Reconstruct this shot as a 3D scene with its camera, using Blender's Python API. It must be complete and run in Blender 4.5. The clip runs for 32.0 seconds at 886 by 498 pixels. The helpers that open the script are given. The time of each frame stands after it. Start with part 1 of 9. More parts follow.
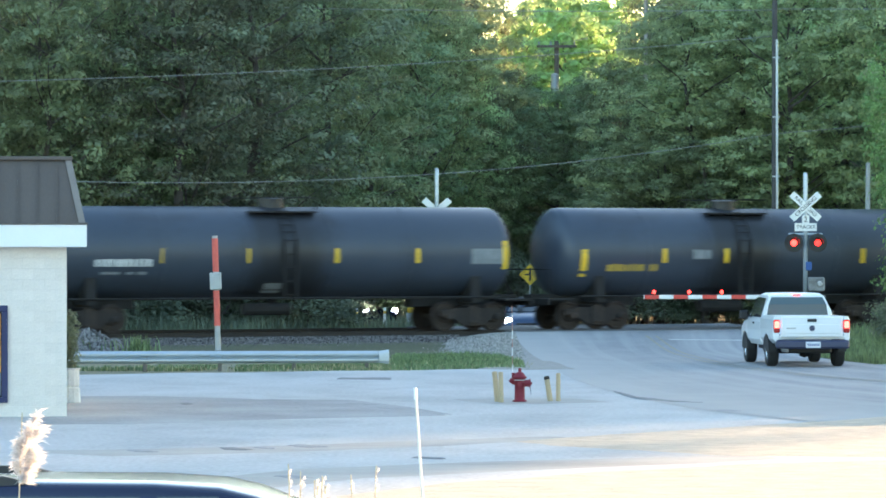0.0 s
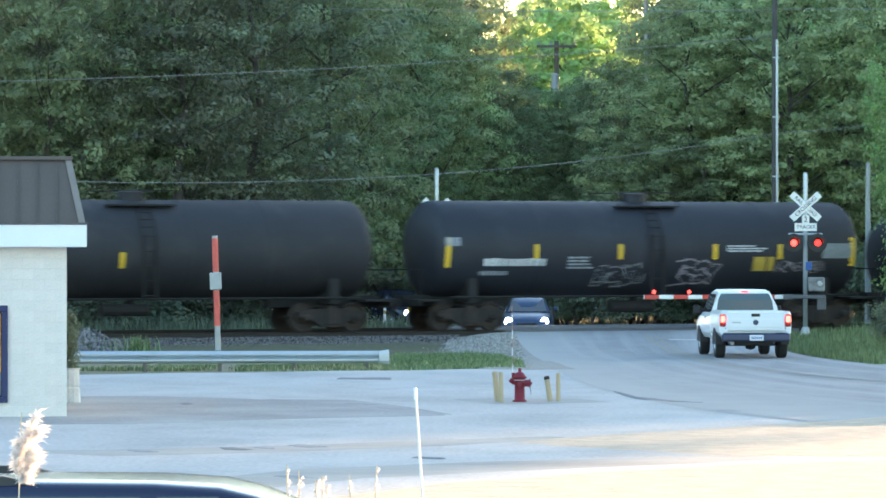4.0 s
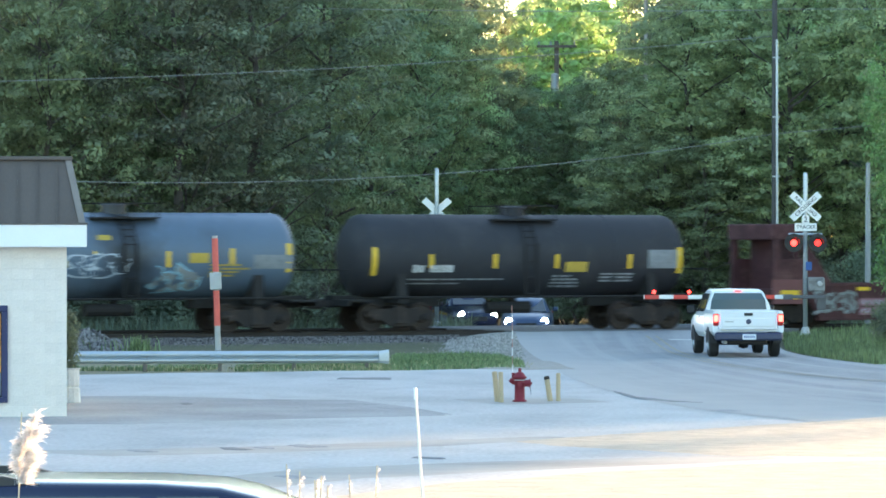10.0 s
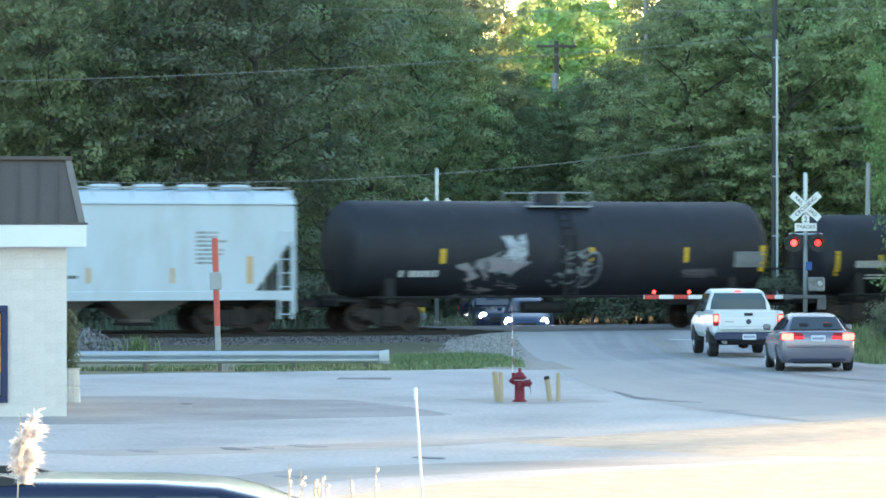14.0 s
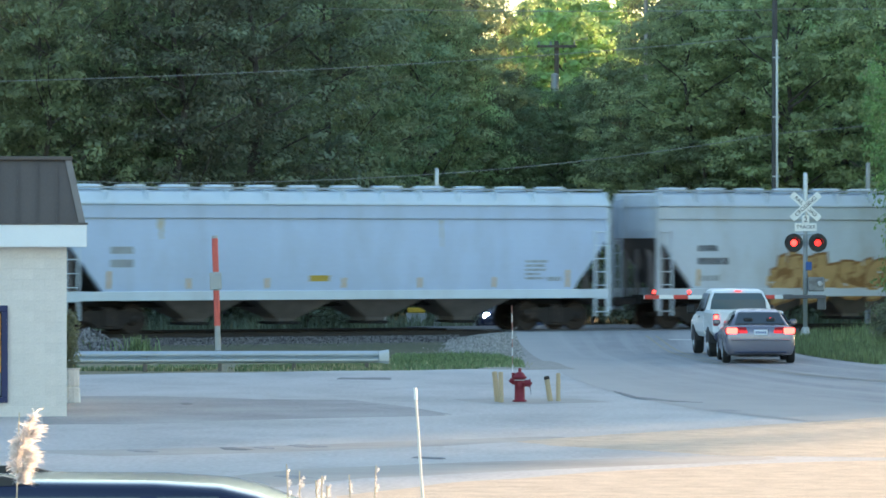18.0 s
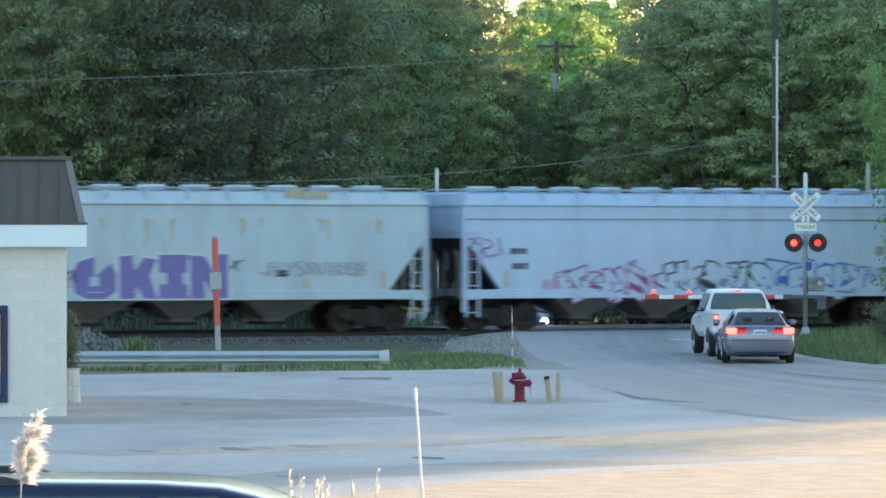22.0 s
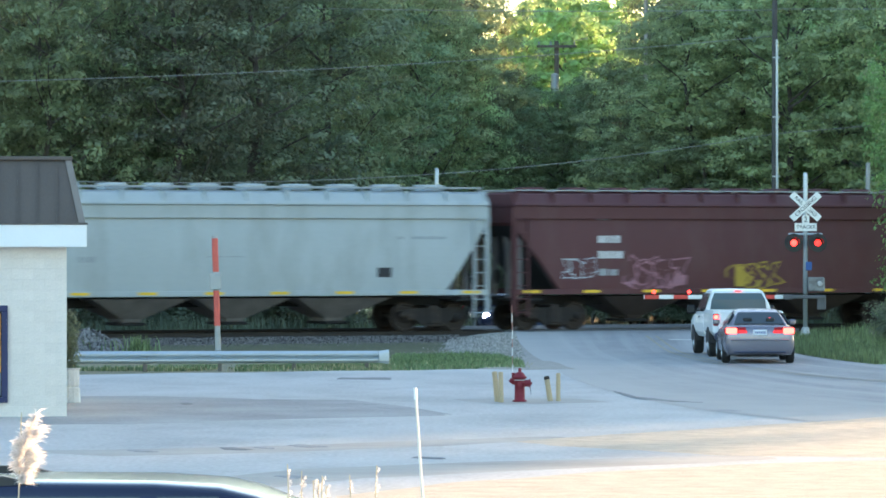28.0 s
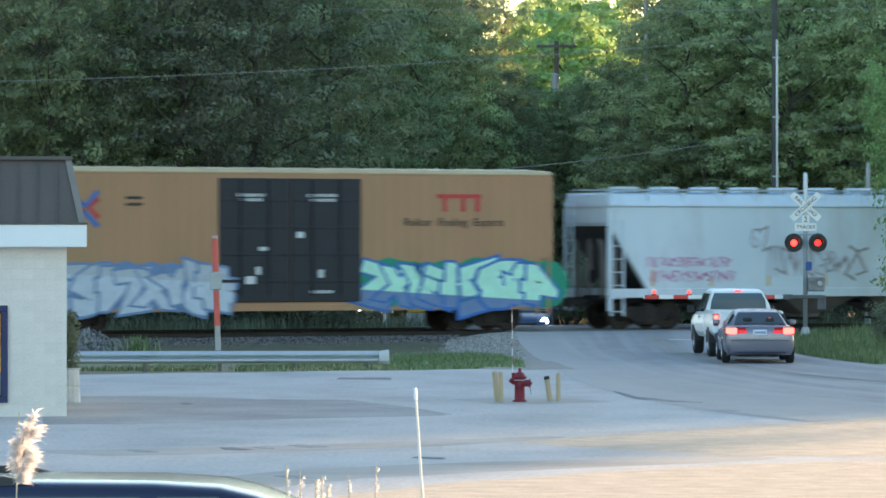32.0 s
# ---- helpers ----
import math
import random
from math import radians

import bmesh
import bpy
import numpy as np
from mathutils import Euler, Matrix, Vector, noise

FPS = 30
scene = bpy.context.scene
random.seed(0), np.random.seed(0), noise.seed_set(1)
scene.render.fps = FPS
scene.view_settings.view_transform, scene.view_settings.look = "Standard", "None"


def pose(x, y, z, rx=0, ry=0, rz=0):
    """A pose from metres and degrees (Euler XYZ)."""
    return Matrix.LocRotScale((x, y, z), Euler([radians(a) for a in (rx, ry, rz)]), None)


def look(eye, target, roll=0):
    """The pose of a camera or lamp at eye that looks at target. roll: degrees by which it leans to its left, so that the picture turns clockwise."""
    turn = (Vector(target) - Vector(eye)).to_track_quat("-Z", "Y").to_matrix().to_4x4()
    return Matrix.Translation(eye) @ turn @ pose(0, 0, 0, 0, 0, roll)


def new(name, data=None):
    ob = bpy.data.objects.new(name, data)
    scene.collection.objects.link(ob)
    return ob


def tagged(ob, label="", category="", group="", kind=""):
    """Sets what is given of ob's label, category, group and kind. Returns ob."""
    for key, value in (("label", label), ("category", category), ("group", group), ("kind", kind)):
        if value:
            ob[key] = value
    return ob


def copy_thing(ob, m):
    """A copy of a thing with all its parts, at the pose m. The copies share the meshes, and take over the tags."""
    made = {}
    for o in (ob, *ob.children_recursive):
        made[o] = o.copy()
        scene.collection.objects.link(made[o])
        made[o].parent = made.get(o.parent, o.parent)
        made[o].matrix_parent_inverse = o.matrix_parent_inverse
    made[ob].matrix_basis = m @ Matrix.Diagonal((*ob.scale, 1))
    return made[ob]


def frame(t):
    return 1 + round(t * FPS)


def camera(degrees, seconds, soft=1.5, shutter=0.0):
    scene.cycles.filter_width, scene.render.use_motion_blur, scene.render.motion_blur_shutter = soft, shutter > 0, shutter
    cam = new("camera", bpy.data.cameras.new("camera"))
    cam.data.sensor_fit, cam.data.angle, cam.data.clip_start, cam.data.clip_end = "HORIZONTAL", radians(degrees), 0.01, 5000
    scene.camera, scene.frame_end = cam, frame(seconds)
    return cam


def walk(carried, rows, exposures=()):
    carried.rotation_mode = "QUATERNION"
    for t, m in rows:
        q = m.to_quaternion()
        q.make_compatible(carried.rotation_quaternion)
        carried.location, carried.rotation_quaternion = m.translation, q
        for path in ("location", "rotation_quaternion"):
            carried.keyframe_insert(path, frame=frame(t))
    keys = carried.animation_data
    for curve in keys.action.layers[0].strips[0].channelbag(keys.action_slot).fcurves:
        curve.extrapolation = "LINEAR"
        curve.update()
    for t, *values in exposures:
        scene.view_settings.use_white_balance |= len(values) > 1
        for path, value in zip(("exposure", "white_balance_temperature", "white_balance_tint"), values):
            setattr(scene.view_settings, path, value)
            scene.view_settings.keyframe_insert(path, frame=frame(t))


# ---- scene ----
# The camera stands still on a slight rise, 3.2 m above the lot, with a long lens.
EYE_Z = 3.2
cam = camera(11.935, 32.0, soft=1.7, shutter=0.35)
walk(cam, [(0.0, look((0, 0, EYE_Z), (0, 1000, EYE_Z - 1.47))), (32.0, look((0, 0, EYE_Z), (0, 1000, EYE_Z - 1.47)))],
     exposures=[(0.0, 2.52, 5700, 6), (13.6, 2.52, 5700, 6), (16.5, 2.12, 5700, 6), (19.0, 2.06, 5700, 6), (23.3, 2.02, 5700, 6), (24.3, 2.46, 5700, 6), (26.0, 2.46, 5700, 6), (28.0, 2.36, 5700, 6), (29.0, 2.32, 5700, 6), (30.3, 2.44, 5700, 6), (31.0, 2.38, 5700, 6), (31.6, 2.05, 5700, 6), (32.0, 2.0, 5700, 6)])

# ---- light: a low evening sun from beyond the woods, and the sky ----
SUN_AZ, SUN_EL = 37.0, 6.5
world = bpy.data.worlds.new("world")
scene.world = world
world.use_nodes = True
wn = world.node_tree.nodes
sky = wn.new("ShaderNodeTexSky")
sky.sky_type, sky.sun_disc = "NISHITA", False
sky.sun_elevation, sky.sun_rotation = radians(SUN_EL), radians(SUN_AZ)
sky.air_density, sky.dust_density, sky.ozone_density = 1.0, 1.0, 1.0
world.node_tree.links.new(sky.outputs[0], wn["Background"].inputs[0])
wn["Background"].inputs[1].default_value = 0.15
sun = new("sun", bpy.data.lights.new("sun", "SUN"))
sun.data.energy, sun.data.angle, sun.data.color = 4.2, radians(0.6), (1.0, 0.60, 0.30)
sd = Vector((math.sin(radians(SUN_AZ)) * math.cos(radians(SUN_EL)), math.cos(radians(SUN_AZ)) * math.cos(radians(SUN_EL)), math.sin(radians(SUN_EL))))
sun.matrix_world = look(sd * 300, (0, 0, 0))

# ---- the plan: the track runs 26 degrees away to the right ----
TH = radians(26.0)
TC, TS = math.cos(TH), math.sin(TH)
TX, TY = -0.679, 137.393
RAIL = 0.35


def on_track(u, w):
    """Plan place of a point u metres along the near track and w metres beyond its centre line."""
    return (TX + u * TC - w * TS, TY + u * TS + w * TC)


def track_uw(x, y):
    dx, dy = x - TX, y - TY
    return (dx * TC + dy * TS, -dx * TS + dy * TC)


def smooth(a, b, v):
    k = min(1.0, max(0.0, (v - a) / (b - a)))
    return k * k * (3 - 2 * k)


def ground_z(x, y):
    """Height of the open ground: level lot, a low bed under the two tracks, slightly lower woods."""
    w = track_uw(x, y)[1]
    return 0.14 * smooth(-9.5, -3.2, w) - 0.40 * smooth(7.5, 13.0, w)


def road_z(x, y):
    w = track_uw(x, y)[1]
    return 0.012 + 0.325 * smooth(-17.0, -2.5, w) - 0.55 * smooth(6.6, 14.0, w)


# ---- mesh helpers ----
def part(name, bm, material, parent=None, label=""):
    """Links a bmesh as one mesh object under a thing or a part."""
    me = bpy.data.meshes.new(name)
    bm.to_mesh(me)
    bm.free()
    me.materials.append(material)
    ob = new(name, me)
    if parent is not None:
        ob.parent = parent
    if label:
        tagged(ob, label)
    return ob


def share(ob, name, parent, m):
    """A second part on the mesh of ob."""
    o = new(name, ob.data)
    o.parent = parent
    o.matrix_basis = m
    return o


def thing(name, label, category, group="", m=None, kind=""):
    ob = new(name)
    tagged(ob, label, category, group, kind)
    ob.empty_display_size = 0.2
    if m is not None:
        ob.matrix_basis = m
    return ob


def hull(bm, rings, caps=True, closed=True):
    """Skins a row of rings of points that have the same count."""
    vs = [[bm.verts.new(p) for p in r] for r in rings]
    n = len(vs[0])
    for a, b in zip(vs, vs[1:]):
        for i in range(n if closed else n - 1):
            j = (i + 1) % n
            bm.faces.new((a[i], a[j], b[j], b[i]))
    if caps and closed and n > 2:
        bm.faces.new(list(reversed(vs[0])))
        bm.faces.new(vs[-1])
    return vs


def box(bm, x0, x1, y0, y1, z0, z1, c=0.0):
    """A box with its edges cut by c."""
    if c <= 0:
        r = lambda z: [(x0, y0, z), (x1, y0, z), (x1, y1, z), (x0, y1, z)]
        hull(bm, [r(z0), r(z1)])
        return bm
    def oct_(z, s):
        return [(x0 + c, y0 + s, z), (x1 - c, y0 + s, z), (x1 - s, y0 + c, z), (x1 - s, y1 - c, z),
                (x1 - c, y1 - s, z), (x0 + c, y1 - s, z), (x0 + s, y1 - c, z), (x0 + s, y0 + c, z)]
    hull(bm, [oct_(z0, c * 0.9), oct_(z0 + c, 0), oct_(z1 - c, 0), oct_(z1, c * 0.9)])
    return bm


def tube(bm, p0, p1, r0, r1=None, n=10, caps=True):
    r1 = r0 if r1 is None else r1
    p0, p1 = Vector(p0), Vector(p1)
    d = (p1 - p0).normalized()
    a = d.orthogonal().normalized()
    b = d.cross(a)
    ring = lambda p, r: [p + (a * math.cos(k) + b * math.sin(k)) * r for k in [2 * math.pi * i / n for i in range(n)]]
    hull(bm, [ring(p0, r0), ring(p1, r1)], caps)
    return bm


def lathe(bm, prof, axis="z", n=16, at=(0, 0, 0)):
    """Turns (r, h) pairs round an axis through at."""
    rings = []
    for r, h in prof:
        ring = []
        for i in range(n):
            k = 2 * math.pi * i / n
            a, b = max(r, 0.0005) * math.cos(k), max(r, 0.0005) * math.sin(k)
            p = {"z": (a, b, h), "x": (h, a, b), "y": (b, h, a)}[axis]
            ring.append(Vector(p) + Vector(at))
        rings.append(ring)
    hull(bm, rings)
    return bm


def prism(bm, pts, y0, y1):
    """Extrudes an outline in x, z from y0 to y1."""
    hull(bm, [[(x, y0, z) for x, z in pts], [(x, y1, z) for x, z in pts]])
    return bm


def BM():
    return bmesh.new()


def smooth_faces(ob):
    for p in ob.data.polygons:
        p.use_smooth = True
    return ob


def mesh_np(name, verts, faces, material, parent=None):
    """A mesh from computed arrays; faces: an (n, k) array."""
    me = bpy.data.meshes.new(name)
    nf, k = faces.shape
    me.vertices.add(len(verts))
    me.vertices.foreach_set("co", verts.astype(np.float32).ravel())
    me.loops.add(nf * k)
    me.loops.foreach_set("vertex_index", faces.astype(np.int32).ravel())
    me.polygons.add(nf)
    me.polygons.foreach_set("loop_start", np.arange(0, nf * k, k, dtype=np.int32))
    me.polygons.foreach_set("loop_total", np.full(nf, k, dtype=np.int32))
    me.materials.append(material)
    me.update()
    me.validate()
    ob = new(name, me)
    if parent is not None:
        ob.parent = parent
    return ob


# ---- materials ----
def mat(name, col, rough=0.7, metal=0.0, var=0.12, scale=3.0, fine=40.0, bump=0.0, stain=None, stain_amt=0.0, stain_scale=0.6,
        stretch=(1, 1, 1), rand=0.0, per_object=False, spec=0.5, bump_scale=None, spill=0.0, island=0.0):
    """Paint, metal, stone or earth with a broad and a fine grain, and stains of a second colour."""
    m = bpy.data.materials.new(name)
    m.use_nodes = True
    nt = m.node_tree
    N, L = nt.nodes, nt.links
    b = N["Principled BSDF"]
    tc = N.new("ShaderNodeTexCoord")
    mp = N.new("ShaderNodeMapping")
    mp.inputs["Scale"].default_value = stretch
    L.new(tc.outputs["Object"], mp.inputs[0])
    n1 = N.new("ShaderNodeTexNoise")
    n1.inputs["Scale"].default_value, n1.inputs["Detail"].default_value = scale, 6
    n2 = N.new("ShaderNodeTexNoise")
    n2.inputs["Scale"].default_value, n2.inputs["Detail"].default_value = fine, 3
    L.new(mp.outputs[0], n1.inputs["Vector"])
    L.new(mp.outputs[0], n2.inputs["Vector"])
    add = N.new("ShaderNodeMath")
    add.operation = "ADD"
    L.new(n1.outputs[0], add.inputs[0])
    L.new(n2.outputs[0], add.inputs[1])
    val = N.new("ShaderNodeMapRange")
    val.inputs[1].default_value, val.inputs[2].default_value = 0.6, 1.4
    val.inputs[3].default_value, val.inputs[4].default_value = 1 - var, 1 + var
    L.new(add.outputs[0], val.inputs[0])
    base = N.new("ShaderNodeRGB")
    base.outputs[0].default_value = (*col, 1)
    out = base.outputs[0]
    if stain is not None:
        n3 = N.new("ShaderNodeTexNoise")
        n3.inputs["Scale"].default_value, n3.inputs["Detail"].default_value, n3.inputs["Roughness"].default_value = stain_scale, 7, 0.62
        L.new(mp.outputs[0], n3.inputs["Vector"])
        r3 = N.new("ShaderNodeMapRange")
        r3.inputs[1].default_value, r3.inputs[2].default_value = 0.5, 0.72
        r3.inputs[3].default_value, r3.inputs[4].default_value = 0.0, stain_amt
        L.new(n3.outputs[0], r3.inputs[0])
        mx = N.new("ShaderNodeMix")
        mx.data_type = "RGBA"
        L.new(r3.outputs[0], mx.inputs[0])
        L.new(out, mx.inputs[6])
        mx.inputs[7].default_value = (*stain, 1)
        out = mx.outputs[2]
    if spill > 0:
        # dark residue that ran down from the filling hatch in the middle
        sx = N.new("ShaderNodeSeparateXYZ")
        L.new(tc.outputs["Object"], sx.inputs[0])
        ab = N.new("ShaderNodeMath")
        ab.operation = "ABSOLUTE"
        L.new(sx.outputs[0], ab.inputs[0])
        nz = N.new("ShaderNodeTexNoise")
        nz.inputs["Scale"].default_value, nz.inputs["Detail"].default_value = 1.1, 6
        L.new(tc.outputs["Object"], nz.inputs["Vector"])
        ad = N.new("ShaderNodeMath")
        ad.operation = "MULTIPLY_ADD"
        L.new(nz.outputs[0], ad.inputs[0])
        ad.inputs[1].default_value = 2.0
        L.new(ab.outputs[0], ad.inputs[2])
        mr = N.new("ShaderNodeMapRange")
        mr.inputs[1].default_value, mr.inputs[2].default_value = spill + 0.5, spill + 1.6
        mr.inputs[3].default_value, mr.inputs[4].default_value = 0.85, 0.0
        L.new(ad.outputs[0], mr.inputs[0])
        ms = N.new("ShaderNodeMix")
        ms.data_type = "RGBA"
        L.new(mr.outputs[0], ms.inputs[0])
        L.new(out, ms.inputs[6])
        ms.inputs[7].default_value = (0.02, 0.02, 0.022, 1)
        out = ms.outputs[2]
    hsv = N.new("ShaderNodeHueSaturation")
    L.new(out, hsv.inputs["Color"])
    if island > 0:
        ge = N.new("ShaderNodeNewGeometry")
        ri = N.new("ShaderNodeMapRange")
        ri.inputs[3].default_value, ri.inputs[4].default_value = 1 - island, 1 + island * 1.6
        L.new(ge.outputs["Random Per Island"], ri.inputs[0])
        L.new(ri.outputs[0], hsv.inputs["Value"])
    elif rand > 0:
        oi = N.new("ShaderNodeObjectInfo")
        rr = N.new("ShaderNodeMapRange")
        rr.inputs[3].default_value, rr.inputs[4].default_value = 1 - rand, 1 + rand
        L.new(oi.outputs["Random"], rr.inputs[0])
        mm = N.new("ShaderNodeMath")
        mm.operation = "MULTIPLY"
        L.new(rr.outputs[0], mm.inputs[0])
        L.new(val.outputs[0], mm.inputs[1])
        L.new(mm.outputs[0], hsv.inputs["Value"])
    else:
        L.new(val.outputs[0], hsv.inputs["Value"])
    L.new(hsv.outputs[0], b.inputs["Base Color"])
    b.inputs["Roughness"].default_value, b.inputs["Metallic"].default_value = rough, metal
    b.inputs["Specular IOR Level"].default_value = spec
    if bump > 0:
        bp = N.new("ShaderNodeBump")
        bp.inputs["Strength"].default_value, bp.inputs["Distance"].default_value = 1.0, bump
        if bump_scale:
            n4 = N.new("ShaderNodeTexNoise")
            n4.inputs["Scale"].default_value = bump_scale
            L.new(mp.outputs[0], n4.inputs["Vector"])
            L.new(n4.outputs[0], bp.inputs["Height"])
        else:
            L.new(add.outputs[0], bp.inputs["Height"])
        L.new(bp.outputs[0], b.inputs["Normal"])
    return m


def glow(name, col, strength, base=None):
    m = bpy.data.materials.new(name)
    m.use_nodes = True
    b = m.node_tree.nodes["Principled BSDF"]
    b.inputs["Base Color"].default_value = (*(base or col), 1)
    b.inputs["Emission Color"].default_value = (*col, 1)
    b.inputs["Emission Strength"].default_value = strength
    b.inputs["Roughness"].default_value = 0.3
    return m


def leaf_mat(name, col, hue=0.012, value=0.28, trans=0.5, patchy=0.0):
    """Leaves: each tree and each leaf differs a little; light passes through."""
    m = bpy.data.materials.new(name)
    m.use_nodes = True
    N, L = m.node_tree.nodes, m.node_tree.links
    out = N["Material Output"]
    N.remove(N["Principled BSDF"])
    oi, geo = N.new("ShaderNodeObjectInfo"), N.new("ShaderNodeNewGeometry")
    hsv = N.new("ShaderNodeHueSaturation")
    hsv.inputs["Color"].default_value = (*col, 1)
    h = N.new("ShaderNodeMapRange")
    h.inputs[3].default_value, h.inputs[4].default_value = 0.5 - hue, 0.5 + hue
    L.new(oi.outputs["Random"], h.inputs[0])
    L.new(h.outputs[0], hsv.inputs["Hue"])
    v = N.new("ShaderNodeMapRange")
    v.inputs[3].default_value, v.inputs[4].default_value = 1 - value, 1 + value
    L.new(geo.outputs["Random Per Island"], v.inputs[0])
    # older and younger foliage in patches of a metre or two
    tc, nz, pr, mu = N.new("ShaderNodeTexCoord"), N.new("ShaderNodeTexNoise"), N.new("ShaderNodeMapRange"), N.new("ShaderNodeMath")
    nz.inputs["Scale"].default_value, nz.inputs["Detail"].default_value = 0.7, 4
    L.new(tc.outputs["Object"], nz.inputs["Vector"])
    pr.inputs[1].default_value, pr.inputs[2].default_value = 0.3, 0.7
    pr.inputs[3].default_value, pr.inputs[4].default_value = 1 - patchy, 1 + patchy
    L.new(nz.outputs[0], pr.inputs[0])
    mu.operation = "MULTIPLY"
    L.new(v.outputs[0], mu.inputs[0])
    L.new(pr.outputs[0], mu.inputs[1])
    # one tree is lighter than the next
    sh, mv = N.new("ShaderNodeMapRange"), N.new("ShaderNodeMath")
    sh.inputs[3].default_value, sh.inputs[4].default_value = 1 - patchy * 0.5, 1 + patchy * 0.5
    L.new(oi.outputs["Random"], sh.inputs[0])
    mv.operation = "MULTIPLY"
    L.new(mu.outputs[0], mv.inputs[0])
    L.new(sh.outputs[0], mv.inputs[1])
    L.new(mv.outputs[0], hsv.inputs["Value"])
    df, tr, gl = N.new("ShaderNodeBsdfDiffuse"), N.new("ShaderNodeBsdfTranslucent"), N.new("ShaderNodeBsdfGlossy")
    gl.inputs["Roughness"].default_value = 0.45
    gl.inputs["Color"].default_value = (0.8, 0.9, 1.0, 1)
    L.new(hsv.outputs[0], df.inputs["Color"])
    h2 = N.new("ShaderNodeHueSaturation")
    h2.inputs["Hue"].default_value, h2.inputs["Value"].default_value, h2.inputs["Saturation"].default_value = 0.488, 1.25, 1.0
    L.new(hsv.outputs[0], h2.inputs["Color"])
    L.new(h2.outputs[0], tr.inputs["Color"])
    a, b = N.new("ShaderNodeMixShader"), N.new("ShaderNodeMixShader")
    a.inputs[0].default_value = trans
    L.new(df.outputs[0], a.inputs[1])
    L.new(tr.outputs[0], a.inputs[2])
    b.inputs[0].default_value = 0.025
    L.new(a.outputs[0], b.inputs[1])
    L.new(gl.outputs[0], b.inputs[2])
    L.new(b.outputs[0], out.inputs[0])
    return m


def glass_mat(name, tint=(0.02, 0.025, 0.03)):
    m = bpy.data.materials.new(name)
    m.use_nodes = True
    b = m.node_tree.nodes["Principled BSDF"]
    b.inputs["Base Color"].default_value = (*tint, 1)
    b.inputs["Roughness"].default_value = 0.05
    b.inputs["Specular IOR Level"].default_value = 0.8
    return m


def road_mat():
    """Worn asphalt: wheel streaks along the road, and a ragged pale edge where it runs out into the lot."""
    m = mat("asphalt", (0.25, 0.255, 0.265), 0.85, var=0.2, scale=1.2, fine=16, bump=0.004, stain=(0.33, 0.33, 0.33), stain_amt=0.7, stain_scale=0.35, stretch=(1, 0.22, 1))
    N, L = m.node_tree.nodes, m.node_tree.links
    b = N["Principled BSDF"]
    src = b.inputs["Base Color"].links[0].from_socket
    uvn = N.new("ShaderNodeTexCoord")
    mp = N.new("ShaderNodeMapping")
    mp.inputs["Scale"].default_value = (13, 0.22, 1)
    L.new(uvn.outputs["UV"], mp.inputs[0])
    st = N.new("ShaderNodeTexNoise")
    st.inputs["Scale"].default_value, st.inputs["Detail"].default_value = 1.0, 4
    L.new(mp.outputs[0], st.inputs["Vector"])
    sr = N.new("ShaderNodeMapRange")
    sr.inputs[1].default_value, sr.inputs[2].default_value = 0.46, 0.70
    sr.inputs[3].default_value, sr.inputs[4].default_value = 0.0, 0.85
    L.new(st.outputs[0], sr.inputs[0])
    m1 = N.new("ShaderNodeMix")
    m1.data_type = "RGBA"
    L.new(sr.outputs[0], m1.inputs[0])
    L.new(src, m1.inputs[6])
    m1.inputs[7].default_value = (0.38, 0.38, 0.38, 1)
    sx = N.new("ShaderNodeSeparateXYZ")
    L.new(uvn.outputs["UV"], sx.inputs[0])
    nz = N.new("ShaderNodeTexNoise")
    nz.inputs["Scale"].default_value, nz.inputs["Detail"].default_value = 0.7, 8
    L.new(uvn.outputs["Object"], nz.inputs["Vector"])
    ad = N.new("ShaderNodeMath")
    ad.operation = "MULTIPLY_ADD"
    L.new(nz.outputs[0], ad.inputs[0])
    ad.inputs[1].default_value = 0.34
    L.new(sx.outputs[0], ad.inputs[2])
    er = N.new("ShaderNodeMapRange")
    er.inputs[1].default_value, er.inputs[2].default_value = 0.18, 0.62
    er.inputs[3].default_value, er.inputs[4].default_value = 1.0, 0.0
    L.new(ad.outputs[0], er.inputs[0])
    m2 = N.new("ShaderNodeMix")
    m2.data_type = "RGBA"
    L.new(er.outputs[0], m2.inputs[0])
    L.new(m1.outputs[2], m2.inputs[6])
    m2.inputs[7].default_value = (0.37, 0.365, 0.355, 1)
    L.new(m2.outputs[2], b.inputs["Base Color"])
    return m


M_ASPH = road_mat()
M_LOT = mat("worn_lot_paving", (0.43, 0.435, 0.435), 0.85, var=0.26, scale=0.9, fine=16, bump=0.004, stain=(0.23, 0.23, 0.235), stain_amt=0.85, stain_scale=0.45, stretch=(0.75, 0.4, 1))
M_TAR = mat("tar_patch", (0.17, 0.17, 0.175), 0.8, var=0.15, scale=1.2, fine=30)
M_SUNSAND = mat("sunlit_sand", (0.50, 0.420, 0.325), 0.95, var=0.30, scale=2.0, fine=30, bump=0.01)
M_EARTH = mat("bare_earth_and_weeds", (0.085, 0.09, 0.045), 0.95, var=0.35, scale=1.2, fine=14, bump=0.03, stain=(0.13, 0.11, 0.07), stain_amt=0.7)
M_BALLAST = mat("ballast_stone", (0.115, 0.105, 0.10), 0.95, var=0.45, scale=9, fine=30, bump=0.03, stain=(0.10, 0.09, 0.085), stain_amt=0.6)
M_RAIL = mat("rail_steel", (0.045, 0.038, 0.034), 0.7, 0.3, var=0.2)
M_TIE = mat("creosoted_tie", (0.05, 0.042, 0.036), 0.95, var=0.3)
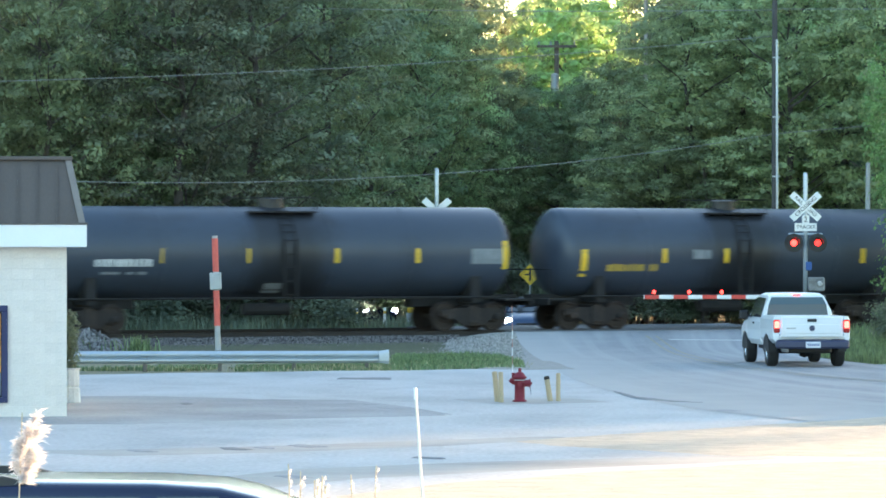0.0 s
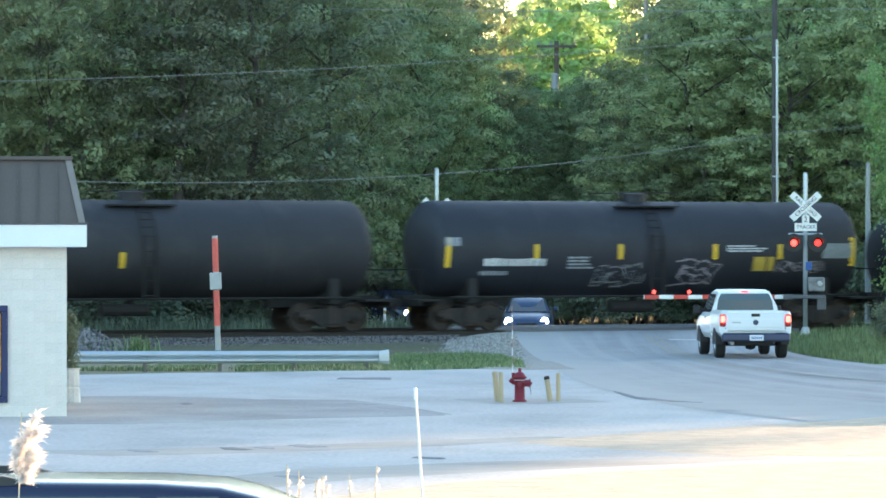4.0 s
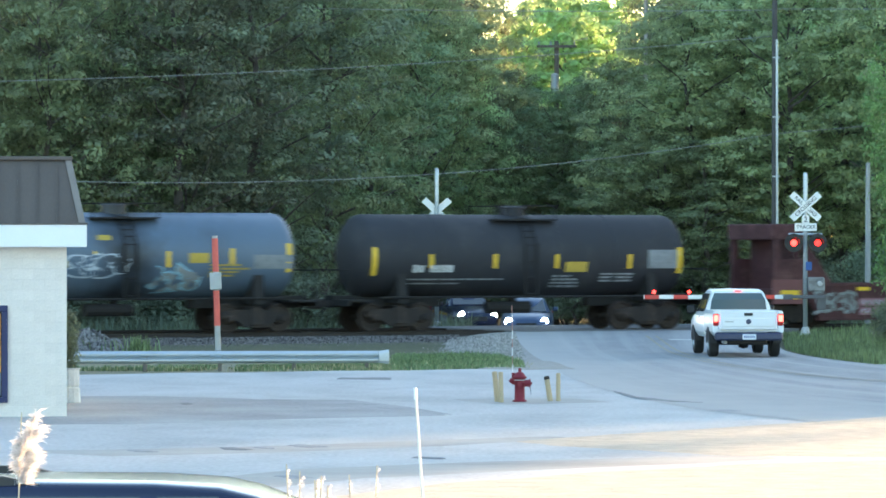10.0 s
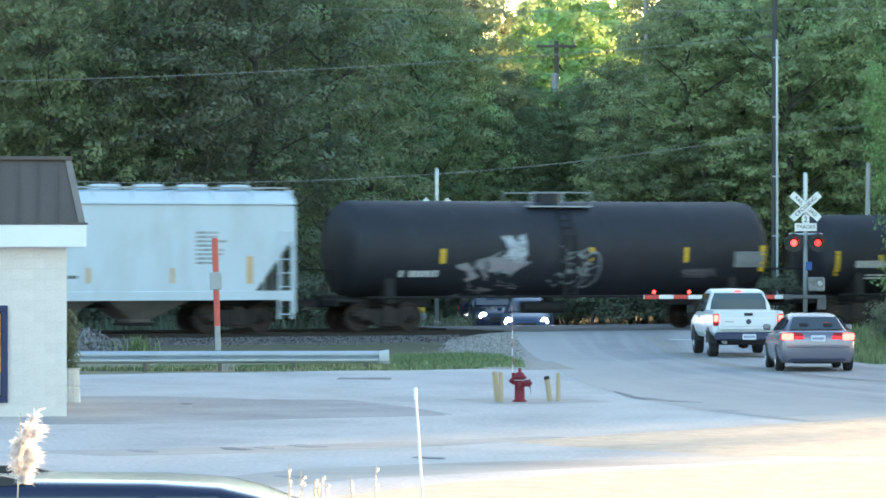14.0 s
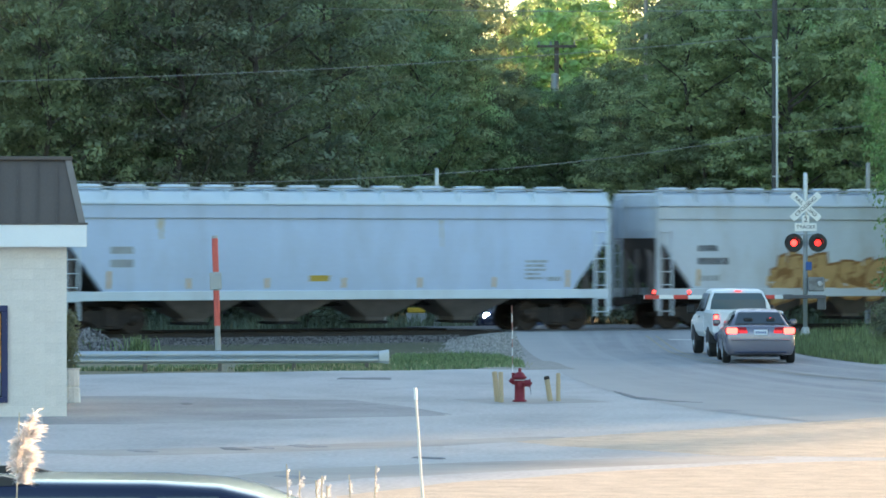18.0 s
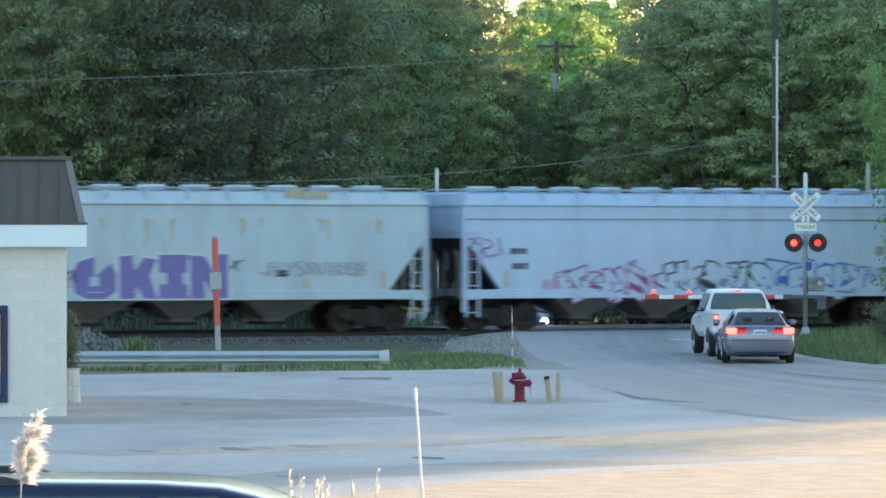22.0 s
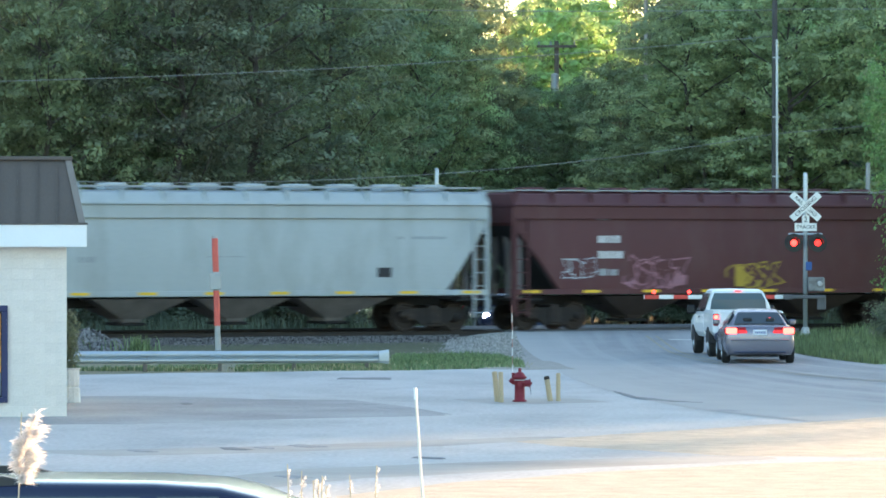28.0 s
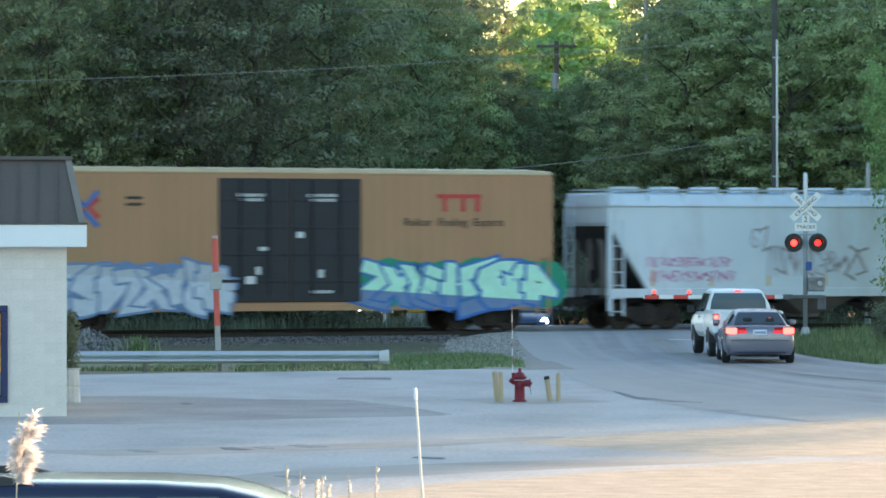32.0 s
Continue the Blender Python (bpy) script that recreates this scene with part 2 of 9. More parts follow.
M_GALV = mat("galvanised_steel", (0.50, 0.55, 0.60), 0.42, 0.55, var=0.12, scale=2)
M_STEELGREY = mat("grey_painted_steel", (0.42, 0.43, 0.44), 0.5, 0.3, var=0.15)
M_WHITE = mat("white_sign_face", (0.82, 0.82, 0.80), 0.5, var=0.05)
M_BLACK = mat("black_paint", (0.015, 0.015, 0.017), 0.5, var=0.2)
M_RED = mat("red_paint", (0.62, 0.07, 0.05), 0.55, var=0.15)
M_REDFADE = mat("faded_red_paint", (0.65, 0.13, 0.10), 0.65, var=0.2)
M_HYDR = mat("hydrant_red", (0.19, 0.013, 0.028), 0.6, var=0.2)
M_YEL = mat("yellow_paint", (0.75, 0.46, 0.03), 0.5, var=0.1)
M_WOODPOLE = mat("weathered_pole_wood", (0.17, 0.15, 0.13), 0.95, var=0.3, stretch=(6, 6, 0.6))
M_BOLLARD = mat("straw_yellow_timber", (0.47, 0.385, 0.25), 0.85, var=0.18, stretch=(6, 6, 0.8))
M_BARK = mat("bark", (0.11, 0.095, 0.085), 0.95, var=0.35, stretch=(5, 5, 0.8), bump=0.02)
M_WIRE = mat("aluminium_wire", (0.34, 0.345, 0.35), 0.7, 0.2)
M_LEAF_D = leaf_mat("leaf_dark", (0.178, 0.206, 0.130), hue=0.03, value=0.10, trans=0.30, patchy=0.42)
M_LEAF_M = leaf_mat("leaf_mid", (0.232, 0.272, 0.142), hue=0.03, value=0.10, trans=0.30, patchy=0.42)
M_LEAF_L = leaf_mat("leaf_light", (0.21, 0.32, 0.11), value=0.15, trans=0.4, patchy=0.35)
M_LEAF_R = leaf_mat("leaf_airy", (0.375, 0.455, 0.230), hue=0.025, value=0.10, trans=0.33, patchy=0.40)
# raised leaf colour: sunlight on the far trees is partly in it
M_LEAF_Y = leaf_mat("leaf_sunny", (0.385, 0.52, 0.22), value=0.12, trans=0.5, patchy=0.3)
M_GRASS = leaf_mat("grass_blade", (0.175, 0.225, 0.10), value=0.45, trans=0.35)
M_VERGE = leaf_mat("thin_verge_grass", (0.17, 0.232, 0.105), value=0.45, trans=0.3)
M_DRYGRASS = leaf_mat("dry_grass", (0.42, 0.40, 0.22), value=0.4, trans=0.3)
M_PLUME = leaf_mat("plume_hair", (0.74, 0.71, 0.68), hue=0.01, value=0.2, trans=0.5)
M_GLASS = glass_mat("dark_glass")
M_TYRE = mat("tyre_rubber", (0.02, 0.02, 0.021), 0.85, var=0.2)
M_CHROME = mat("chrome", (0.7, 0.7, 0.72), 0.2, 1.0, var=0.03)
M_LAMPRED = glow("red_signal_light", (1.0, 0.022, 0.014), 2.4)
M_LAMPDIM = glow("red_signal_light_weak", (1.0, 0.05, 0.03), 1.2, (0.3, 0.01, 0.01))
M_HEAD = glow("headlight_beam", (1.0, 0.95, 0.85), 40.0)
M_REDGLASS = mat("red_lens", (0.35, 0.01, 0.015), 0.2, var=0.05)


# ---- ground ----
def sheet(name, xs, ys, zf, material):
    """A grid of ground over plan lines xs, ys."""
    V = np.array([(x, y, zf(x, y)) for y in ys for x in xs])
    nx = len(xs)
    F = np.array([(j * nx + i, j * nx + i + 1, (j + 1) * nx + i + 1, (j + 1) * nx + i) for j in range(len(ys) - 1) for i in range(nx - 1)])
    return mesh_np(name, V, F, material)


def axis(lo, hi, fine_lo, fine_hi, step, far):
    a = list(np.arange(fine_lo, fine_hi + step / 2, step))
    d, lower = step, fine_lo
    while lower > lo:
        d *= 1.6
        lower -= d
        a.insert(0, lower)
    d, upper = step, fine_hi
    while upper < hi:
        d *= 1.6
        upper += d
        a.append(upper)
    return a


ground = sheet("ground", axis(-4000, 4000, -60, 70, 1.5, 0), axis(-3000, 4500, 40, 200, 1.5, 0), lambda x, y: ground_z(x, y) - 0.03, M_EARTH)
tagged(ground, "dark earth and low weeds under the woods", "ground", kind="structure")

# paved lot, with its far edge along the verge
def lot_edge(x):
    return 102.8 + 0.44 * (x + 9.0) + 0.25 * math.sin(x * 1.7) if x < 6 else 109.6 + (x - 6) * 0.35


bm = BM()
xs = [-60, -40, -30, -24] + [i * 0.75 - 20 for i in range(0, 54)] + [24, 30, 40, 60]
rows = []
for k in [0, 0.2, 0.4, 0.55, 0.7, 0.8, 0.87, 0.92, 0.96, 0.98, 1.0]:
    rows.append([(x, -30 + k * (lot_edge(x) + 30), 0.004) for x in xs])
hull(bm, rows, caps=False, closed=False)
lot = part("pavement", bm, M_LOT)
tagged(lot, "pale worn concrete and asphalt lot with tar stains", "paving", kind="structure")

ROAD_L = [(18.0, 52), (8.6, 71), (5.2, 80), (3.8, 89), (3.0, 100), (2.75, 112), (2.45, 124), (2.2, 133), (2.3, 140), (2.0, 147), (0.6, 153), (-4.0, 158.5), (-14, 161), (-40, 158)]
ROAD_R = [(40.0, 66), (28.0, 80), (19.0, 93), (14.2, 101), (11.8, 109), (10.5, 117), (10.1, 126), (10.6, 135), (11.0, 143), (10.0, 150), (7.5, 157), (0.0, 164.5), (-14, 167.5), (-40, 165)]


def catmull(pts, n):
    out = []
    for i in range(len(pts) - 1):
        p0, p1, p2, p3 = [Vector(pts[max(0, min(len(pts) - 1, i + d))]) for d in (-1, 0, 1, 2)]
        for k in range(n):
            t = k / n
            out.append(0.5 * ((2 * p1) + (p2 - p0) * t + (2 * p0 - 5 * p1 + 4 * p2 - p3) * t * t + (3 * p1 - p0 - 3 * p2 + p3) * t ** 3))
    out.append(Vector(pts[-1]))
    return out


bm = BM()
rl, rr = catmull(ROAD_L, 6), catmull(ROAD_R, 6)
rows = []
for a, b in zip(rl, rr):
    ps = [a.lerp(b, k / 10) for k in range(11)]
    rows.append([(p.x, p.y, max(road_z(p.x, p.y), 0.010) if p.y < 150 else road_z(p.x, p.y) + 0.02) for p in ps])
hull(bm, rows, caps=False, closed=False)
road = part("road", bm, M_ASPH)
uv = road.data.uv_layers.new(name="UVMap")
for lp in road.data.loops:
    uv.data[lp.index].uv = ((lp.vertex_index % 11) / 10, lp.vertex_index // 11 / 6)
tagged(road, "grey worn asphalt road that curves up to the crossing", "road", kind="structure")

# worn road paint
M_ROADYEL = mat("worn_yellow_line", (0.31, 0.285, 0.22), 0.85, var=0.3, scale=3, fine=20, stain=(0.22, 0.22, 0.21), stain_amt=0.9, stain_scale=3)
M_ROADWHITE = mat("worn_white_line", (0.62, 0.62, 0.60), 0.85, var=0.25, scale=3, fine=20, stain=(0.25, 0.25, 0.25), stain_amt=0.7, stain_scale=3)


def strip(name, pts, width, material, lift):
    bm = BM()
    c = catmull(pts, 6)
    L_, R_ = [], []
    rows = []
    for i, p in enumerate(c):
        d = (c[min(i + 1, len(c) - 1)] - c[max(i - 1, 0)]).normalized()
        n = Vector((-d.y, d.x)) * width / 2
        rows.append([(q.x, q.y, max(road_z(q.x, q.y), 0.010) + lift) for q in (p + n, p - n)])
    hull(bm, rows, caps=False, closed=False)
    return part(name, bm, material)


for off in (-0.15, 0.15):
    o = strip("road_line", [(6.55 + off, 133.4), (6.7 + off, 126), (6.95 + off, 118), (7.6 + off, 109), (9.6 + off, 99), (14 + off, 88)], 0.09, M_ROADYEL, 0.006)
    tagged(o, "faded yellow centre line on the road", "road marking", kind="structure")
o = strip("road_line", [(7.0, 131.2), (8.4, 131.3), (9.9, 131.4)], 0.45, M_ROADWHITE, 0.006)
tagged(o, "worn white stop line across the lane", "road marking", kind="structure")

# the ballast bed of the two tracks
bm = BM()
prof = [(-5.4, 0.02), (-3.6, 0.13), (-2.1, 0.17), (0, 0.175), (2.15, 0.16), (4.3, 0.175), (6.4, 0.17), (8.3, 0.02)]
rows = []
for u in [-420, -200, -100, -60] + list(range(-40, 44, 2)) + [60, 100, 200, 420]:
    rows.append([(*on_track(u, w), z) for w, z in prof])
hull(bm, rows, caps=False, closed=False)
bed = part("ballast_bed", bm, M_BALLAST)
tagged(bed, "grey crushed stone bed under the two tracks", "ballast", kind="structure")


def in_crossing(u, w):
    x, y = on_track(u, w)
    return (0.5 if w < 0 else 1.6) < x < 11.6


rng = np.random.RandomState(5)


def stones(name, spots, size, material):
    """Loose broken stones: squashed, turned octahedra."""
    spots = np.array(spots)
    n = len(spots)
    base = np.array([(1, 0, 0), (-1, 0, 0), (0, 1, 0), (0, -1, 0), (0, 0, 1), (0, 0, -1)], float)
    fac = np.array([(0, 2, 4), (2, 1, 4), (1, 3, 4), (3, 0, 4), (2, 0, 5), (1, 2, 5), (3, 1, 5), (0, 3, 5)])
    s = size * (0.6 + 0.8 * rng.rand(n, 1, 3))
    ang = rng.rand(n) * 6.28
    V = base[None] * s + (rng.rand(n, 6, 3) - 0.5) * size * 0.5
    c, si = np.cos(ang)[:, None], np.sin(ang)[:, None]
    x, y = V[..., 0] * c - V[..., 1] * si, V[..., 0] * si + V[..., 1] * c
    V = np.stack([x, y, V[..., 2]], -1) + spots[:, None]
    F = (fac[None] + (np.arange(n) * 6)[:, None, None]).reshape(-1, 3)
    return mesh_np(name, V.reshape(-1, 3), F, material)


M_STONES = mat("loose_stones", (0.105, 0.096, 0.092), 0.9, island=0.75)
sp = []
while len(sp) < 15000:
    u, w = rng.uniform(-19, 22), rng.uniform(-6.0, -0.9)
    if in_crossing(u, w):
        continue
    x, y = on_track(u, w)
    sp.append((x, y, 0.175 * min(1, max(0.0, (w + 5.6) / 3.4)) + rng.rand() * 0.03))
o = stones("ballast_stones", sp, 0.045, M_STONES)
tagged(o, "loose grey crushed stones along the track", "gravel", kind="stuff")

# heap of stone beside the track, and spilled gravel at the road's edge
sp = []
while len(sp) < 2600:
    a, b = rng.uniform(-1.5, 1.6), rng.uniform(-1.1, 1.1)
    r = math.hypot(a / 1.55, b / 1.1)
    if r < 1:
        sp.append((-10.05 + a, 119.5 + b, 0.02 + 0.66 * (1 - r) ** 0.8 * (0.75 + 0.4 * rng.rand())))
o = stones("gravel_heap", sp, 0.075, mat("heap_stones", (0.15, 0.142, 0.138), 0.9, island=0.6))
tagged(o, "heap of grey broken stone beside the track", "gravel heap", kind="stuff")
sp = []
while len(sp) < 2600:
    x, y = rng.uniform(-2.5, 2.3), rng.uniform(117, 135)
    if rng.rand() < math.exp(-((x - (2.1 - (134 - y) * 0.02)) / 1.5) ** 2):
        f = smooth(0, 8, (x + 0.4) / 0.3)
        sp.append((x, y, (ground_z(x, y) - 0.06) * (1 - f) + (max(road_z(x, y), 0.01) - 0.018) * f + 0.005))
o = stones("road_edge_gravel", sp, 0.04, mat("pale_gravel", (0.27, 0.255, 0.23), 0.9, island=0.4))
tagged(o, "pale loose gravel spilled along the road edge", "gravel", kind="stuff")
bm = BM()
rows = []
for k in range(25):
    y = 112 + k * 1.0
    row = []
    for q in range(12):
        x = -0.4 + 0.3 * q
        f = smooth(0, 8, q)
        z = (ground_z(x, y) - 0.06) * (1 - f) + (max(road_z(x, y), 0.01) - 0.006) * f + 0.012 * math.sin(x * 9 + y * 7) * (1 - f) - 0.08 * (1 - smooth(112, 121, y)) * (1 - f)
        bw = track_uw(x, y)[1]
        if q >= 2 and bw < -2.4:
            z = max(z, float(np.interp(bw, [a for a, _ in prof], [b for _, b in prof], left=-1)) + 0.012)
        row.append((x, y, z))
    rows.append(row)
hull(bm, rows, caps=False, closed=False)
o = part("shoulder", bm, mat("grey_shoulder_gravel", (0.30, 0.285, 0.26), 0.95, var=0.22, scale=3, fine=12, bump=0.003))
tagged(o, "pale gravel shoulder between road and track bed", "gravel", kind="structure")

# rails and ties
def rail_mesh(w, name):
    bm = BM()
    out = [(-0.07, -0.17), (0.07, -0.17), (0.07, -0.155), (0.012, -0.13), (0.012, -0.045), (0.037, -0.035), (0.037, 0), (-0.037, 0), (-0.037, -0.035), (-0.012, -0.045), (-0.012, -0.13), (-0.07, -0.155)]
    hull(bm, [[(*on_track(u, w + a), RAIL - 0.005 + z) for a, z in out] for u in (-420, 420)])
    o = part("rail", bm, M_RAIL)
    tagged(o, "rusty steel rail with a worn bright head", "rail", "rails of the two tracks", kind="structure")


for w in (-0.755, 0.755, 3.545, 5.055):
    rail_mesh(w, "rail")
bm = BM()
box(bm, -1.28, 1.28, -0.11, 0.11, 0, 0.165, 0.02)
tie0 = part("tie", bm, M_TIE)
tie_mesh = tie0.data
bpy.data.objects.remove(tie0)
track_near = thing("track_ties_near", "row of dark wooden ties under the near track", "railway ties", kind="structure")
track_far = thing("track_ties_far", "row of dark wooden ties under the far track", "railway ties", kind="structure")
for tw, holder, n0, n1 in ((0, track_near, -36, 44), (4.3, track_far, -36, 44)):
    for i in range(n0, n1):
        o = new("tie", tie_mesh)
        o.parent = holder
        x, y = on_track(i * 0.55, tw)
        o.matrix_basis = pose(x, y, 0.015 + 0.005 * (i % 3), 0, 0, 116 + (i * 37 % 7 - 3) * 0.5)

# paved crossing panels between the rails
M_PANEL = mat("crossing_panel", (0.15, 0.15, 0.155), 0.85, var=0.2, scale=2, fine=20)
for w0, w1 in ((-2.3, -0.86), (-0.66, 0.66), (0.86, 3.44), (3.65, 4.95), (5.16, 6.5)):
    bm = BM()
    ua, ub = track_uw(*[2.2, 138])[0], track_uw(*[11.0, 142])[0]
    hull(bm, [[(*on_track(u, w), z) for w, z in ((w0, 0.12), (w1, 0.12), (w1, RAIL - 0.003), (w0, RAIL - 0.003))] for u in (ua - 0.3, ub + 0.3)])
    o = part("crossing_panel", bm, M_PANEL)
    tagged(o, "dark paved panel between the rails of the crossing", "crossing panel", "panels of the level crossing", kind="structure")


# ---- grass ----
def grass(name, spots, h, material, label, spread=0.5, width=0.012):
    """Many single bent blades: two quads each."""
    S = np.array(spots)
    n = len(S)
    ang = rng.rand(n) * 6.28
    hh = h * (0.5 + 0.8 * rng.rand(n)) * (S[:, 3] if S.shape[1] > 3 else 1)
    lean = rng.rand(n) * spread
    d = np.stack([np.cos(ang), np.sin(ang), 0 * ang], -1)
    p = np.stack([-np.sin(ang), np.cos(ang), 0 * ang], -1) * (width * (0.7 + 0.6 * rng.rand(n)))[:, None]
    b = S[:, :3]
    up = np.array([0, 0, 1.0])
    mid = b + up * (hh * 0.6)[:, None] + d * (hh * lean * 0.35)[:, None]
    tip = b + up * (hh * (1 - lean * 0.25))[:, None] + d * (hh * lean)[:, None]
    V = np.stack([b - p, b + p, mid + p * 0.8, mid - p * 0.8, tip], 1).reshape(-1, 3)
    i = np.arange(n)[:, None] * 5
    F = np.concatenate([i + np.array([[0, 1, 2]]), i + np.array([[0, 2, 3]]), i + np.array([[3, 2, 4]])])
    o = mesh_np(name, V, F, material)
    tagged(o, label, "grass", kind="stuff")
    return o


sp, dry = [], []
while len(sp) < 17000:
    x, y = rng.uniform(-12, 3.1), rng.uniform(106, 123)
    e = lot_edge(x) + 0.35
    if y < e or (x > 2.1 and y < 112) or (x > 2.35 - (y - 110) * 0.12 and y > 109):
        continue
    far = e + (11.5 if x > -1.4 else 5.0) - (1.5 if x < -4 else 0) - max(0, x - 0.8) * 1.8
    k = (y - e) / (far - e)
    if k > 1 or (x > -1.5 and y > 117.5 + 0.8 * math.sin(x * 2) - max(0, x) * 0.3):
        continue
    if noise.noise(Vector((x * 0.8, y * 0.5, 2))) < -0.25 or (k < 0.3 and rng.rand() < 0.6):
        continue
    sp.append((x, y, max(0, ground_z(x, y)) - 0.02, 0.45 + 0.7 * k + (0.35 if x > -1.3 else -0.1)))
    if rng.rand() < 0.08 or x < -1.4 and rng.rand() < 0.12:
        dry.append((x + rng.uniform(-0.3, 0.3), y - rng.rand() * 0.6, -0.01, 0.5))
grass("verge_grass", sp, 0.15, M_VERGE, "green roadside grass between the lot and the tracks", 0.8)
grass("dry_verge_grass", dry, 0.24, M_DRYGRASS, "straw-coloured dry grass at the edge of the lot", 1.2)
bm = BM()
rows = []
for k in range(7):
    rows.append([(x, lot_edge(x) + 0.1 + k * 1.9, max(0, ground_z(x, lot_edge(x) + k * 1.9)) - 0.015 + 0.01 * math.sin(3 * x + k)) for x in [-16 + 0.9 * i for i in range(21)]])
hull(bm, rows, caps=False, closed=False)
o = part("verge", bm, mat("verge_soil", (0.22, 0.20, 0.13), 0.95, var=0.3, scale=2, fine=18, bump=0.02, stain=(0.09, 0.11, 0.04), stain_amt=0.8, stain_scale=1.2))
tagged(o, "soil and thin grass verge beside the lot", "verge", kind="structure")
sp = []
while len(sp) < 26000:
    x, y = rng.uniform(9.6, 22), rng.uniform(104, 141)
    i = min(range(len(rr)), key=lambda q: abs(rr[q].y - y))
    if x < rr[i].x + 0.25 or rng.rand() > math.exp(-(x - rr[i].x) / 4.5) + 0.15:
        continue
    u, w = track_uw(x, y)
    if w > -3.0:
        continue
    sp.append((x, y, max(0, ground_z(x, y)) - 0.03, min(1.7, 0.55 + 0.35 * (x - rr[i].x))))
grass("roadside_grass", sp, 0.30, M_GRASS, "tall green grass beside the road", 0.7)
sp = []
while len(sp) < 16000:
    u, w = rng.uniform(-24, 22), rng.uniform(6.9, 16)
    x, y = on_track(u, w)
    if 1.0 < x < 11.5 or y > 168:
        continue
    i = min(range(len(rr)), key=lambda q: abs(rr[q].x - x) + abs(rr[q].y - y))
    sp.append((x, y, ground_z(x, y) - 0.02, 0.5 + 1.1 * rng.rand()))
grass("trackside_weeds", sp, 0.5, M_LEAF_D, "green weeds behind the far track", 0.8, 0.02)
sp = [(-8.42 + rng.randn() * 0.16, 117.6 + rng.randn() * 0.3, 0.03, 1.0) for _ in range(200)] + [(-9.5 + rng.randn() * 0.9, 119 + rng.randn() * 0.5, 0.15, 0.8) for _ in range(40)]
grass("weed_clump", sp, 0.55, M_GRASS, "clump of green weeds beside the gravel heap", 0.8, 0.02)


# ---- building beside the lot ----
M_BLOCK = mat("white_painted_block", (0.76, 0.69, 0.635), 0.8, var=0.10, scale=3, fine=26, bump=0.006, stain=(0.60, 0.55, 0.50), stain_amt=0.6, stain_scale=1.1, rand=0.03)
M_MORTAR = mat("painted_mortar", (0.76, 0.69, 0.635), 0.9, var=0.08)
M_ROOFMETAL = mat("brown_standing_seam_metal", (0.105, 0.088, 0.082), 0.55, 0.2, var=0.12, scale=2, stretch=(1, 1, 0.4))
M_FASCIA = mat("white_fascia", (0.82, 0.83, 0.84), 0.5, var=0.03)
M_NAVY = mat("navy_window_frame", (0.02, 0.025, 0.10), 0.5, var=0.1)
M_POSTER = mat("orange_poster", (0.62, 0.26, 0.05), 0.6, var=0.5, scale=3, fine=9, stain=(0.5, 0.45, 0.1), stain_amt=0.9, stain_scale=2.5)
M_POSTERDARK = mat("grey_poster_foot", (0.16, 0.16, 0.2), 0.6, var=0.2)
house = thing("shop_building", "white painted block shop with a brown metal mansard roof", "building", m=pose(-6.92, 77.95, 0, 0, 0, 6.0))
WH = 3.12
bm = BM()
box(bm, -14, -1.10, 0.012, 0.30, 0.0, WH)
box(bm, -1.10, -0.012, 0.012, 0.30, 0.0, WH)
box(bm, -0.30, -0.012, 0.30, 9.0, 0.0, WH)
box(bm, -14, -0.30, 8.7, 9.0, 0.0, WH)
part("wall", bm, M_MORTAR, house)
bm = BM()
box(bm, 0.001, 0.399, 0.004, 0.02, 0.001, 0.1945, 0.004)
blk = part("block", bm, M_BLOCK, house)
bm = BM()
box(bm, 0.001, 0.199, 0.004, 0.02, 0.001, 0.1945, 0.004)
half = part("block", bm, M_BLOCK, house)
blk.matrix_basis = pose(-0.40, 0, 0)
half.matrix_basis = pose(-0.20, 0, 0.195)
for r in range(16):
    for c in range(6):
        x = -0.40 * (c + 1) - (0.2 if r % 2 else 0)
        if (r, c) == (0, 0) or (x < -1.28 + 0.2 and 0.2 < r * 0.195 < 2.0):
            continue
        share(blk, "block", house, pose(x, 0.002 * ((r * 7 + c * 3) % 3), r * 0.195))
    if r % 2 and r != 1:
        share(half, "block", house, pose(-0.20, 0.001, r * 0.195))
win = BM()
for a, b, c, d in ((-3.3, -1.08, 0.26, 0.36), (-3.3, -1.08, 1.94, 2.05), (-1.19, -1.08, 0.36, 1.94), (-3.3, -3.19, 0.36, 1.94)):
    box(win, a, b, -0.05, 0.03, c, d, 0.01)
wf = part("window", win, M_NAVY, house, "navy window frame with an orange poster")
bm = BM()
box(bm, -3.19, -1.19, -0.02, 0.0, 0.36, 1.94)
part("pane", bm, M_GLASS, wf)
bm = BM()
box(bm, -3.1, -1.21, -0.028, -0.024, 0.82, 1.90)
part("poster", bm, M_POSTER, wf)
bm = BM()
box(bm, -3.1, -1.21, -0.028, -0.024, 0.40, 0.81)
part("poster_foot", bm, M_POSTERDARK, wf)
bm = BM()
box(bm, -14.3, 0.36, -0.38, 9.35, WH, WH + 0.42, 0.012)
part("fascia", bm, M_FASCIA, house)
bm = BM()
zt, zb = 4.72, WH + 0.42
hull(bm, [[(-14.2, -0.30, zb), (0.29, -0.30, zb), (0.29, 9.25, zb), (-14.2, 9.25, zb)], [(-13.9, 0.05, zt), (0.04, 0.05, zt), (0.04, 8.9, zt), (-13.9, 8.9, zt)]])
roof_ = part("roof", bm, M_ROOFMETAL, house)
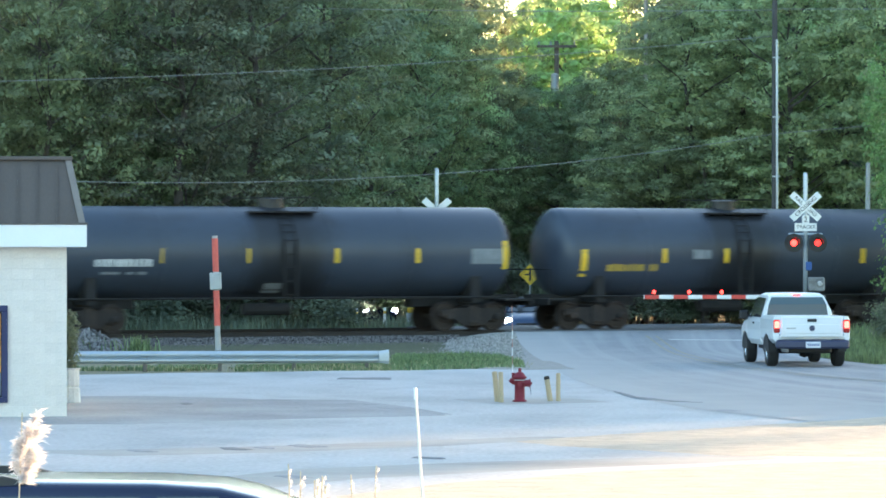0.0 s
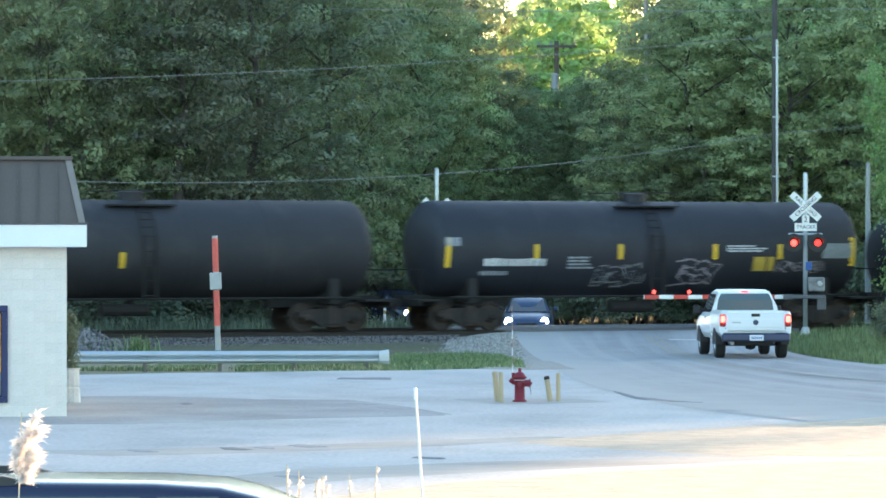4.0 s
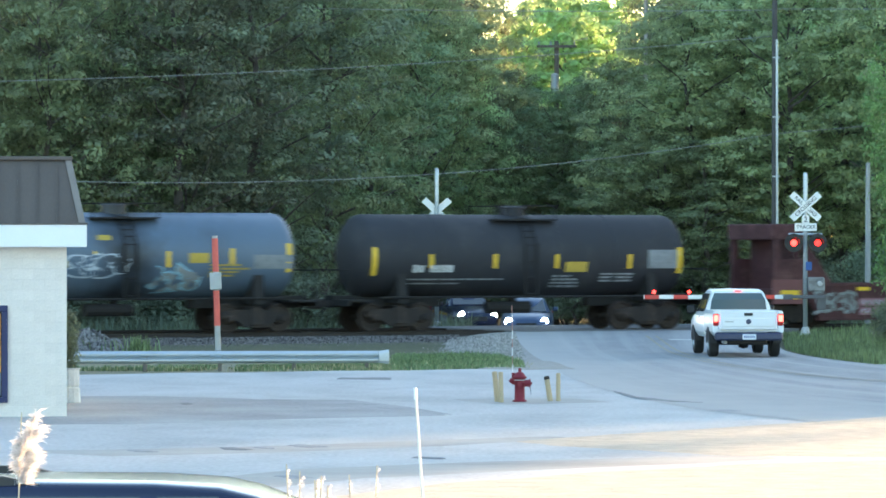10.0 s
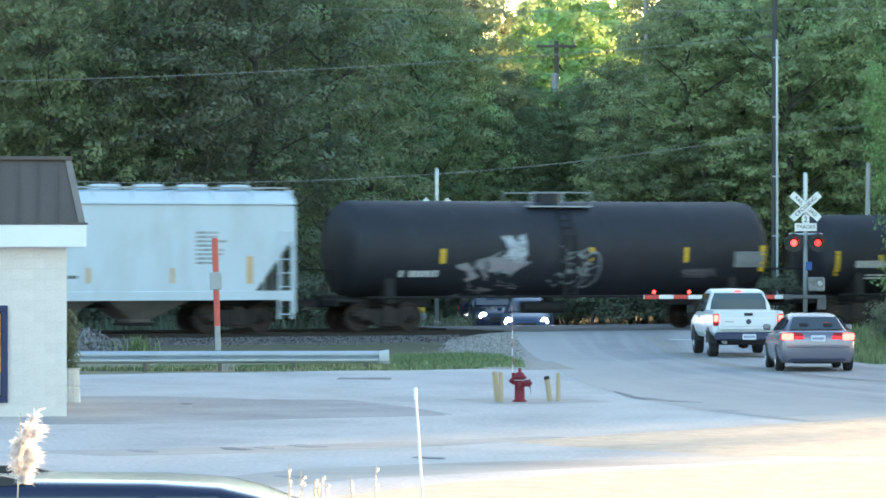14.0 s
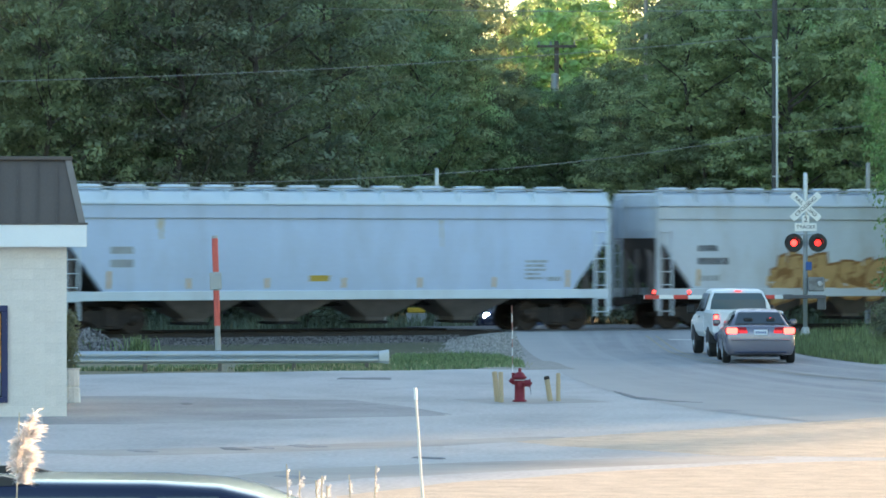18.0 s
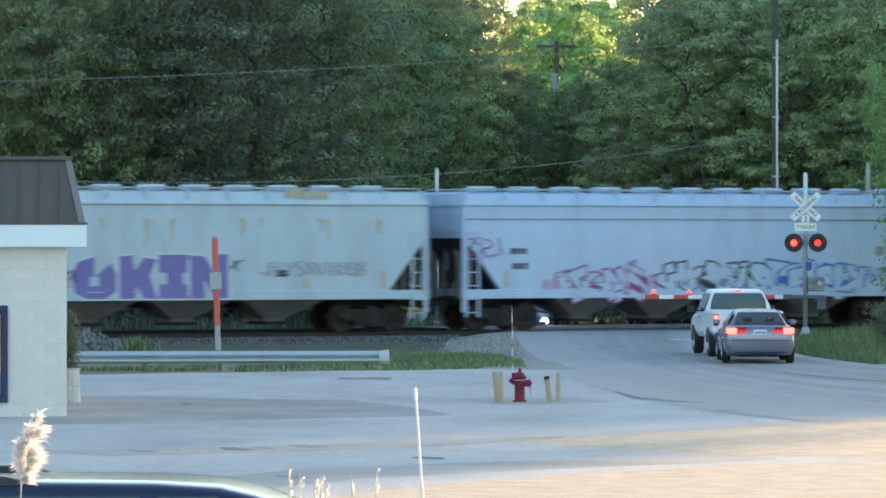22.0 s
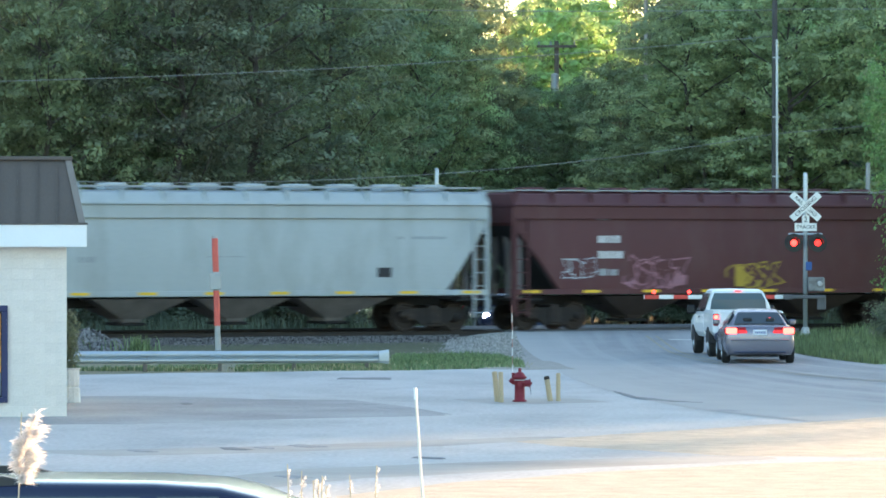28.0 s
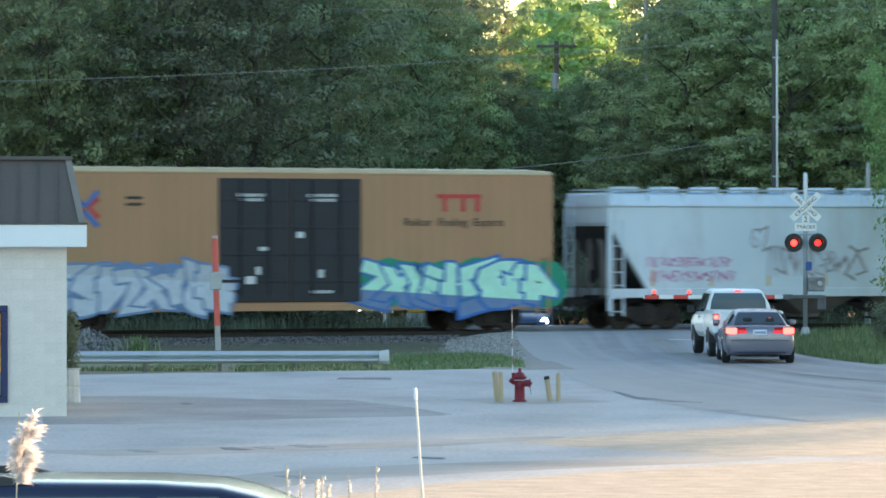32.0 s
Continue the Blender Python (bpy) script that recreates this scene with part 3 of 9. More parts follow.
for i in range(12):
    x = 0.02 - 0.355 * i - 0.2
    bm = BM()
    hull(bm, [[(x - 0.012, -0.33, zb), (x + 0.012, -0.33, zb), (x + 0.012, -0.29, zb), (x - 0.012, -0.29, zb)], [(x - 0.012, 0.02, zt), (x + 0.012, 0.02, zt), (x + 0.012, 0.06, zt), (x - 0.012, 0.06, zt)]])
    part("seam", bm, M_ROOFMETAL, roof_)
bm = BM()
hull(bm, [[(0.22, -0.36, zb), (0.34, -0.36, zb), (0.34, -0.24, zb), (0.22, -0.24, zb)], [(-0.03, 0.0, zt), (0.09, 0.0, zt), (0.09, 0.1, zt), (-0.03, 0.1, zt)]])
part("hip_cap", bm, mat("pale_brown_trim", (0.22, 0.195, 0.18), 0.5, 0.2, var=0.1), roof_)
bm = BM()
box(bm, -14.0, 0.11, -0.03, 0.09, zt, zt + 0.07, 0.01)
part("ridge_cap", bm, M_ROOFMETAL, roof_)
bm = BM()
box(bm, -14.3, 0.38, -0.40, -0.36, zb - 0.01, zb + 0.03, 0.005)
part("drip_edge", bm, M_ROOFMETAL, roof_)
bm = BM()
hull(bm, [[(-3.2, 1.5, zt - 0.02), (-1.05, 1.5, zt - 0.02), (-1.05, 3.5, zt - 0.02), (-3.2, 3.5, zt - 0.02)], [(-2.3, 1.9, zt + 0.75), (-2.1, 1.9, zt + 0.75), (-2.1, 3.1, zt + 0.75), (-2.3, 3.1, zt + 0.75)]])
part("roof_peak", bm, mat("pale_roof_peak", (0.5, 0.48, 0.46), 0.7, var=0.1), house)

planter = thing("planter", "whitewashed concrete planter with a dark evergreen bush", "planter", m=pose(-7.45, 84.6, 0))
bm = BM()
lathe(bm, [(0.20, 0), (0.22, 0.02), (0.20, 0.30), (0.17, 0.32), (0.19, 0.36), (0.19, 0.66), (0.22, 0.70), (0.0, 0.70)], "z", 12)
part("pot", bm, mat("whitewashed_concrete", (0.62, 0.62, 0.60), 0.85, var=0.2, scale=5), planter)
rs_ = np.random.RandomState(8)


def leaf_blob(centres, radii, per, size, rs, squash=1.0):
    C, R = np.repeat(np.array(centres, float), per, 0), np.repeat(np.array(radii, float), per)[:, None]
    n = len(C)
    d = rs.randn(n, 3)
    d /= np.linalg.norm(d, axis=1)[:, None]
    P = C + d * R * rs.rand(n, 1) ** 0.4 * np.array([1, 1, squash])
    t = rs.randn(n, 3)
    t /= np.linalg.norm(t, axis=1)[:, None]
    b = np.cross(t, d)
    b /= np.linalg.norm(b, axis=1)[:, None] + 1e-9
    s = (size * (0.6 + 0.8 * rs.rand(n)))[:, None]
    V = np.stack([P - t * s, P + b * s * 0.5, P + t * s, P - b * s * 0.5], 1).reshape(-1, 3)
    return V, np.arange(n * 4).reshape(-1, 4)


V_, F_ = leaf_blob([(0, 0, 0.75 + 0.16 * i) for i in range(7)], [0.20 + 0.04 * math.sin(i * 1.7) for i in range(7)], 260, 0.035, rs_)
mesh_np("bush", V_, F_, M_LEAF_D, planter)

# tar patches, dirt bands and painted shadows on the lot, and a gravel tongue where verge, lot and road meet
def flat_patch(name, outline, z, material, label, skirt=0.45):
    """A thin layer on the lot whose rim runs out to nothing."""
    bm = BM()
    n = len(outline)
    top = [bm.verts.new((x, y, z)) for x, y in outline]
    turn = 1 if sum(outline[i][0] * outline[(i + 1) % n][1] - outline[(i + 1) % n][0] * outline[i][1] for i in range(n)) > 0 else -1
    rim = []
    for i in range(n):
        (xa, ya), (xb, yb) = outline[i - 2], outline[(i + 2) % n]
        d = Vector((yb - ya, xa - xb))
        d = d.normalized() * skirt * turn if d.length > 1e-6 else Vector((0, 0))
        rim.append(bm.verts.new((outline[i][0] + d.x, outline[i][1] + d.y, 0.001)))
    bm.faces.new(top)
    bmesh.ops.triangulate(bm, faces=bm.faces[:])
    for i in range(n):
        j = (i + 1) % n
        bm.faces.new((top[i], rim[i], rim[j], top[j]))
    o = part(name, bm, material)
    return tagged(o, label, "paving patch", kind="structure")


def wobble(pts, n, amp, seed):
    rs = random.Random(seed)
    out = []
    for (x0, y0), (x1, y1) in zip(pts, pts[1:] + pts[:1]):
        for k in range(n):
            f = k / n
            out.append((x0 + (x1 - x0) * f + rs.uniform(-amp, amp) * 0.5, y0 + (y1 - y0) * f + rs.uniform(-amp, amp)))
    return out


def lot_xy(px, py):
    d = 24000 / (py - 430)
    return ((px - 784) / 7500 * d, d)


M_DARKLOT = mat("dark_asphalt_and_shadow", (0.275, 0.275, 0.28), 0.85, var=0.30, scale=0.8, fine=18, bump=0.003, stain=(0.34, 0.34, 0.34), stain_amt=0.6, stain_scale=0.5, stretch=(0.6, 0.5, 1))
M_DUSTSHADE = mat("dust_and_shade_band", (0.36, 0.35, 0.33), 0.9, var=0.2, scale=0.9, fine=20, stain=(0.22, 0.215, 0.21), stain_amt=0.7, stain_scale=0.4, stretch=(0.25, 1, 1))
for i, (pts, m_) in enumerate((
        # darkened wedge by the shop: its shadow painted into the paving
        ([(100, 752), (100, 703), (250, 702), (420, 707), (640, 722), (770, 736), (640, 738), (400, 744), (250, 750)], M_DARKLOT),
        ([(480, 708), (600, 709), (700, 722), (770, 734), (700, 730), (600, 716)], M_DARKLOT),
        ([(600, 669), (690, 669), (690, 673), (600, 672)], M_TAR),
        ([(60, 800), (250, 797), (500, 791), (800, 780), (980, 774), (980, 778), (760, 789), (480, 800), (200, 807)], M_DUSTSHADE),
        # darker colour painted along the shadow band that crosses the lot
        ([(380, 850), (560, 832), (800, 822), (1050, 815), (1330, 808), (1345, 812), (1200, 820), (900, 832), (620, 846), (400, 868)], M_DUSTSHADE),
        ([(1084, 693), (1130, 704), (1190, 710.5), (1245, 714), (1190, 712.5), (1125, 707)], M_TAR),
        ([(820, 708), (1000, 706), (1060, 712), (900, 716)], M_DUSTSHADE))):
    flat_patch("paving_patch", wobble([lot_xy(*p) for p in pts], 3, 0.07, i), (0.008, 0.012, 0.008, 0.008, 0.009, 0.018, 0.008)[i], m_, "dark patch of tar, worn paving or painted shade on the lot", 0.05 if m_ is M_TAR else 0.45)

flat_patch("gravel_tongue", wobble([(0.9, 107.2), (2.2, 106.8), (3.3, 107.0), (3.1, 110), (2.95, 114), (1.9, 114.5), (1.5, 110.5)], 4, 0.12, 61), 0.022, bpy.data.materials["grey_shoulder_gravel"], "pale gravel where the verge meets the road", 0.1)
rl_ = random.Random(77)
for i, (px, py, wd, hp) in enumerate(((415, 796, 30, 2.2), (470, 794, 22, 1.6), (545, 791, 34, 2.0), (250, 800, 30, 1.5), (330, 716, 9, 1.4), (640, 716, 34, 1.8),
                                      (700, 724, 30, 1.8), (1290, 728, 20, 1.0), (760, 812, 30, 1.4), (520, 846, 30, 2.0))):
    ring = [(px + wd * math.cos(k) * rl_.uniform(0.6, 1.1), py + hp * math.sin(k) * rl_.uniform(0.5, 1.1) + 0.04 * wd * math.cos(k)) for k in [2 * math.pi * q / 14 for q in range(14)]]
    flat_patch("paving_patch", [lot_xy(*p) for p in ring], 0.0195 + 0.0001 * i, M_TAR if i % 4 == 0 else M_DARKLOT, "small dark mended crack in the paving of the lot", 0.06)

# peach sheets outline the sunlit wedge: warm sunlight is painted in with the sand
for i, pts in enumerate(([(1568, 740), (1400, 753), (1150, 768), (950, 782), (1020, 789), (1160, 797), (1320, 806), (1700, 809), (1700, 734)], [(700, 905), (640, 880), (830, 858), (1100, 838), (1400, 822), (1750, 814), (1750, 905)])):
    flat_patch("sandy_sheet", wobble([lot_xy(*p) for p in pts], 5, 0.10, 40 + i), 0.0165 + 0.0002 * i, M_SUNSAND, "thin sandy sheet that paints the sunlit wedge on the lot")

# ---- guard rail ----
guard = thing("guard_rail", "galvanised corrugated guard rail with a flared end", "guard rail")
ga, gb = Vector((-9.6, 104.4)), Vector((-1.58, 107.8))
gd = (gb - ga).normalized()
gn = Vector((gd.y, -gd.x))
wprof = [(0.0, 0.00), (0.035, 0.02), (0.08, 0.06), (0.08, 0.10), (0.035, 0.135), (0.0, 0.155), (0.035, 0.175), (0.08, 0.21), (0.08, 0.25), (0.035, 0.29), (0.0, 0.31)]
wprof = wprof + [(a - 0.006, b) for a, b in reversed(wprof)]
for k in range(2):
    bm = BM()
    rows = []
    for q in range(7):
        p = ga.lerp(gb, (k * 6 + q + (0.0 if k == 0 else -0.12)) / 12)
        out = 0.0 if k == 0 else 0.006
        rows.append([(p.x + gn.x * (a + out), p.y + gn.y * (a + out), 0.215 + b - 0.006 * (k * 6 + q)) for a, b in wprof])
    hull(bm, rows)
    part("beam", bm, M_GALV, guard)
bm = BM()
rows = []
for q in range(8):
    f = q / 7
    p = gb + gd * (-0.10 + 0.30 * f) + gn * (0.10 - 0.06 * f)
    g = 0.15 + 0.035 * f
    rows.append([(p.x + gn.x * a, p.y + gn.y * a, 0.30 + b) for a, b in ((0.0, -g), (0.03, -g * 0.6), (0.035, 0.0), (0.03, g * 0.6), (0.0, g), (-0.02, g), (-0.02, -g))])
hull(bm, rows)
part("end_terminal", bm, mat("bright_terminal", (0.52, 0.57, 0.62), 0.45, 0.4, var=0.1), guard, "flared pale end section")
for k in range(5):
    p = ga.lerp(gb, 0.05 + k * 0.2275) - gn * 0.10
    bm = BM()
    box(bm, p.x - 0.05, p.x + 0.05, p.y - 0.08, p.y + 0.08, -0.05, 0.42, 0.01)
    part("post", bm, M_WOODPOLE, guard)
    bm = BM()
    lathe(bm, [(0, 0), (0.02, 0), (0.02, 0.012), (0, 0.012)], "y", 8, (p.x + gn.x * 0.16, p.y + gn.y * 0.16, 0.34))
    part("bolt", bm, M_STEELGREY, guard)

# ---- red marker post ----
mark = thing("marker_post", "tall leaning post with faded red wraps and a small grey box", "marker post", m=pose(-6.58, 124.0, 0.05, 0, -1.7, 0))
for z0, z1, m_ in ((0, 0.72, M_STEELGREY), (0.72, 1.75, M_REDFADE), (1.75, 2.30, M_STEELGREY), (2.30, 3.28, M_REDFADE), (3.28, 3.36, M_STEELGREY)):
    bm = BM()
    tube(bm, (0, 0, z0), (0, 0, z1), 0.085 if m_ is M_STEELGREY else 0.09, n=14)
    part("post_section" if m_ is M_STEELGREY else "red_wrap", bm, m_, mark)
bm = BM()
box(bm, -0.18, 0.16, -0.14, 0.02, 1.78, 2.28, 0.02)
part("junction_box", bm, M_STEELGREY, mark, "grey metal box")

# ---- hydrant with its guard posts ----
hyd = thing("fire_hydrant", "dark red cast-iron fire hydrant with side nozzles", "fire hydrant", m=pose(1.54, 85.1, 0.01))
bm = BM()
lathe(bm, [(0.14, 0), (0.14, 0.03), (0.105, 0.04), (0.10, 0.36), (0.125, 0.37), (0.125, 0.40), (0.105, 0.41), (0.105, 0.46), (0.14, 0.47), (0.14, 0.50), (0.115, 0.52), (0.09, 0.57), (0.04, 0.60), (0.0, 0.605)], "z", 18)
smooth_faces(part("barrel", bm, M_HYDR, hyd))
bm = BM()
lathe(bm, [(0.035, 0.60), (0.035, 0.67), (0, 0.675)], "z", 5)
part("operating_nut", bm, M_HYDR, hyd)
for ax, p, s in (("x", (0.10, 0, 0.37), 1), ("y", (0, -0.11, 0.35), -1), ("x", (-0.10, 0, 0.42), -1)):
    bm = BM()
    r = 0.07 if ax == "x" and s > 0 else 0.045
    lathe(bm, [(0, 0), (r, 0), (r, 0.08), (r * 1.2, 0.085), (r * 1.2, 0.12), (r * 0.4, 0.125), (r * 0.4, 0.15), (0, 0.15)] if s > 0 else [(0, -0.12), (r * 0.4, -0.12), (r * 0.4, -0.10), (r * 1.15, -0.095), (r * 1.15, -0.06), (r, -0.055), (r, 0), (0, 0)], ax, 12, p)
    part("nozzle_cap", bm, M_HYDR, hyd)
bm = BM()
for i in range(9):
    lathe(bm, [(0.012, -0.006), (0.018, 0), (0.012, 0.006)], "z", 6, (0.20 + 0.004 * i, -0.05, 0.33 - 0.022 * i))
part("cap_chain", bm, M_CHROME, hyd)
bm = BM()
lathe(bm, [(0.117, 0.425), (0.117, 0.445)], "z", 18)
part("collar_ring", bm, M_STEELGREY, hyd)
M_RODRED = mat("sun_bleached_red", (0.42, 0.22, 0.18), 0.7, var=0.15)
flag = thing("hydrant_marker", "thin white and red banded marker rod on the hydrant", "marker rod", m=pose(1.40, 85.12, 0.45, 0, -0.6, 0))
bm = BM()
box(bm, -0.02, 0.12, -0.02, 0.02, -0.10, 0.14, 0.005)
part("bracket", bm, M_HYDR, flag)
for k in range(8):
    bm = BM()
    tube(bm, (0, 0, 0.14 + k * 0.17), (0, 0, 0.14 + (k + 1) * 0.17 - 0.002), 0.008, n=8)
    part("rod_band", bm, M_WHITE if k % 2 == 0 else M_RODRED, flag)
for i, (px, py, top, dx, r) in enumerate(((880, 712, 658, -5, 0.052), (887, 713, 659, -1, 0.05), (974, 711, 666, -7, 0.055), (988, 711, 661, 0, 0.045))):
    x, y = lot_xy(px, py)
    hgt = (py - top) * y / 7500
    post = thing("guard_post", "weathered straw-coloured wooden guard post beside the hydrant", "post", "guard posts round the hydrant", m=pose(x, y, 0, 0, math.degrees(math.atan2(dx, py - top)), 0))
    bm = BM()
    lathe(bm, [(r * 1.05, -0.05), (r, 0.1), (r * 0.97, hgt - 0.02), (r * 0.8, hgt), (0, hgt + 0.004)], "z", 12)
    part("timber", bm, M_BOLLARD, post)
    bm = BM()
    lathe(bm, [(r * 1.0, hgt - 0.06), (r * 1.02, hgt - 0.01), (r * 0.6, hgt + 0.008), (0, hgt + 0.01)], "z", 12)
    part("worn_top", bm, M_BOLLARD if i != 2 else M_TIE, post)


# ---- crossing signals ----
def text_mesh(word, size, material, parent, m, name="lettering"):
    cu = bpy.data.curves.new(name, "FONT")
    cu.body, cu.size, cu.extrude, cu.align_x, cu.align_y = word, size, 0.002, "CENTER", "CENTER"
    tmp = bpy.data.objects.new("tmp", cu)
    scene.collection.objects.link(tmp)
    dg = bpy.context.evaluated_depsgraph_get()
    me = bpy.data.meshes.new_from_object(tmp.evaluated_get(dg))
    bpy.data.objects.remove(tmp)
    me.materials.clear()
    me.materials.append(material)
    o = new(name, me)
    o.parent = parent
    o.matrix_basis = m
    return o


def crossbuck(sig, zc, y, words):
    for k, (ang, word) in enumerate(((-42, "RAIL  ROAD"), (42, "CROSSING"))):
        bm = BM()
        box(bm, -0.61, 0.61, -0.006, 0.006, -0.115, 0.115, 0.004)
        b = part("blade", bm, M_WHITE, sig, "white crossing blade")
        b.matrix_basis = pose(0, y - 0.014 * k, zc, 0, -ang, 0)
        if words:
            text_mesh(word, 0.185 if k else 0.17, M_BLACK, b, pose(0, -0.009, 0, 90, 0, 0))


M_MOTOR = mat("stained_grey_housing", (0.27, 0.275, 0.28), 0.65, 0.2, var=0.3, scale=4, stain=(0.10, 0.09, 0.085), stain_amt=0.8, stain_scale=3)


def lamp_unit(sig, x, z, y, lit, R=0.30):
    """A red lamp before a round backing; one with y above 0 looks the other way."""
    f = 1 if y < 0 else -1
    bm = BM()
    lathe(bm, [(R, 0), (R + 0.005, f * 0.005), (R, f * 0.012), (0.10, f * 0.012)], "y", 22, (x, y, z))
    plate = part("target_plate", bm, M_BLACK, sig, "round black signal backing")
    bm = BM()
    lathe(bm, [(r, f * q) for r, q in ((0.0, 0.02), (0.12, 0.02), (0.15, 0.10), (0.12, 0.22), (0.04, 0.26), (0.0, 0.26))], "y", 14, (x, y, z))
    part("lamp_housing", bm, M_STEELGREY, sig)
    bm = BM()
    lathe(bm, [(0.0, -0.035 * f), (0.055, -0.028 * f), (0.09, -0.012 * f), (0.108, -0.004 * f)], "y", 20, (x, y, z))
    part("lens", bm, lit, sig, "red flashing lens")
    bm = BM()
    n = 14
    rows = []
    for yy, r in ((-0.01 * f, 0.155), (-0.28 * f, 0.17)):
        rows.append([(x + r * math.cos(k), y + yy, z + r * math.sin(k)) for k in [math.pi * (-0.05 + 1.1 * i / n) for i in range(n + 1)]])
    hull(bm, rows, caps=False, closed=False)
    hull(bm, [[(p[0], p[1], p[2] + 0.006) for p in r] for r in rows], caps=False, closed=False)
    part("hood", bm, M_BLACK, sig)


def signal(x, y, top, zc, sign_z, lamp_z, mech_z, turn, front, name):
    sig = thing("crossing_signal", name, "crossing signal", "signals of the level crossing", m=pose(x, y, 0.0, 0, 0, turn))
    bm = BM()
    lathe(bm, [(0.075, 0.0), (0.075, top - 0.05), (0.06, top), (0, top + 0.01)], "z", 16)
    smooth_faces(part("mast", bm, M_GALV, sig))
    bm = BM()
    lathe(bm, [(0.26, -0.02), (0.26, 0.10), (0.18, 0.16), (0.12, 0.42), (0.09, 0.46)], "z", 14)
    part("base_casting", bm, M_STEELGREY, sig)
    for a in range(4):
        bm = BM()
        tube(bm, (0.2 * math.cos(a * 1.57 + 0.8), 0.2 * math.sin(a * 1.57 + 0.8), 0.1), (0.2 * math.cos(a * 1.57 + 0.8), 0.2 * math.sin(a * 1.57 + 0.8), 0.2), 0.02, n=6)
        part("anchor_bolt", bm, M_STEELGREY, sig)
    crossbuck(sig, zc, -0.10, front)
    if front:
        bm = BM()
        box(bm, -0.12, 0.12, -0.115, -0.10, sign_z + 0.10, sign_z + 0.37, 0.004)
        p = part("number_plate", bm, M_WHITE, sig, "white sign with the number 2")
        text_mesh("2", 0.26, M_BLACK, p, pose(0.0, -0.118, sign_z + 0.235, 90, 0, 0))
        bm = BM()
        box(bm, -0.36, 0.36, -0.115, -0.10, sign_z - 0.14, sign_z + 0.12, 0.004)
        p = part("tracks_plate", bm, M_WHITE, sig, "white sign that reads TRACKS")
        text_mesh("TRACKS", 0.165, M_BLACK, p, pose(0.0, -0.118, sign_z - 0.01, 90, 0, 0))
    else:
        bm = BM()
        box(bm, -0.36, 0.36, -0.115, -0.10, sign_z - 0.13, sign_z + 0.13, 0.004)
        part("tracks_plate", bm, M_WHITE, sig, "plain white back of a sign")
    bm = BM()
    tube(bm, (-0.55, -0.03, lamp_z + 0.28), (0.55, -0.03, lamp_z + 0.28), 0.035, n=8)
    for s in (-1, 1):
        tube(bm, (0.45 * s, -0.03, lamp_z + 0.28), (0.40 * s, -0.03, lamp_z + 0.05), 0.03, n=8)
    part("cross_arm", bm, M_GALV, sig)
    if front:
        lamp_unit(sig, -0.39, lamp_z, -0.16, M_LAMPRED)
        lamp_unit(sig, 0.39, lamp_z, -0.16, M_LAMPMID)
    else:
        lamp_unit(sig, -0.22, lamp_z, -0.16, M_LAMPDIM, 0.17)
        lamp_unit(sig, 0.53, lamp_z, -0.16, M_LAMPDIM, 0.17)
        lamp_unit(sig, -0.53, lamp_z, 0.12, M_LAMPDIM, 0.19)
        lamp_unit(sig, 0.25, lamp_z, 0.12, M_REDGLASS, 0.19)
    bm = BM()
    box(bm, 0.08, 0.62, -0.20, 0.22, mech_z - 0.20, mech_z + 0.26, 0.04)
    part("gate_motor", bm, M_MOTOR, sig, "grey gate motor housing")
    bm = BM()
    lathe(bm, [(0, -0.30), (0.07, -0.30), (0.09, -0.26), (0.09, 0.30), (0, 0.30)], "y", 12, (0.45, 0, mech_z + 0.05))
    part("gate_shaft", bm, M_STEELGREY, sig)
    if front:
        bm = BM()
        box(bm, 0.0, 0.20, -0.13, -0.05, 2.30, 2.58, 0.01)
        part("notice_plate", bm, mat("blue_notice", (0.03, 0.09, 0.30), 0.5, var=0.1), sig, "small blue notice plate")
    return sig


M_LAMPMID = glow("red_signal_light_soft", (1.0, 0.02, 0.014), 1.0, (0.3, 0.01, 0.01))
signal(11.80, 138.0, 5.48, 4.38, 3.72, 3.20, 1.82, 0, True, "galvanised crossing signal with white crossbuck and flashing red lamps")
signal(-0.22, 148.0, 5.80, 4.30, 3.57, 3.04, 1.80, 180, False, "far crossing signal seen from its back with a white crossbuck")
M_WEIGHT = mat("grimy_counterweight", (0.12, 0.12, 0.13), 0.7, 0.2, var=0.25)
gate = thing("crossing_gate", "lowered red and white striped crossing gate arm with red lamps", "crossing gate", m=pose(11.80, 137.72, 1.44))
bm = BM()
for s in (-1, 1):
    box(bm, -0.55, 0.62, s * 0.27 - 0.03, s * 0.27 + 0.03, -0.05, 0.06, 0.01)
box(bm, -0.75, -0.45, -0.27, 0.27, -0.08, 0.08, 0.01)
part("gate_yoke", bm, M_WEIGHT, gate)
for k in range(3):
    bm = BM()
    box(bm, 0.34 + k * 0.02, 0.62 + k * 0.02, -0.24 + k * 0.16, -0.12 + k * 0.16, -0.42, 0.06, 0.03)
    part("counterweight", bm, M_WEIGHT, gate)
x = -0.55
k = 0
while x > -5.25:
    x2 = max(x - 0.47, -5.28)
    bm = BM()
    box(bm, x2, x, -0.02, 0.02, -0.065 + 0.01 * 0, 0.065, 0.004)
    part("arm_stripe", bm, M_WHITE if k % 2 == 0 else M_RED, gate)
    x = x2
    k += 1
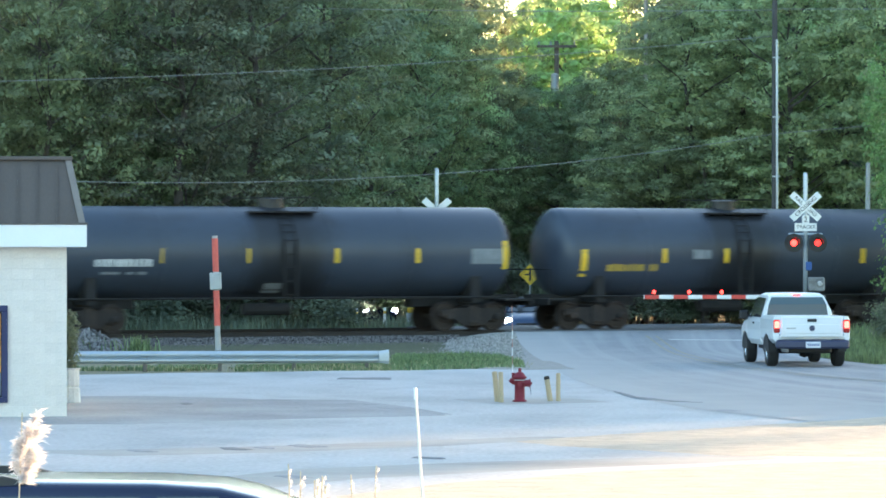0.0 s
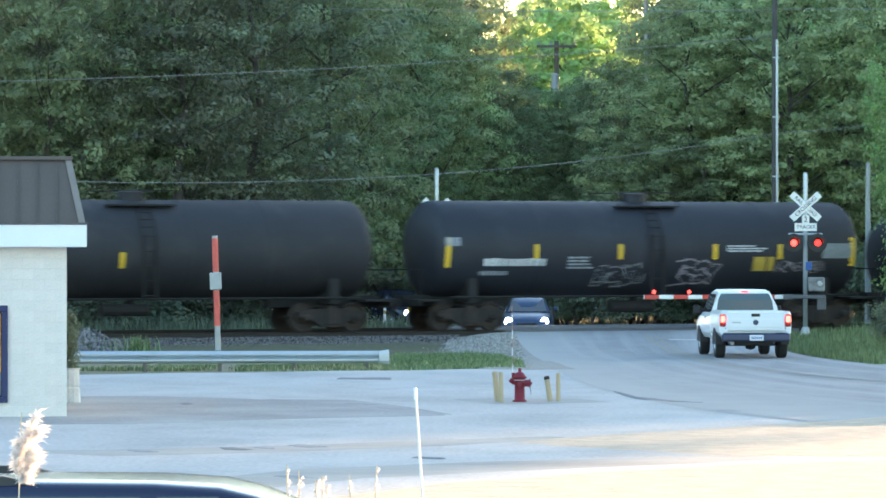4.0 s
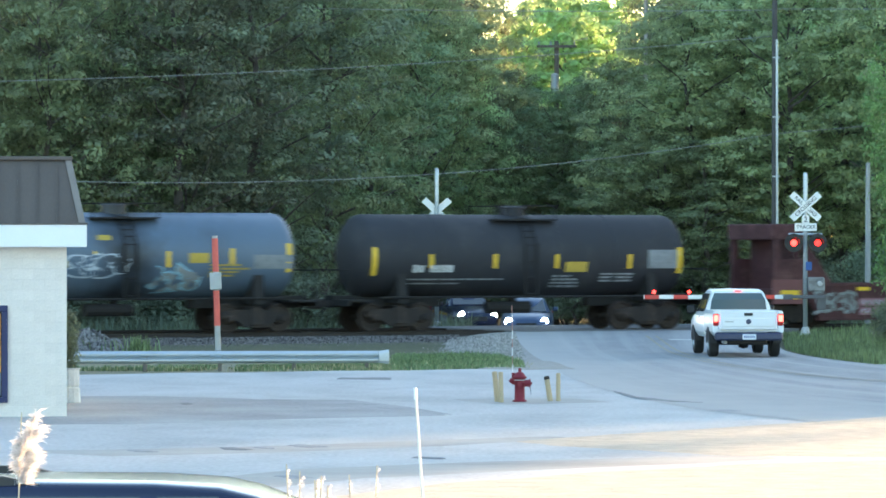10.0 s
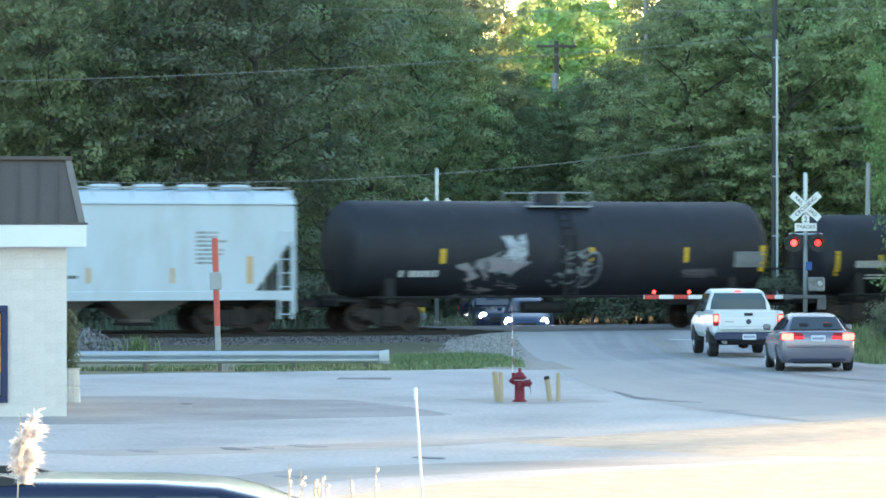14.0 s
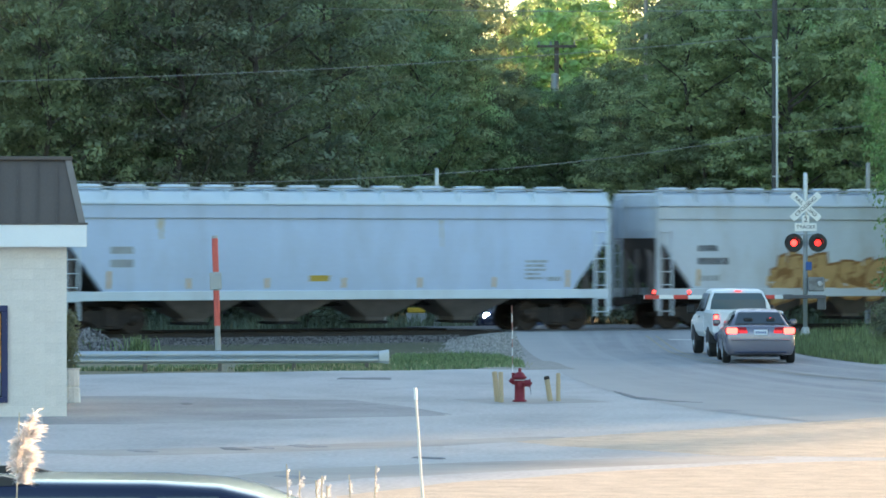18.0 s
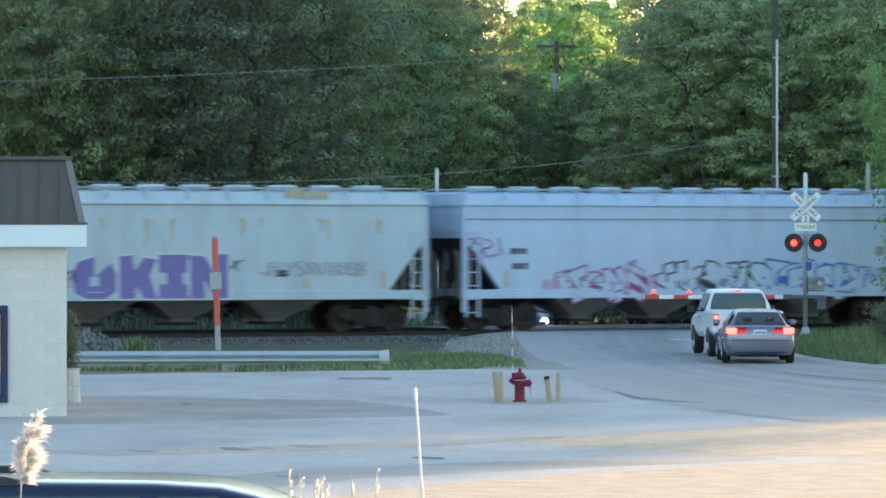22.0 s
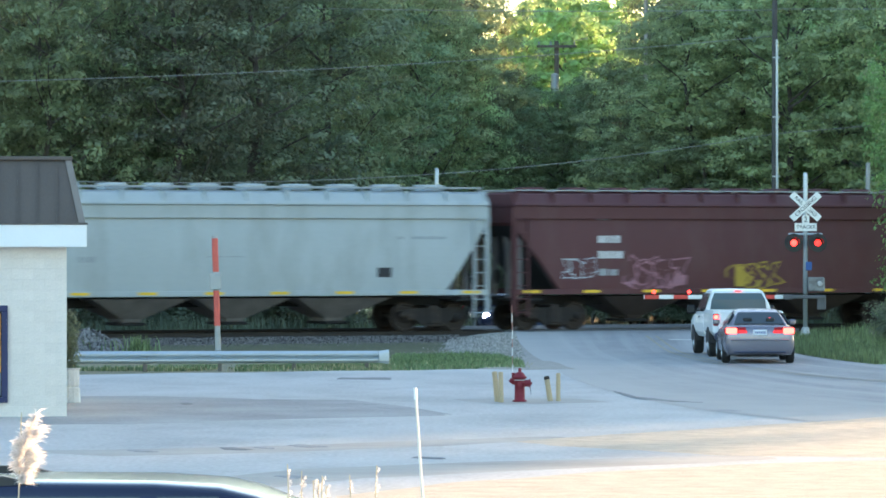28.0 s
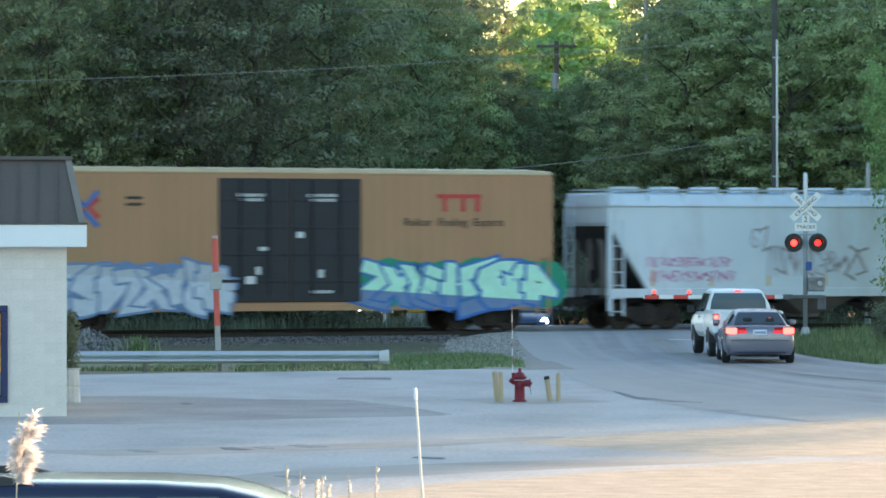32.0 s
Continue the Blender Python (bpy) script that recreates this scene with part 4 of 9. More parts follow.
for lx in (-4.94, -3.80, -2.74):
    bm = BM()
    box(bm, lx - 0.07, lx + 0.07, -0.05, 0.05, 0.065, 0.11, 0.01)
    lamp = part("lamp_bracket", bm, M_BLACK, gate)
    bm = BM()
    lathe(bm, [(0, -0.06), (0.05, -0.05), (0.062, 0), (0.05, 0.05), (0, 0.06)], "y", 12, (lx, 0, 0.16))
    part("gate_lamp", bm, M_LAMPRED, lamp, "glowing red gate lamp")

sign = thing("warning_sign", "yellow diamond warning sign with a black side-road symbol", "road sign", m=pose(3.37, 164.0, -0.3))
bm = BM()
tube(bm, (0, 0, 0), (0, 0, 2.7), 0.03, n=8)
part("sign_post", bm, M_GALV, sign)
bm = BM()
box(bm, -0.30, 0.30, -0.05, -0.035, -0.30, 0.30, 0.012)
d_ = part("sign_plate", bm, mat("sign_yellow", (0.80, 0.50, 0.02), 0.45, var=0.08), sign, "yellow diamond plate")
d_.matrix_basis = pose(0, 0, 2.27, 0, 45, 0)
bm = BM()
box(bm, -0.035, 0.035, -0.062, -0.052, 2.02, 2.52)
box(bm, -0.20, -0.035, -0.062, -0.052, 2.24, 2.31)
part("sign_symbol", bm, M_BLACK, sign, "black side-road symbol")

for px, d, top_z, r in ((632, 166.5, 0.62, 0.035), (681, 166.0, 0.66, 0.06)):
    post = thing("roadside_post", "slim white marker post beside the far road", "post", "marker posts beside the far road", m=pose((px - 784) / 7500 * d, d, -0.45))
    bm = BM()
    lathe(bm, [(r, 0), (r, top_z + 0.42), (r * 0.6, top_z + 0.45), (0, top_z + 0.45)], "z", 10)
    part("shaft", bm, M_WHITE, post)
    bm = BM()
    lathe(bm, [(r * 1.05, top_z + 0.22), (r * 1.05, top_z + 0.32)], "z", 10)
    part("band", bm, M_YEL, post, "yellow band")
# made-up box in place of an unclear yellow-green shape by the far road
cab_ = thing("utility_cabinet", "small grey box with a yellow lid, standing in for an unclear yellow-green shape", "utility cabinet", m=pose((737 - 784) / 7500 * 165.5, 165.5, -0.45))
bm = BM()
box(bm, -0.40, 0.40, -0.25, 0.25, 0.0, 0.92, 0.03)
part("housing", bm, M_STEELGREY, cab_)
bm = BM()
box(bm, -0.36, 0.36, -0.28, 0.28, 0.92, 1.12, 0.04)
part("lid", bm, M_YEL, cab_, "yellow lid")

# ---- utility poles and wires ----
def utility_pole(x, y, h, r, label, conduit=0.0, arm=None, can=False, wood=None):
    p = thing("utility_pole", label, "utility pole", "utility poles", m=pose(x, y, ground_z(x, y) - 0.05))
    bm = BM()
    tube(bm, (0, 0, 0), (0, 0, h), r * 1.15, r * 0.8, 12)
    part("pole", bm, wood or M_WOODPOLE, p)
    if conduit:
        bm = BM()
        tube(bm, (r * 0.75, -0.10, 0), (r * 0.6, -0.10, conduit), 0.05, n=10)
        part("conduit", bm, M_GALV, p, "grey metal conduit")
        for z in np.arange(1.5, conduit, 2.2):
            bm = BM()
            box(bm, -r * 0.8, r + 0.07, -0.12, -0.02, z, z + 0.06)
            part("strap", bm, M_STEELGREY, p)
    if arm:
        bm = BM()
        box(bm, -arm / 2, arm / 2, -r - 0.10, -r, h - 0.35, h - 0.22, 0.01)
        a = part("cross_arm", bm, M_WOODPOLE, p)
        for q in (-0.45, -0.15, 0.45):
            bm = BM()
            lathe(bm, [(0.03, h - 0.22), (0.06, h - 0.18), (0.03, h - 0.14), (0.055, h - 0.10), (0.02, h - 0.04)], "z", 8, (q * arm, -r - 0.05, 0))
            part("insulator", bm, M_STEELGREY, a)
    if can:
        bm = BM()
        lathe(bm, [(0, h - 2.6), (0.2, h - 2.58), (0.2, h - 1.75), (0.16, h - 1.68), (0, h - 1.65)], "z", 14, (-0.1, -r - 0.26, 0))
        part("transformer", bm, M_GALV, p, "grey transformer can")
    return p


utility_pole(12.29, 157.0, 15.0, 0.115, "tall weathered wooden utility pole with a metal conduit", conduit=11.0, wood=mat("dark_pole_wood", (0.085, 0.08, 0.08), 0.95, var=0.3, stretch=(6, 6, 0.6)))
utility_pole(15.04, 150.0, 5.95, 0.10, "short grey wooden pole at the edge of the woods", wood=mat("silvered_pole_wood", (0.36, 0.37, 0.36), 0.9, var=0.25, stretch=(6, 6, 0.6)))
utility_pole(5.76, 215.0, 13.75, 0.15, "wooden utility pole with cross arm and transformer behind the woods", arm=2.0, can=True)
# paler wood: sunlight on the far pole is put into its colour
utility_pole(8.66, 181.0, 15.5, 0.10, "distant wooden utility pole among the trees", arm=2.0, wood=mat("sunlit_pole_wood", (0.40, 0.36, 0.31), 0.9, var=0.25, stretch=(6, 6, 0.6)))


def wire(a, b, sag, r, label):
    bm = BM()
    a, b = Vector(a), Vector(b)
    n = 18
    pts = [a.lerp(b, i / n) - Vector((0, 0, sag * 4 * (i / n) * (1 - i / n))) for i in range(n + 1)]
    hull(bm, [[p + Vector((0, r * math.cos(k), r * math.sin(k))) for k in (0.3, 1.56, 2.81, 4.07, 5.33)] for p in pts])
    o = part("wire", bm, M_WIRE)
    return tagged(o, label, "wire", "overhead wires")


def at_px(px, py, d):
    return ((px - 784) / 7500 * d, d, EYE_Z + (430 - py) * d / 7500)


wire(at_px(-600, 152, 134), at_px(1371, 64, 157), 0.45, 0.011, "grey overhead wire strung before the woods")
wire(at_px(-500, 280, 134), at_px(1371, 237, 157), 1.25, 0.011, "grey overhead wire beside the track")
wire(at_px(1371, 237, 157), at_px(1900, 175, 157), 0.12, 0.011, "grey overhead wire beside the track")
wire(at_px(-300, -18, 150), at_px(1371, 18, 157), 0.3, 0.012, "thin overhead wire above the woods' edge")
wire(at_px(1371, 16, 157), at_px(1900, 4, 157), 0.1, 0.012, "thin overhead wire above the woods' edge")
wire(at_px(985, 78, 214.8), at_px(1371, -40, 157), 0.3, 0.012, "thin overhead wire to the far pole")
wire(at_px(1143, 14, 180.95), at_px(1371, -20, 157), 0.05, 0.012, "thin overhead wire to the distant pole")

# ---- reeds, plume grass and a stake close to the camera ----
stake = thing("marker_stake", "thin pale leaning stake at the near edge of the lot", "stake", m=pose((782 - 784) / 300, 25.0, 0, 0, -3.85, 0))
bm = BM()
tube(bm, (0, 0, -0.05), (0, 0, 2.345), 0.0095, 0.0075, 8)
part("rod", bm, mat("pale_fibreglass", (0.75, 0.70, 0.62), 0.6, var=0.1), stake)
bm = BM()
tube(bm, (0, 0, 2.28), (0, 0, 2.35), 0.010, n=8)
part("tip", bm, M_WHITE, stake)


def plume(x, y, h, length, width, n, lean, seed, label):
    """A tall grass stalk with a feathery plume of fine hairs."""
    rs = np.random.RandomState(seed)
    pl = thing("plume_grass", label, "plume grass", "plume grasses beside the lot", m=pose(x, y, 0, 0, lean, 0))
    bm = BM()
    tube(bm, (0, 0, -0.05), (0, 0, h), 0.006, 0.003, 6)
    part("stalk", bm, M_DRYSTALK, pl)
    # tufts along a stalk that nods to one side
    bend = lambda k: width * 0.55 * k * k
    nt = max(6, n // 90)
    kt = rs.rand(nt)
    off = (rs.rand(nt) - 0.35) * width * 0.75 * np.sin(np.pi * (0.12 + 0.8 * kt))
    offy = (rs.rand(nt) - 0.5) * width * 0.6
    ti = rs.randint(nt, size=n)
    k = np.clip(kt[ti] + rs.randn(n) * 0.05, 0, 1)
    base = np.stack([bend(k) + off[ti] * 0.5, offy[ti] * 0.5, h - length + k * length], -1)
    ang = rs.rand(n) * 6.28
    reach = width * (0.12 + 0.30 * rs.rand(n))
    tip = base + np.stack([np.cos(ang) * reach + off[ti] * 0.8 + 0.2 * reach, np.sin(ang) * reach + offy[ti] * 0.5, reach * (0.9 - 1.3 * rs.rand(n))], -1)
    p = np.stack([-np.sin(ang), np.cos(ang), 0 * ang], -1) * 0.0016
    p[:, 2] += 0.0014
    mid = (base + tip) / 2 + np.array([0, 0, 0.25])[None] * reach[:, None]
    V = np.stack([base - p, base + p, mid + p * 1.6, tip, mid - p * 1.6], 1).reshape(-1, 3)
    i = np.arange(n)[:, None] * 5
    F = np.concatenate([i + np.array([[0, 1, 2]]), i + np.array([[0, 2, 4]]), i + np.array([[4, 2, 3]])])
    mesh_np("plume", V, F, M_PLUME, pl)
    return pl


M_DRYSTALK = mat("dry_stalk", (0.60, 0.50, 0.34), 0.8, var=0.2)
PLUMES = [plume(-2.07, 20.0, 2.40, 0.33, 0.13, 1700, 2.0, 1, "tall pale plume grass swaying beside the lot")]
for i, (px, py, ln) in enumerate(((536, 821, 0.15), (530, 836, 0.10), (541, 846, 0.10), (580, 856, 0.09), (573, 868, 0.05), (636, 833, 0.12), (641, 852, 0.07), (553, 866, 0.05))):
    PLUMES.append(plume((px - 784) / 375, 20.0 + 0.1 * i, EYE_Z - (py - 430) / 375, ln * 1.25, 0.026, 110, (i % 3 - 1) * 2.0, 10 + i, "thin pale reed head beside the lot"))


# ---- woods ----
def limb(bm, p0, p1, r0, r1, bend, n=7, k=4):
    p0, p1 = Vector(p0), Vector(p1)
    pts = [p0.lerp(p1, i / k) + Vector((math.sin(i * 1.9 + p0.x) * bend, math.cos(i * 2.3 + p1.y) * bend, 0)) * (0 if i in (0,) else 1) for i in range(k + 1)]
    rings = []
    for i, p in enumerate(pts):
        d = (pts[min(i + 1, k)] - pts[max(i - 1, 0)]).normalized()
        a = d.orthogonal().normalized()
        b = d.cross(a)
        r = r0 + (r1 - r0) * i / k
        rings.append([p + (a * math.cos(q) + b * math.sin(q)) * r for q in [2 * math.pi * j / n for j in range(n)]])
    hull(bm, rings)
    return pts


def leaves(centres, radii, per, size, rs, flat=0.66):
    """Leaf blades, two triangles each, thick on the upper side of each clump."""
    n = len(centres)
    C, R = np.repeat(centres, per, 0), np.repeat(radii, per)[:, None]
    d = rs.randn(n * per, 3)
    d /= np.linalg.norm(d, axis=1)[:, None]
    d[:, 2] = np.abs(d[:, 2]) * np.where(rs.rand(n * per) < 0.86, 1, -0.6)
    rad = rs.rand(n * per, 1) ** 0.30
    P = C + d * rad * R * np.array([1.15, 1.15, flat])
    nrm = d * np.array([0.8, 0.8, 1.0]) + np.array([0, 0, 0.30]) + rs.randn(n * per, 3) * 0.20
    nrm /= np.linalg.norm(nrm, axis=1)[:, None]
    t = np.cross(nrm, rs.randn(n * per, 3))
    t /= np.linalg.norm(t, axis=1)[:, None] + 1e-9
    b = np.cross(nrm, t)
    s = (size * (0.6 + 0.8 * rs.rand(n * per)))[:, None]
    V = np.stack([P - t * s, P + b * s * 0.55 + nrm * s * 0.12, P + t * s, P - b * s * 0.55 + nrm * s * 0.12], 1).reshape(-1, 3)
    F = np.arange(n * per * 4).reshape(-1, 4)
    return V, F


def make_tree(seed, h, radius, low, clumps, per, size, leaf, label, lobes=9, tuft=0.82):
    """A broadleaf tree: tapered trunk, limbs, and a crown of many clumps of leaves on uneven lobes."""
    rs = np.random.RandomState(seed)
    tree = thing("tree", label, "tree", "trees of the woods")
    bm = BM()
    top = Vector((rs.uniform(-0.6, 0.6), rs.uniform(-0.6, 0.6), h * 0.86))
    axis_pts = limb(bm, (0, 0, -0.3), top, 0.012 * h + 0.05, 0.03, 0.18, 9, 7)
    lobe = []
    for i in range(lobes):
        z = low + (h * 0.93 - low) * ((i + 0.5) / lobes) + rs.uniform(-0.6, 0.6)
        k = (z - low) / (h - low)
        rr_ = radius * (0.62 + 0.55 * math.sin(math.pi * min(1, max(0.05, k)) ** 0.8)) * (1.0 if k < 0.75 else 0.75)
        a = i * 2.4 + rs.uniform(-0.5, 0.5)
        q = rr_ * rs.uniform(0.4, 0.62)
        lobe.append((q * math.cos(a), q * math.sin(a), z, rr_ * rs.uniform(0.42, 0.68)))
        base = Vector((0, 0, max(1.0, z - rs.uniform(1.2, 2.4))))
        limb(bm, base, (q * math.cos(a) * 1.3, q * math.sin(a) * 1.3, z), 0.03 + 0.002 * h, 0.012, 0.12, 6, 4)
    part("trunk", bm, M_BARK, tree)
    # tufts keep a distance from each other, so that dark hollows stay between them
    C, R = [], []
    tries = 0
    while len(C) < clumps and tries < clumps * 8:
        tries += 1
        l = lobe[rs.randint(len(lobe))]
        d = rs.randn(3)
        d /= np.linalg.norm(d)
        d[2] = d[2] * 0.8 + 0.15
        c = np.array(l[:3]) + d * l[3] * rs.uniform(0.55, 1.05)
        r = rs.uniform(0.5, 1.1) * (0.95 if clumps < 250 else tuft)
        if clumps >= 250 and C and np.min(np.sum(((np.array(C) - c) * np.array([1, 1, 1.5])) ** 2, 1)) < (1.3 * r) ** 2:
            continue
        C.append(c)
        R.append(r)
    C, R = np.array(C), np.array(R)
    C[:, 2] = np.maximum(C[:, 2], 0.4)
    V, F = leaves(C, R, per, size, rs)
    mesh_np("crown", V, F, leaf, tree)
    return tree


TREE_D = [make_tree(11 + i, 17, 4.4, 2.7, 310, 125, 0.082, M_LEAF_D, "tall dark green broadleaf tree at the edge of the woods", 26) for i in range(2)]
TREE_M = [make_tree(31 + i, 15, 4.0, 2.3, 300, 125, 0.082, M_LEAF_M, "green broadleaf tree with layered foliage in the woods", 24) for i in range(3)]
TREE_R = [make_tree(41 + i, 15, 4.0, 3.4, 330, 115, 0.076, M_LEAF_R, "light green broadleaf tree with airy foliage in the woods", 22, 0.66) for i in range(2)]
TREE_L = [make_tree(51 + i, 11, 3.2, 0.8, 360, 40, 0.085, M_LEAF_L, "light green young tree with fine leaves", 9) for i in range(1)]
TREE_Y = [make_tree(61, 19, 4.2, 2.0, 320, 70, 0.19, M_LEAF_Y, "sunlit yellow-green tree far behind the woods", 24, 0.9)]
TREE_F = [make_tree(71, 25, 6.5, 2.0, 170, 48, 0.42, M_LEAF_D, "very tall dark tree, backing the woods and added as unseen shade", 12)]
TREE_SHADE = [make_tree(73, 29, 3.1, 21.2, 150, 48, 0.42, M_LEAF_D, "unseen very tall tree with a high crown, added to shade the lot", 6)]
SHRUB = [make_tree(81, 3.0, 1.5, 0.3, 46, 90, 0.07, M_LEAF_D, "green leafy shrub in the undergrowth", 5)]
used = set()


def plant(kinds, x, y, sx=1.0, sz=1.0, turn=0.0, z=None):
    src = kinds[int(abs(x * 7 + y * 3)) % len(kinds)]
    m = pose(x, y, ground_z(x, y) if z is None else z, 0, 0, turn)
    if src.name not in used:
        used.add(src.name)
        src.matrix_basis = m
        o = src
    else:
        o = copy_thing(src, m)
    o.scale = (sx, sx, sz)
    return o


def px_x(px, d):
    return (px - 784) / 7500 * d


rw = random.Random(4)
# front of the woods, straight behind the tracks
for px, d, sx, sz, kind in ((-60, 150, 1.0, 1.0, 0), (90, 147, 0.80, 1.05, 0), (210, 151, 0.9, 0.95, 1), (330, 149, 0.95, 1.0, 0), (455, 153, 1.0, 1.0, 0), (575, 158, 0.95, 1.05, 1),
                            (655, 170, 0.9, 0.95, 1), (745, 173, 0.9, 0.98, 1), (795, 176, 0.7, 0.95, 1), (895, 179, 0.6, 0.72, 1), (985, 177, 0.65, 0.68, 1), (1065, 176, 0.7, 0.74, 1), (1170, 172, 0.75, 0.72, 1),
                            (1215, 166, 0.95, 0.92, 1), (1300, 168, 0.9, 1.0, 1), (1395, 163, 0.95, 0.98, 1), (1490, 166, 0.95, 1.0, 1), (1600, 161, 1.0, 1.1, 1)):
    plant(TREE_R if px > 1100 or 700 < px < 800 else TREE_M if px < 120 else (TREE_D, TREE_M)[kind], px_x(px, d), d, sx, sz, rw.uniform(0, 360))
# second and third rows
for row, d0 in enumerate((186, 203)):
    for i in range(15):
        px = -80 + i * 122 + rw.uniform(-25, 25) + row * 60
        d = d0 + rw.uniform(-5, 5)
        gap = 690 < px < 1290
        low = (0.5 if px < 1120 else 0.9) if gap else 1.12
        plant(TREE_D if px > 1180 else (TREE_D, TREE_M)[(i + row) % 2], px_x(px, d), d, 0.7 if gap else 1.05, low, rw.uniform(0, 360))
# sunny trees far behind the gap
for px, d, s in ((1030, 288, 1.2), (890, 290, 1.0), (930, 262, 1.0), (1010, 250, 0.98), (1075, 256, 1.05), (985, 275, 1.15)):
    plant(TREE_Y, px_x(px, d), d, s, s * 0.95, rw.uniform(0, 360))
# lighter trees beside the road
for px, d, sx, sz in ((1628, 152, 0.62, 1.02), (1640, 141, 0.6, 1.0), (1250, 163, 0.8, 0.5), (1165, 166, 0.8, 0.55)):
    plant(TREE_L if px > 1500 else TREE_M, px_x(px, d), d, sx, sz, rw.uniform(0, 360))
# undergrowth
for i in range(34):
    px = -60 + i * 50 + rw.uniform(-18, 18)
    x0 = px_x(px, 150)
    w = rw.uniform(9.5, 13)
    u = (x0 - TX + w * TS) / TC
    x, y = on_track(u, w)
    if 560 < px < 1010:
        y = 169 + rw.uniform(0, 2)
        x = px_x(px, y)
        if 690 < px < 890:
            continue
    elif px > 1010 and x < 12.5:
        y += 9
    plant(SHRUB, x, y, rw.uniform(0.75, 1.15), rw.uniform(0.6, 1.0), rw.uniform(0, 360))
for i in range(44):
    px = -70 + i * 38 + rw.uniform(-12, 12)
    d = (178 if px > 560 else 163 + px * 0.02) + rw.uniform(-2, 3)
    low = 0.45 if 690 < px < 890 else 1.0
    plant(SHRUB, px_x(px, d), d, rw.uniform(1.0, 1.4), rw.uniform(0.8, 1.25) * low, rw.uniform(0, 360))
for px, d, s, sz in ((1585, 127, 0.5, 0.62), (1600, 122, 0.5, 0.5)):
    plant(SHRUB, px_x(px, d), d, s, sz, rw.uniform(0, 360))
# a dense third belt that closes the woods
for i in range(16):
    px = -60 + i * 108
    if 700 < px < 1290:
        continue
    plant(TREE_F, px_x(px, 222), 222 + rw.uniform(-4, 4), 0.8, 0.85, rw.uniform(0, 360))
for px, d, sx, sz in ((715, 218, 1.1, 1.35), (780, 214, 1.0, 1.35), (830, 222, 0.65, 1.3), (1190, 222, 0.75, 1.1), (1225, 222, 0.95, 1.35), (1290, 216, 1.1, 1.35)):
    plant(TREE_M, px_x(px, d), d, sx, sz, rw.uniform(0, 360))
for px, d, sz in ((880, 212, 0.76), (930, 206, 0.70), (985, 213, 0.66), (1040, 207, 0.70), (1095, 212, 0.80), (905, 226, 0.74), (1015, 228, 0.70), (960, 226, 0.72), (1070, 229, 0.76)):
    plant(TREE_M, px_x(px, d), d, 0.85, sz, rw.uniform(0, 360))
# unseen rows right of the view, added to keep the sun off the lot
for i in range(15):
    x = 123.6 - i * 4.6
    plant(TREE_F, x, TY + (x - TX) * math.tan(TH) + 41 + (rw.uniform(-2, 2) if i else 0), 0.95, 1.3, rw.uniform(0, 360))
# rows added to screen the woods from the sun, nearly all unseen
for i in range(9):
    x = 18.5 + i * 4.6
    plant(TREE_F, x, TY + (x - TX) * math.tan(TH) + 41 + rw.uniform(-2, 2), 0.95, 1.1, rw.uniform(0, 360))
for i in range(10):
    x = 30 + i * 6.5
    plant(TREE_F, x, TY + (x - TX) * math.tan(TH) + 58 + rw.uniform(-2, 2), 1.0, 1.1, rw.uniform(0, 360))
# tall trees added on the sun's side, beyond the view, to shade the lot
for j in range(2):
    for i in range(15 + 3 * j):
        x = 24 + i * 5.0 + rw.uniform(-1.2, 1.2) - 3 * j
        plant(TREE_F, x, TY + (x - TX) * math.tan(TH) + 19 + 11 * j + rw.uniform(-2, 2), 0.9, rw.uniform(0.92, 1.05), rw.uniform(0, 360))
# unseen crown set to drop a shadow band across the lot
plant(TREE_SHADE, 113.4, TY + (113.4 - TX) * math.tan(TH) + 20, 1.0, 1.0, 40)
# more added trees, unseen, left of the view
for i in range(9):
    plant(TREE_F, -30 - i * 10, 140 - i * 4 + rw.uniform(-2, 2), 0.9, 0.75, rw.uniform(0, 360))


# ---- road vehicles ----
def loft(bm, stations):
    """Skins cross sections (x, [(half width, z), ...] from sill to middle of the top), mirrored."""
    rings = []
    for x, prof in stations:
        right = [(x, -w, z) for w, z in prof]
        left = [(x, w, z) for w, z in reversed(prof)]
        rings.append(right + left)
    hull(bm, rings)
    return bm


def add_wheel(car, x, y, r, width, rim_mat):
    s = 1 if y > 0 else -1
    bm = BM()
    w = width / 2
    lathe(bm, [(r * 0.62, -w), (r * 0.9, -w), (r * 0.985, -w * 0.75), (r, -w * 0.4), (r, w * 0.4), (r * 0.985, w * 0.75), (r * 0.9, w), (r * 0.62, w)], "y", 26, (x, y, r))
    ty = part("wheel", bm, M_TYRE, car)
    bm = BM()
    o = w * 0.8 * s
    lathe(bm, [(0, 0.0), (r * 0.60, 0.0), (r * 0.62, 0.03)] if s > 0 else [(r * 0.62, -0.03), (r * 0.60, 0.0), (0, 0.0)], "y", 22, (x, y + o - 0.02 * s, r))
    part("rim", bm, M_BLACK, ty)
    bm = BM()
    for k in range(6):
        a = k * math.pi / 3
        p1 = (x + r * 0.58 * math.cos(a), y + o, r + r * 0.58 * math.sin(a))
        tube(bm, (x, y + o + 0.015 * s, r), p1, r * 0.10, r * 0.08, 6)
    lathe(bm, [(r * 0.56, -0.012), (r * 0.63, -0.012), (r * 0.63, 0.012), (r * 0.56, 0.012)], "y", 22, (x, y + o, r))
    part("spokes", bm, rim_mat, ty)


M_TRUCKWHITE = mat("white_car_paint", (0.78, 0.80, 0.82), 0.22, var=0.03, spec=0.6)
